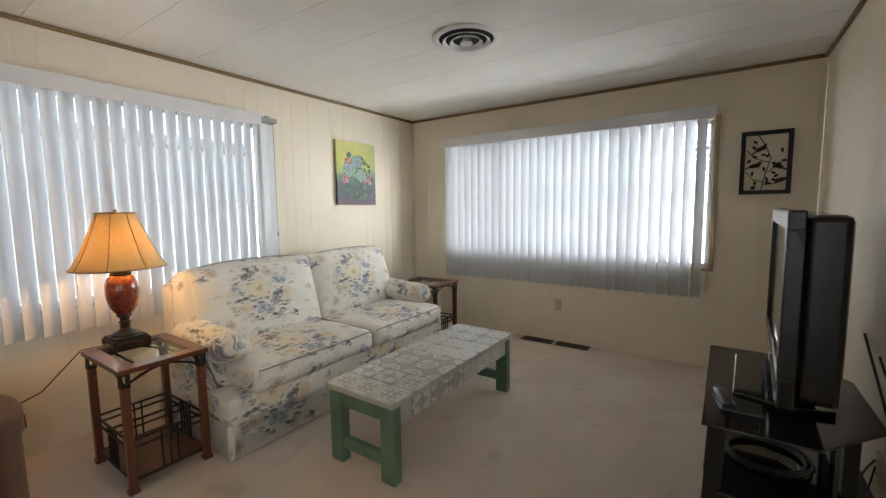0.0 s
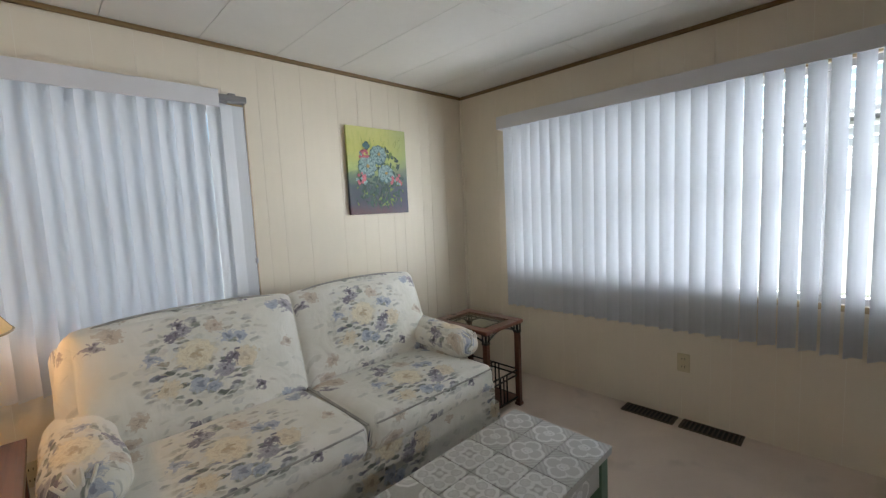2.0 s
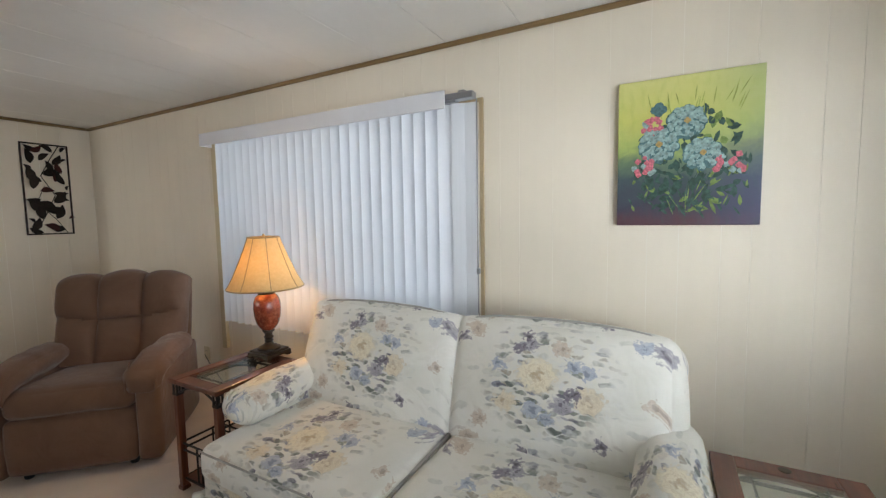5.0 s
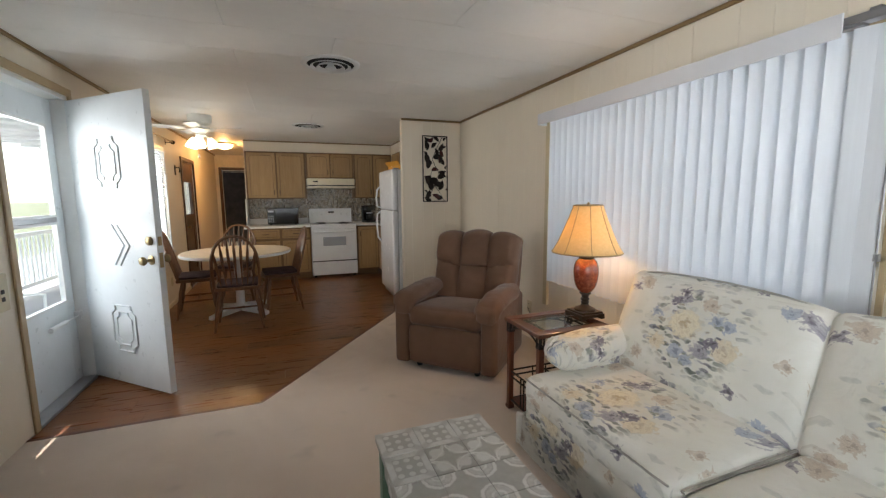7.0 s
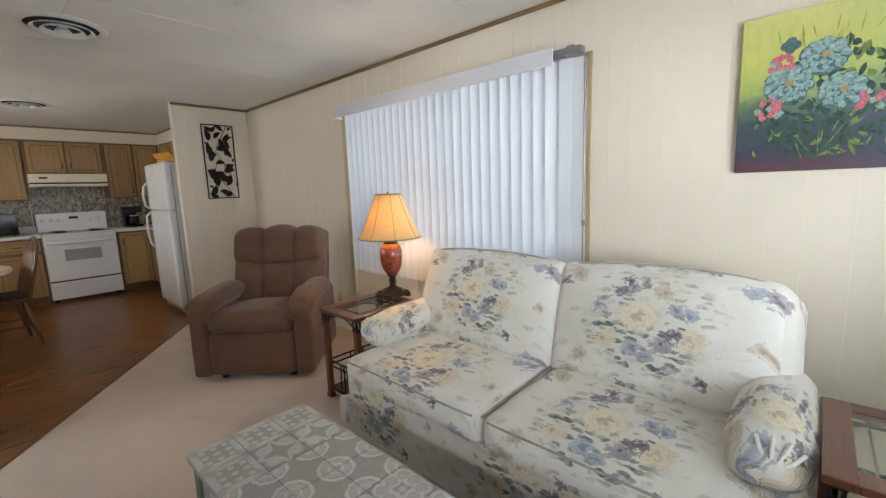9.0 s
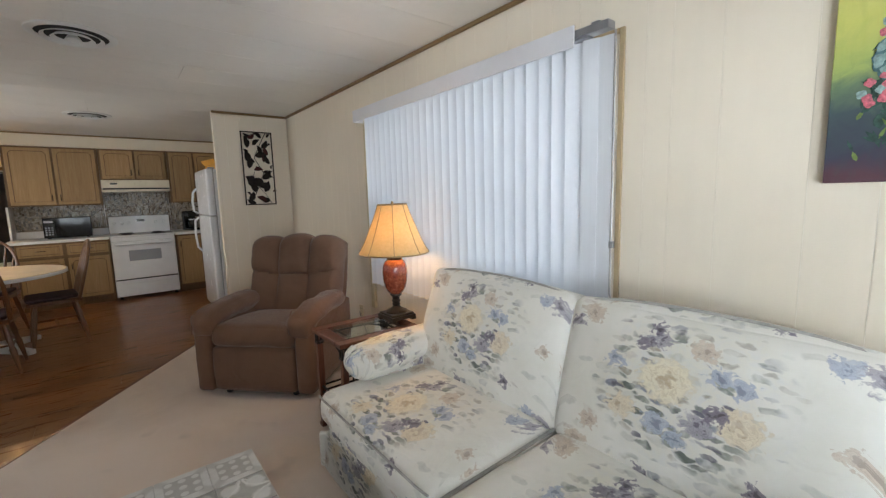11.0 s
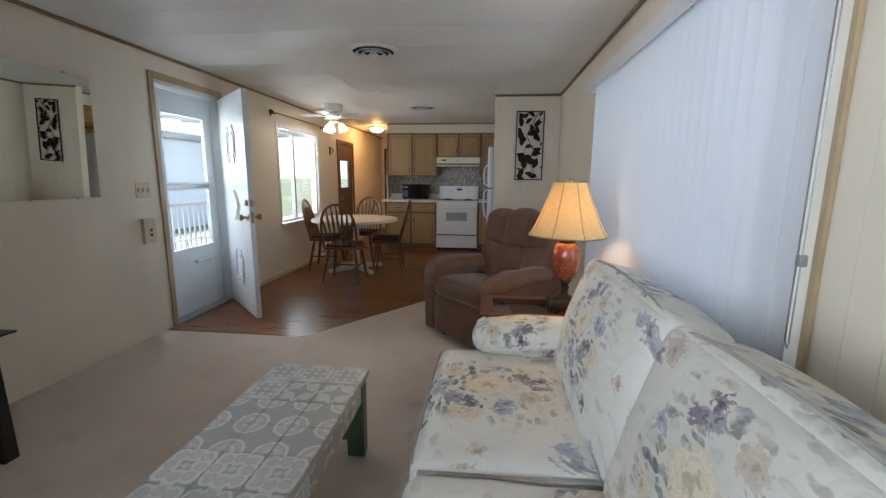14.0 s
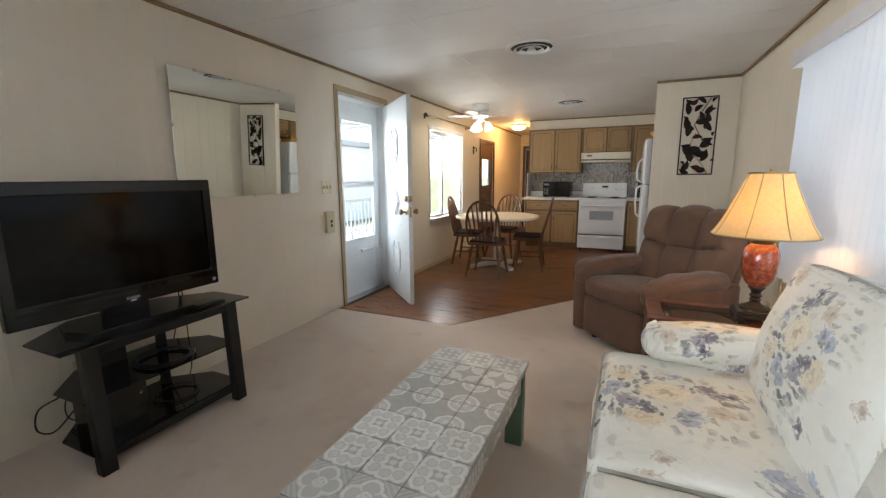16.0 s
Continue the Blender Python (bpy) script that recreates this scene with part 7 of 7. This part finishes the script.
def neighbour(name, label, x0, x1, y0, y1, face, wins):
    """A low white mobile home across the way. face: the x or y side that looks here."""
    h = thing(name, label, "house", (0, 0, 0))
    part("wall", box(x0, x1, y0, y1, -0.6, 2.6, 0.02), SIDING, h)
    part("roof", box(x0 - 0.3, x1 + 0.3, y0 - 0.3, y1 + 0.3, 2.61, 2.85, 0.05), GREYMETAL, h)
    for a, b in wins:
        if face in "x":
            w = part("window", box(x0 - 0.05, x0 - 0.005, a, b, 0.6, 1.8, 0.01), WHITE, h)
            part("pane", box(x0 - 0.06, x0 - 0.052, a + 0.08, b - 0.08, 0.68, 1.72), BLACKGLASS, w)
        elif face == "X":
            w = part("window", box(x1 + 0.005, x1 + 0.05, a, b, 0.6, 1.8, 0.01), WHITE, h)
            part("pane", box(x1 + 0.052, x1 + 0.06, a + 0.08, b - 0.08, 0.68, 1.72), BLACKGLASS, w)
        else:
            w = part("window", box(a, b, y0 - 0.05, y0 - 0.005, 0.6, 1.8, 0.01), WHITE, h)
            part("pane", box(a + 0.08, b - 0.08, y0 - 0.06, y0 - 0.052, 0.68, 1.72), BLACKGLASS, w)


neighbour("neighbour_house", "white mobile home beyond the porch", 9.0, 13.0, -14, 6, "x", ((-10, -8.6), (-5, -3.6), (1, 2.4)))
neighbour("neighbour_house", "white mobile home beyond the west path", -14.0, -9.5, -8, 9, "X", ((-6, -4.6), (6, 7.4)))
neighbour("neighbour_house", "white mobile home beyond the north path", -9, 6, N + 8, N + 12, "y", ((-5, -3.6), (2.5, 3.9)))


def awning(name, label, axis, at, out, a0, a1, z):
    """Aluminium louvred awning that slopes away from the wall above a window."""
    w = thing(name, label, "awning", (0, 0, 0))
    n = 15
    for k in range(n):
        d0 = out * (0.16 + 0.075 * k)
        zz = z - 0.055 * k
        lo, hi = sorted((at + d0, at + d0 + out * 0.12))
        m = box(a0, a1, lo, hi, zz - 0.004, zz + 0.004) if axis == 0 else box(lo, hi, a0, a1, zz - 0.004, zz + 0.004)
        part("louvre", m, SIDING, w)
    for a in (a0 + 0.02, (a0 + a1) / 2, a1 - 0.02):
        p = (a, at + out * 0.13, z + 0.02) if axis == 0 else (at + out * 0.13, a, z + 0.02)
        q = (a, at + out * 1.28, z - 0.81) if axis == 0 else (at + out * 1.28, a, z - 0.81)
        part("arm", tube([p, q], 0.012, 6), ALU, w)


awning("window_awning", "white aluminium louvred awning outside the north window", 0, N, 1, -2.7, 0.1, 2.12)

# room beyond the hall: curtained window
cur = thing("bedroom_curtain", "dark curtain hanging in the room beyond the hall", "curtain", (0, 0, 0))
bm = bmesh.new()
cols = []
for k in range(41):
    x = -1.15 + 2.2 * k / 40
    cols.append([bm.verts.new((x, HALL_END - 2.05 + 0.02 * math.sin(k * 1.3), z)) for z in (0.2, 2.05)])
for a, b in zip(cols, cols[1:]):
    bm.faces.new((a[0], b[0], b[1], a[1]))
bmesh.ops.solidify(bm, geom=bm.faces[:], thickness=0.003)
part("cloth", bm, CURTAIN, cur, "", True)
part("rod", tube([(-0.45, HALL_END - 2.04, 2.07), (0.9, HALL_END - 2.04, 2.07)], 0.01, 8), BRONZE, cur)

# ---- laminate planks, last ----
lam = thing("floor_laminate", "reddish brown wood laminate planks", "floor", (0, 0, 0), kind="structure")
PL, PW = 1.21, 0.192
plank_me = {}
rng = random.Random(9)
y, row = 0.10, 0
while y > HALL_END - 2.1:
    x0 = W if y > KB - 0.1 else HALL_W
    x = x0 - rng.uniform(0.05, PL)
    while x < E:
        a, b = max(x, x0), min(x + PL, E)
        if b - a > 0.03:
            L = round(b - a, 3)
            if L not in plank_me:
                plank_me[L] = mesh_of("plank", box(-L / 2 + 0.0006, L / 2 - 0.0006, -PW / 2 + 0.0006, PW / 2 - 0.0006, -0.008, 0.0, 0.0008, 1), FLOORWOOD)
            piece("plank", plank_me[L], lam, pose((a + b) / 2, y - PW / 2, LAM))
        x += PL
    y -= PW
    row += 1
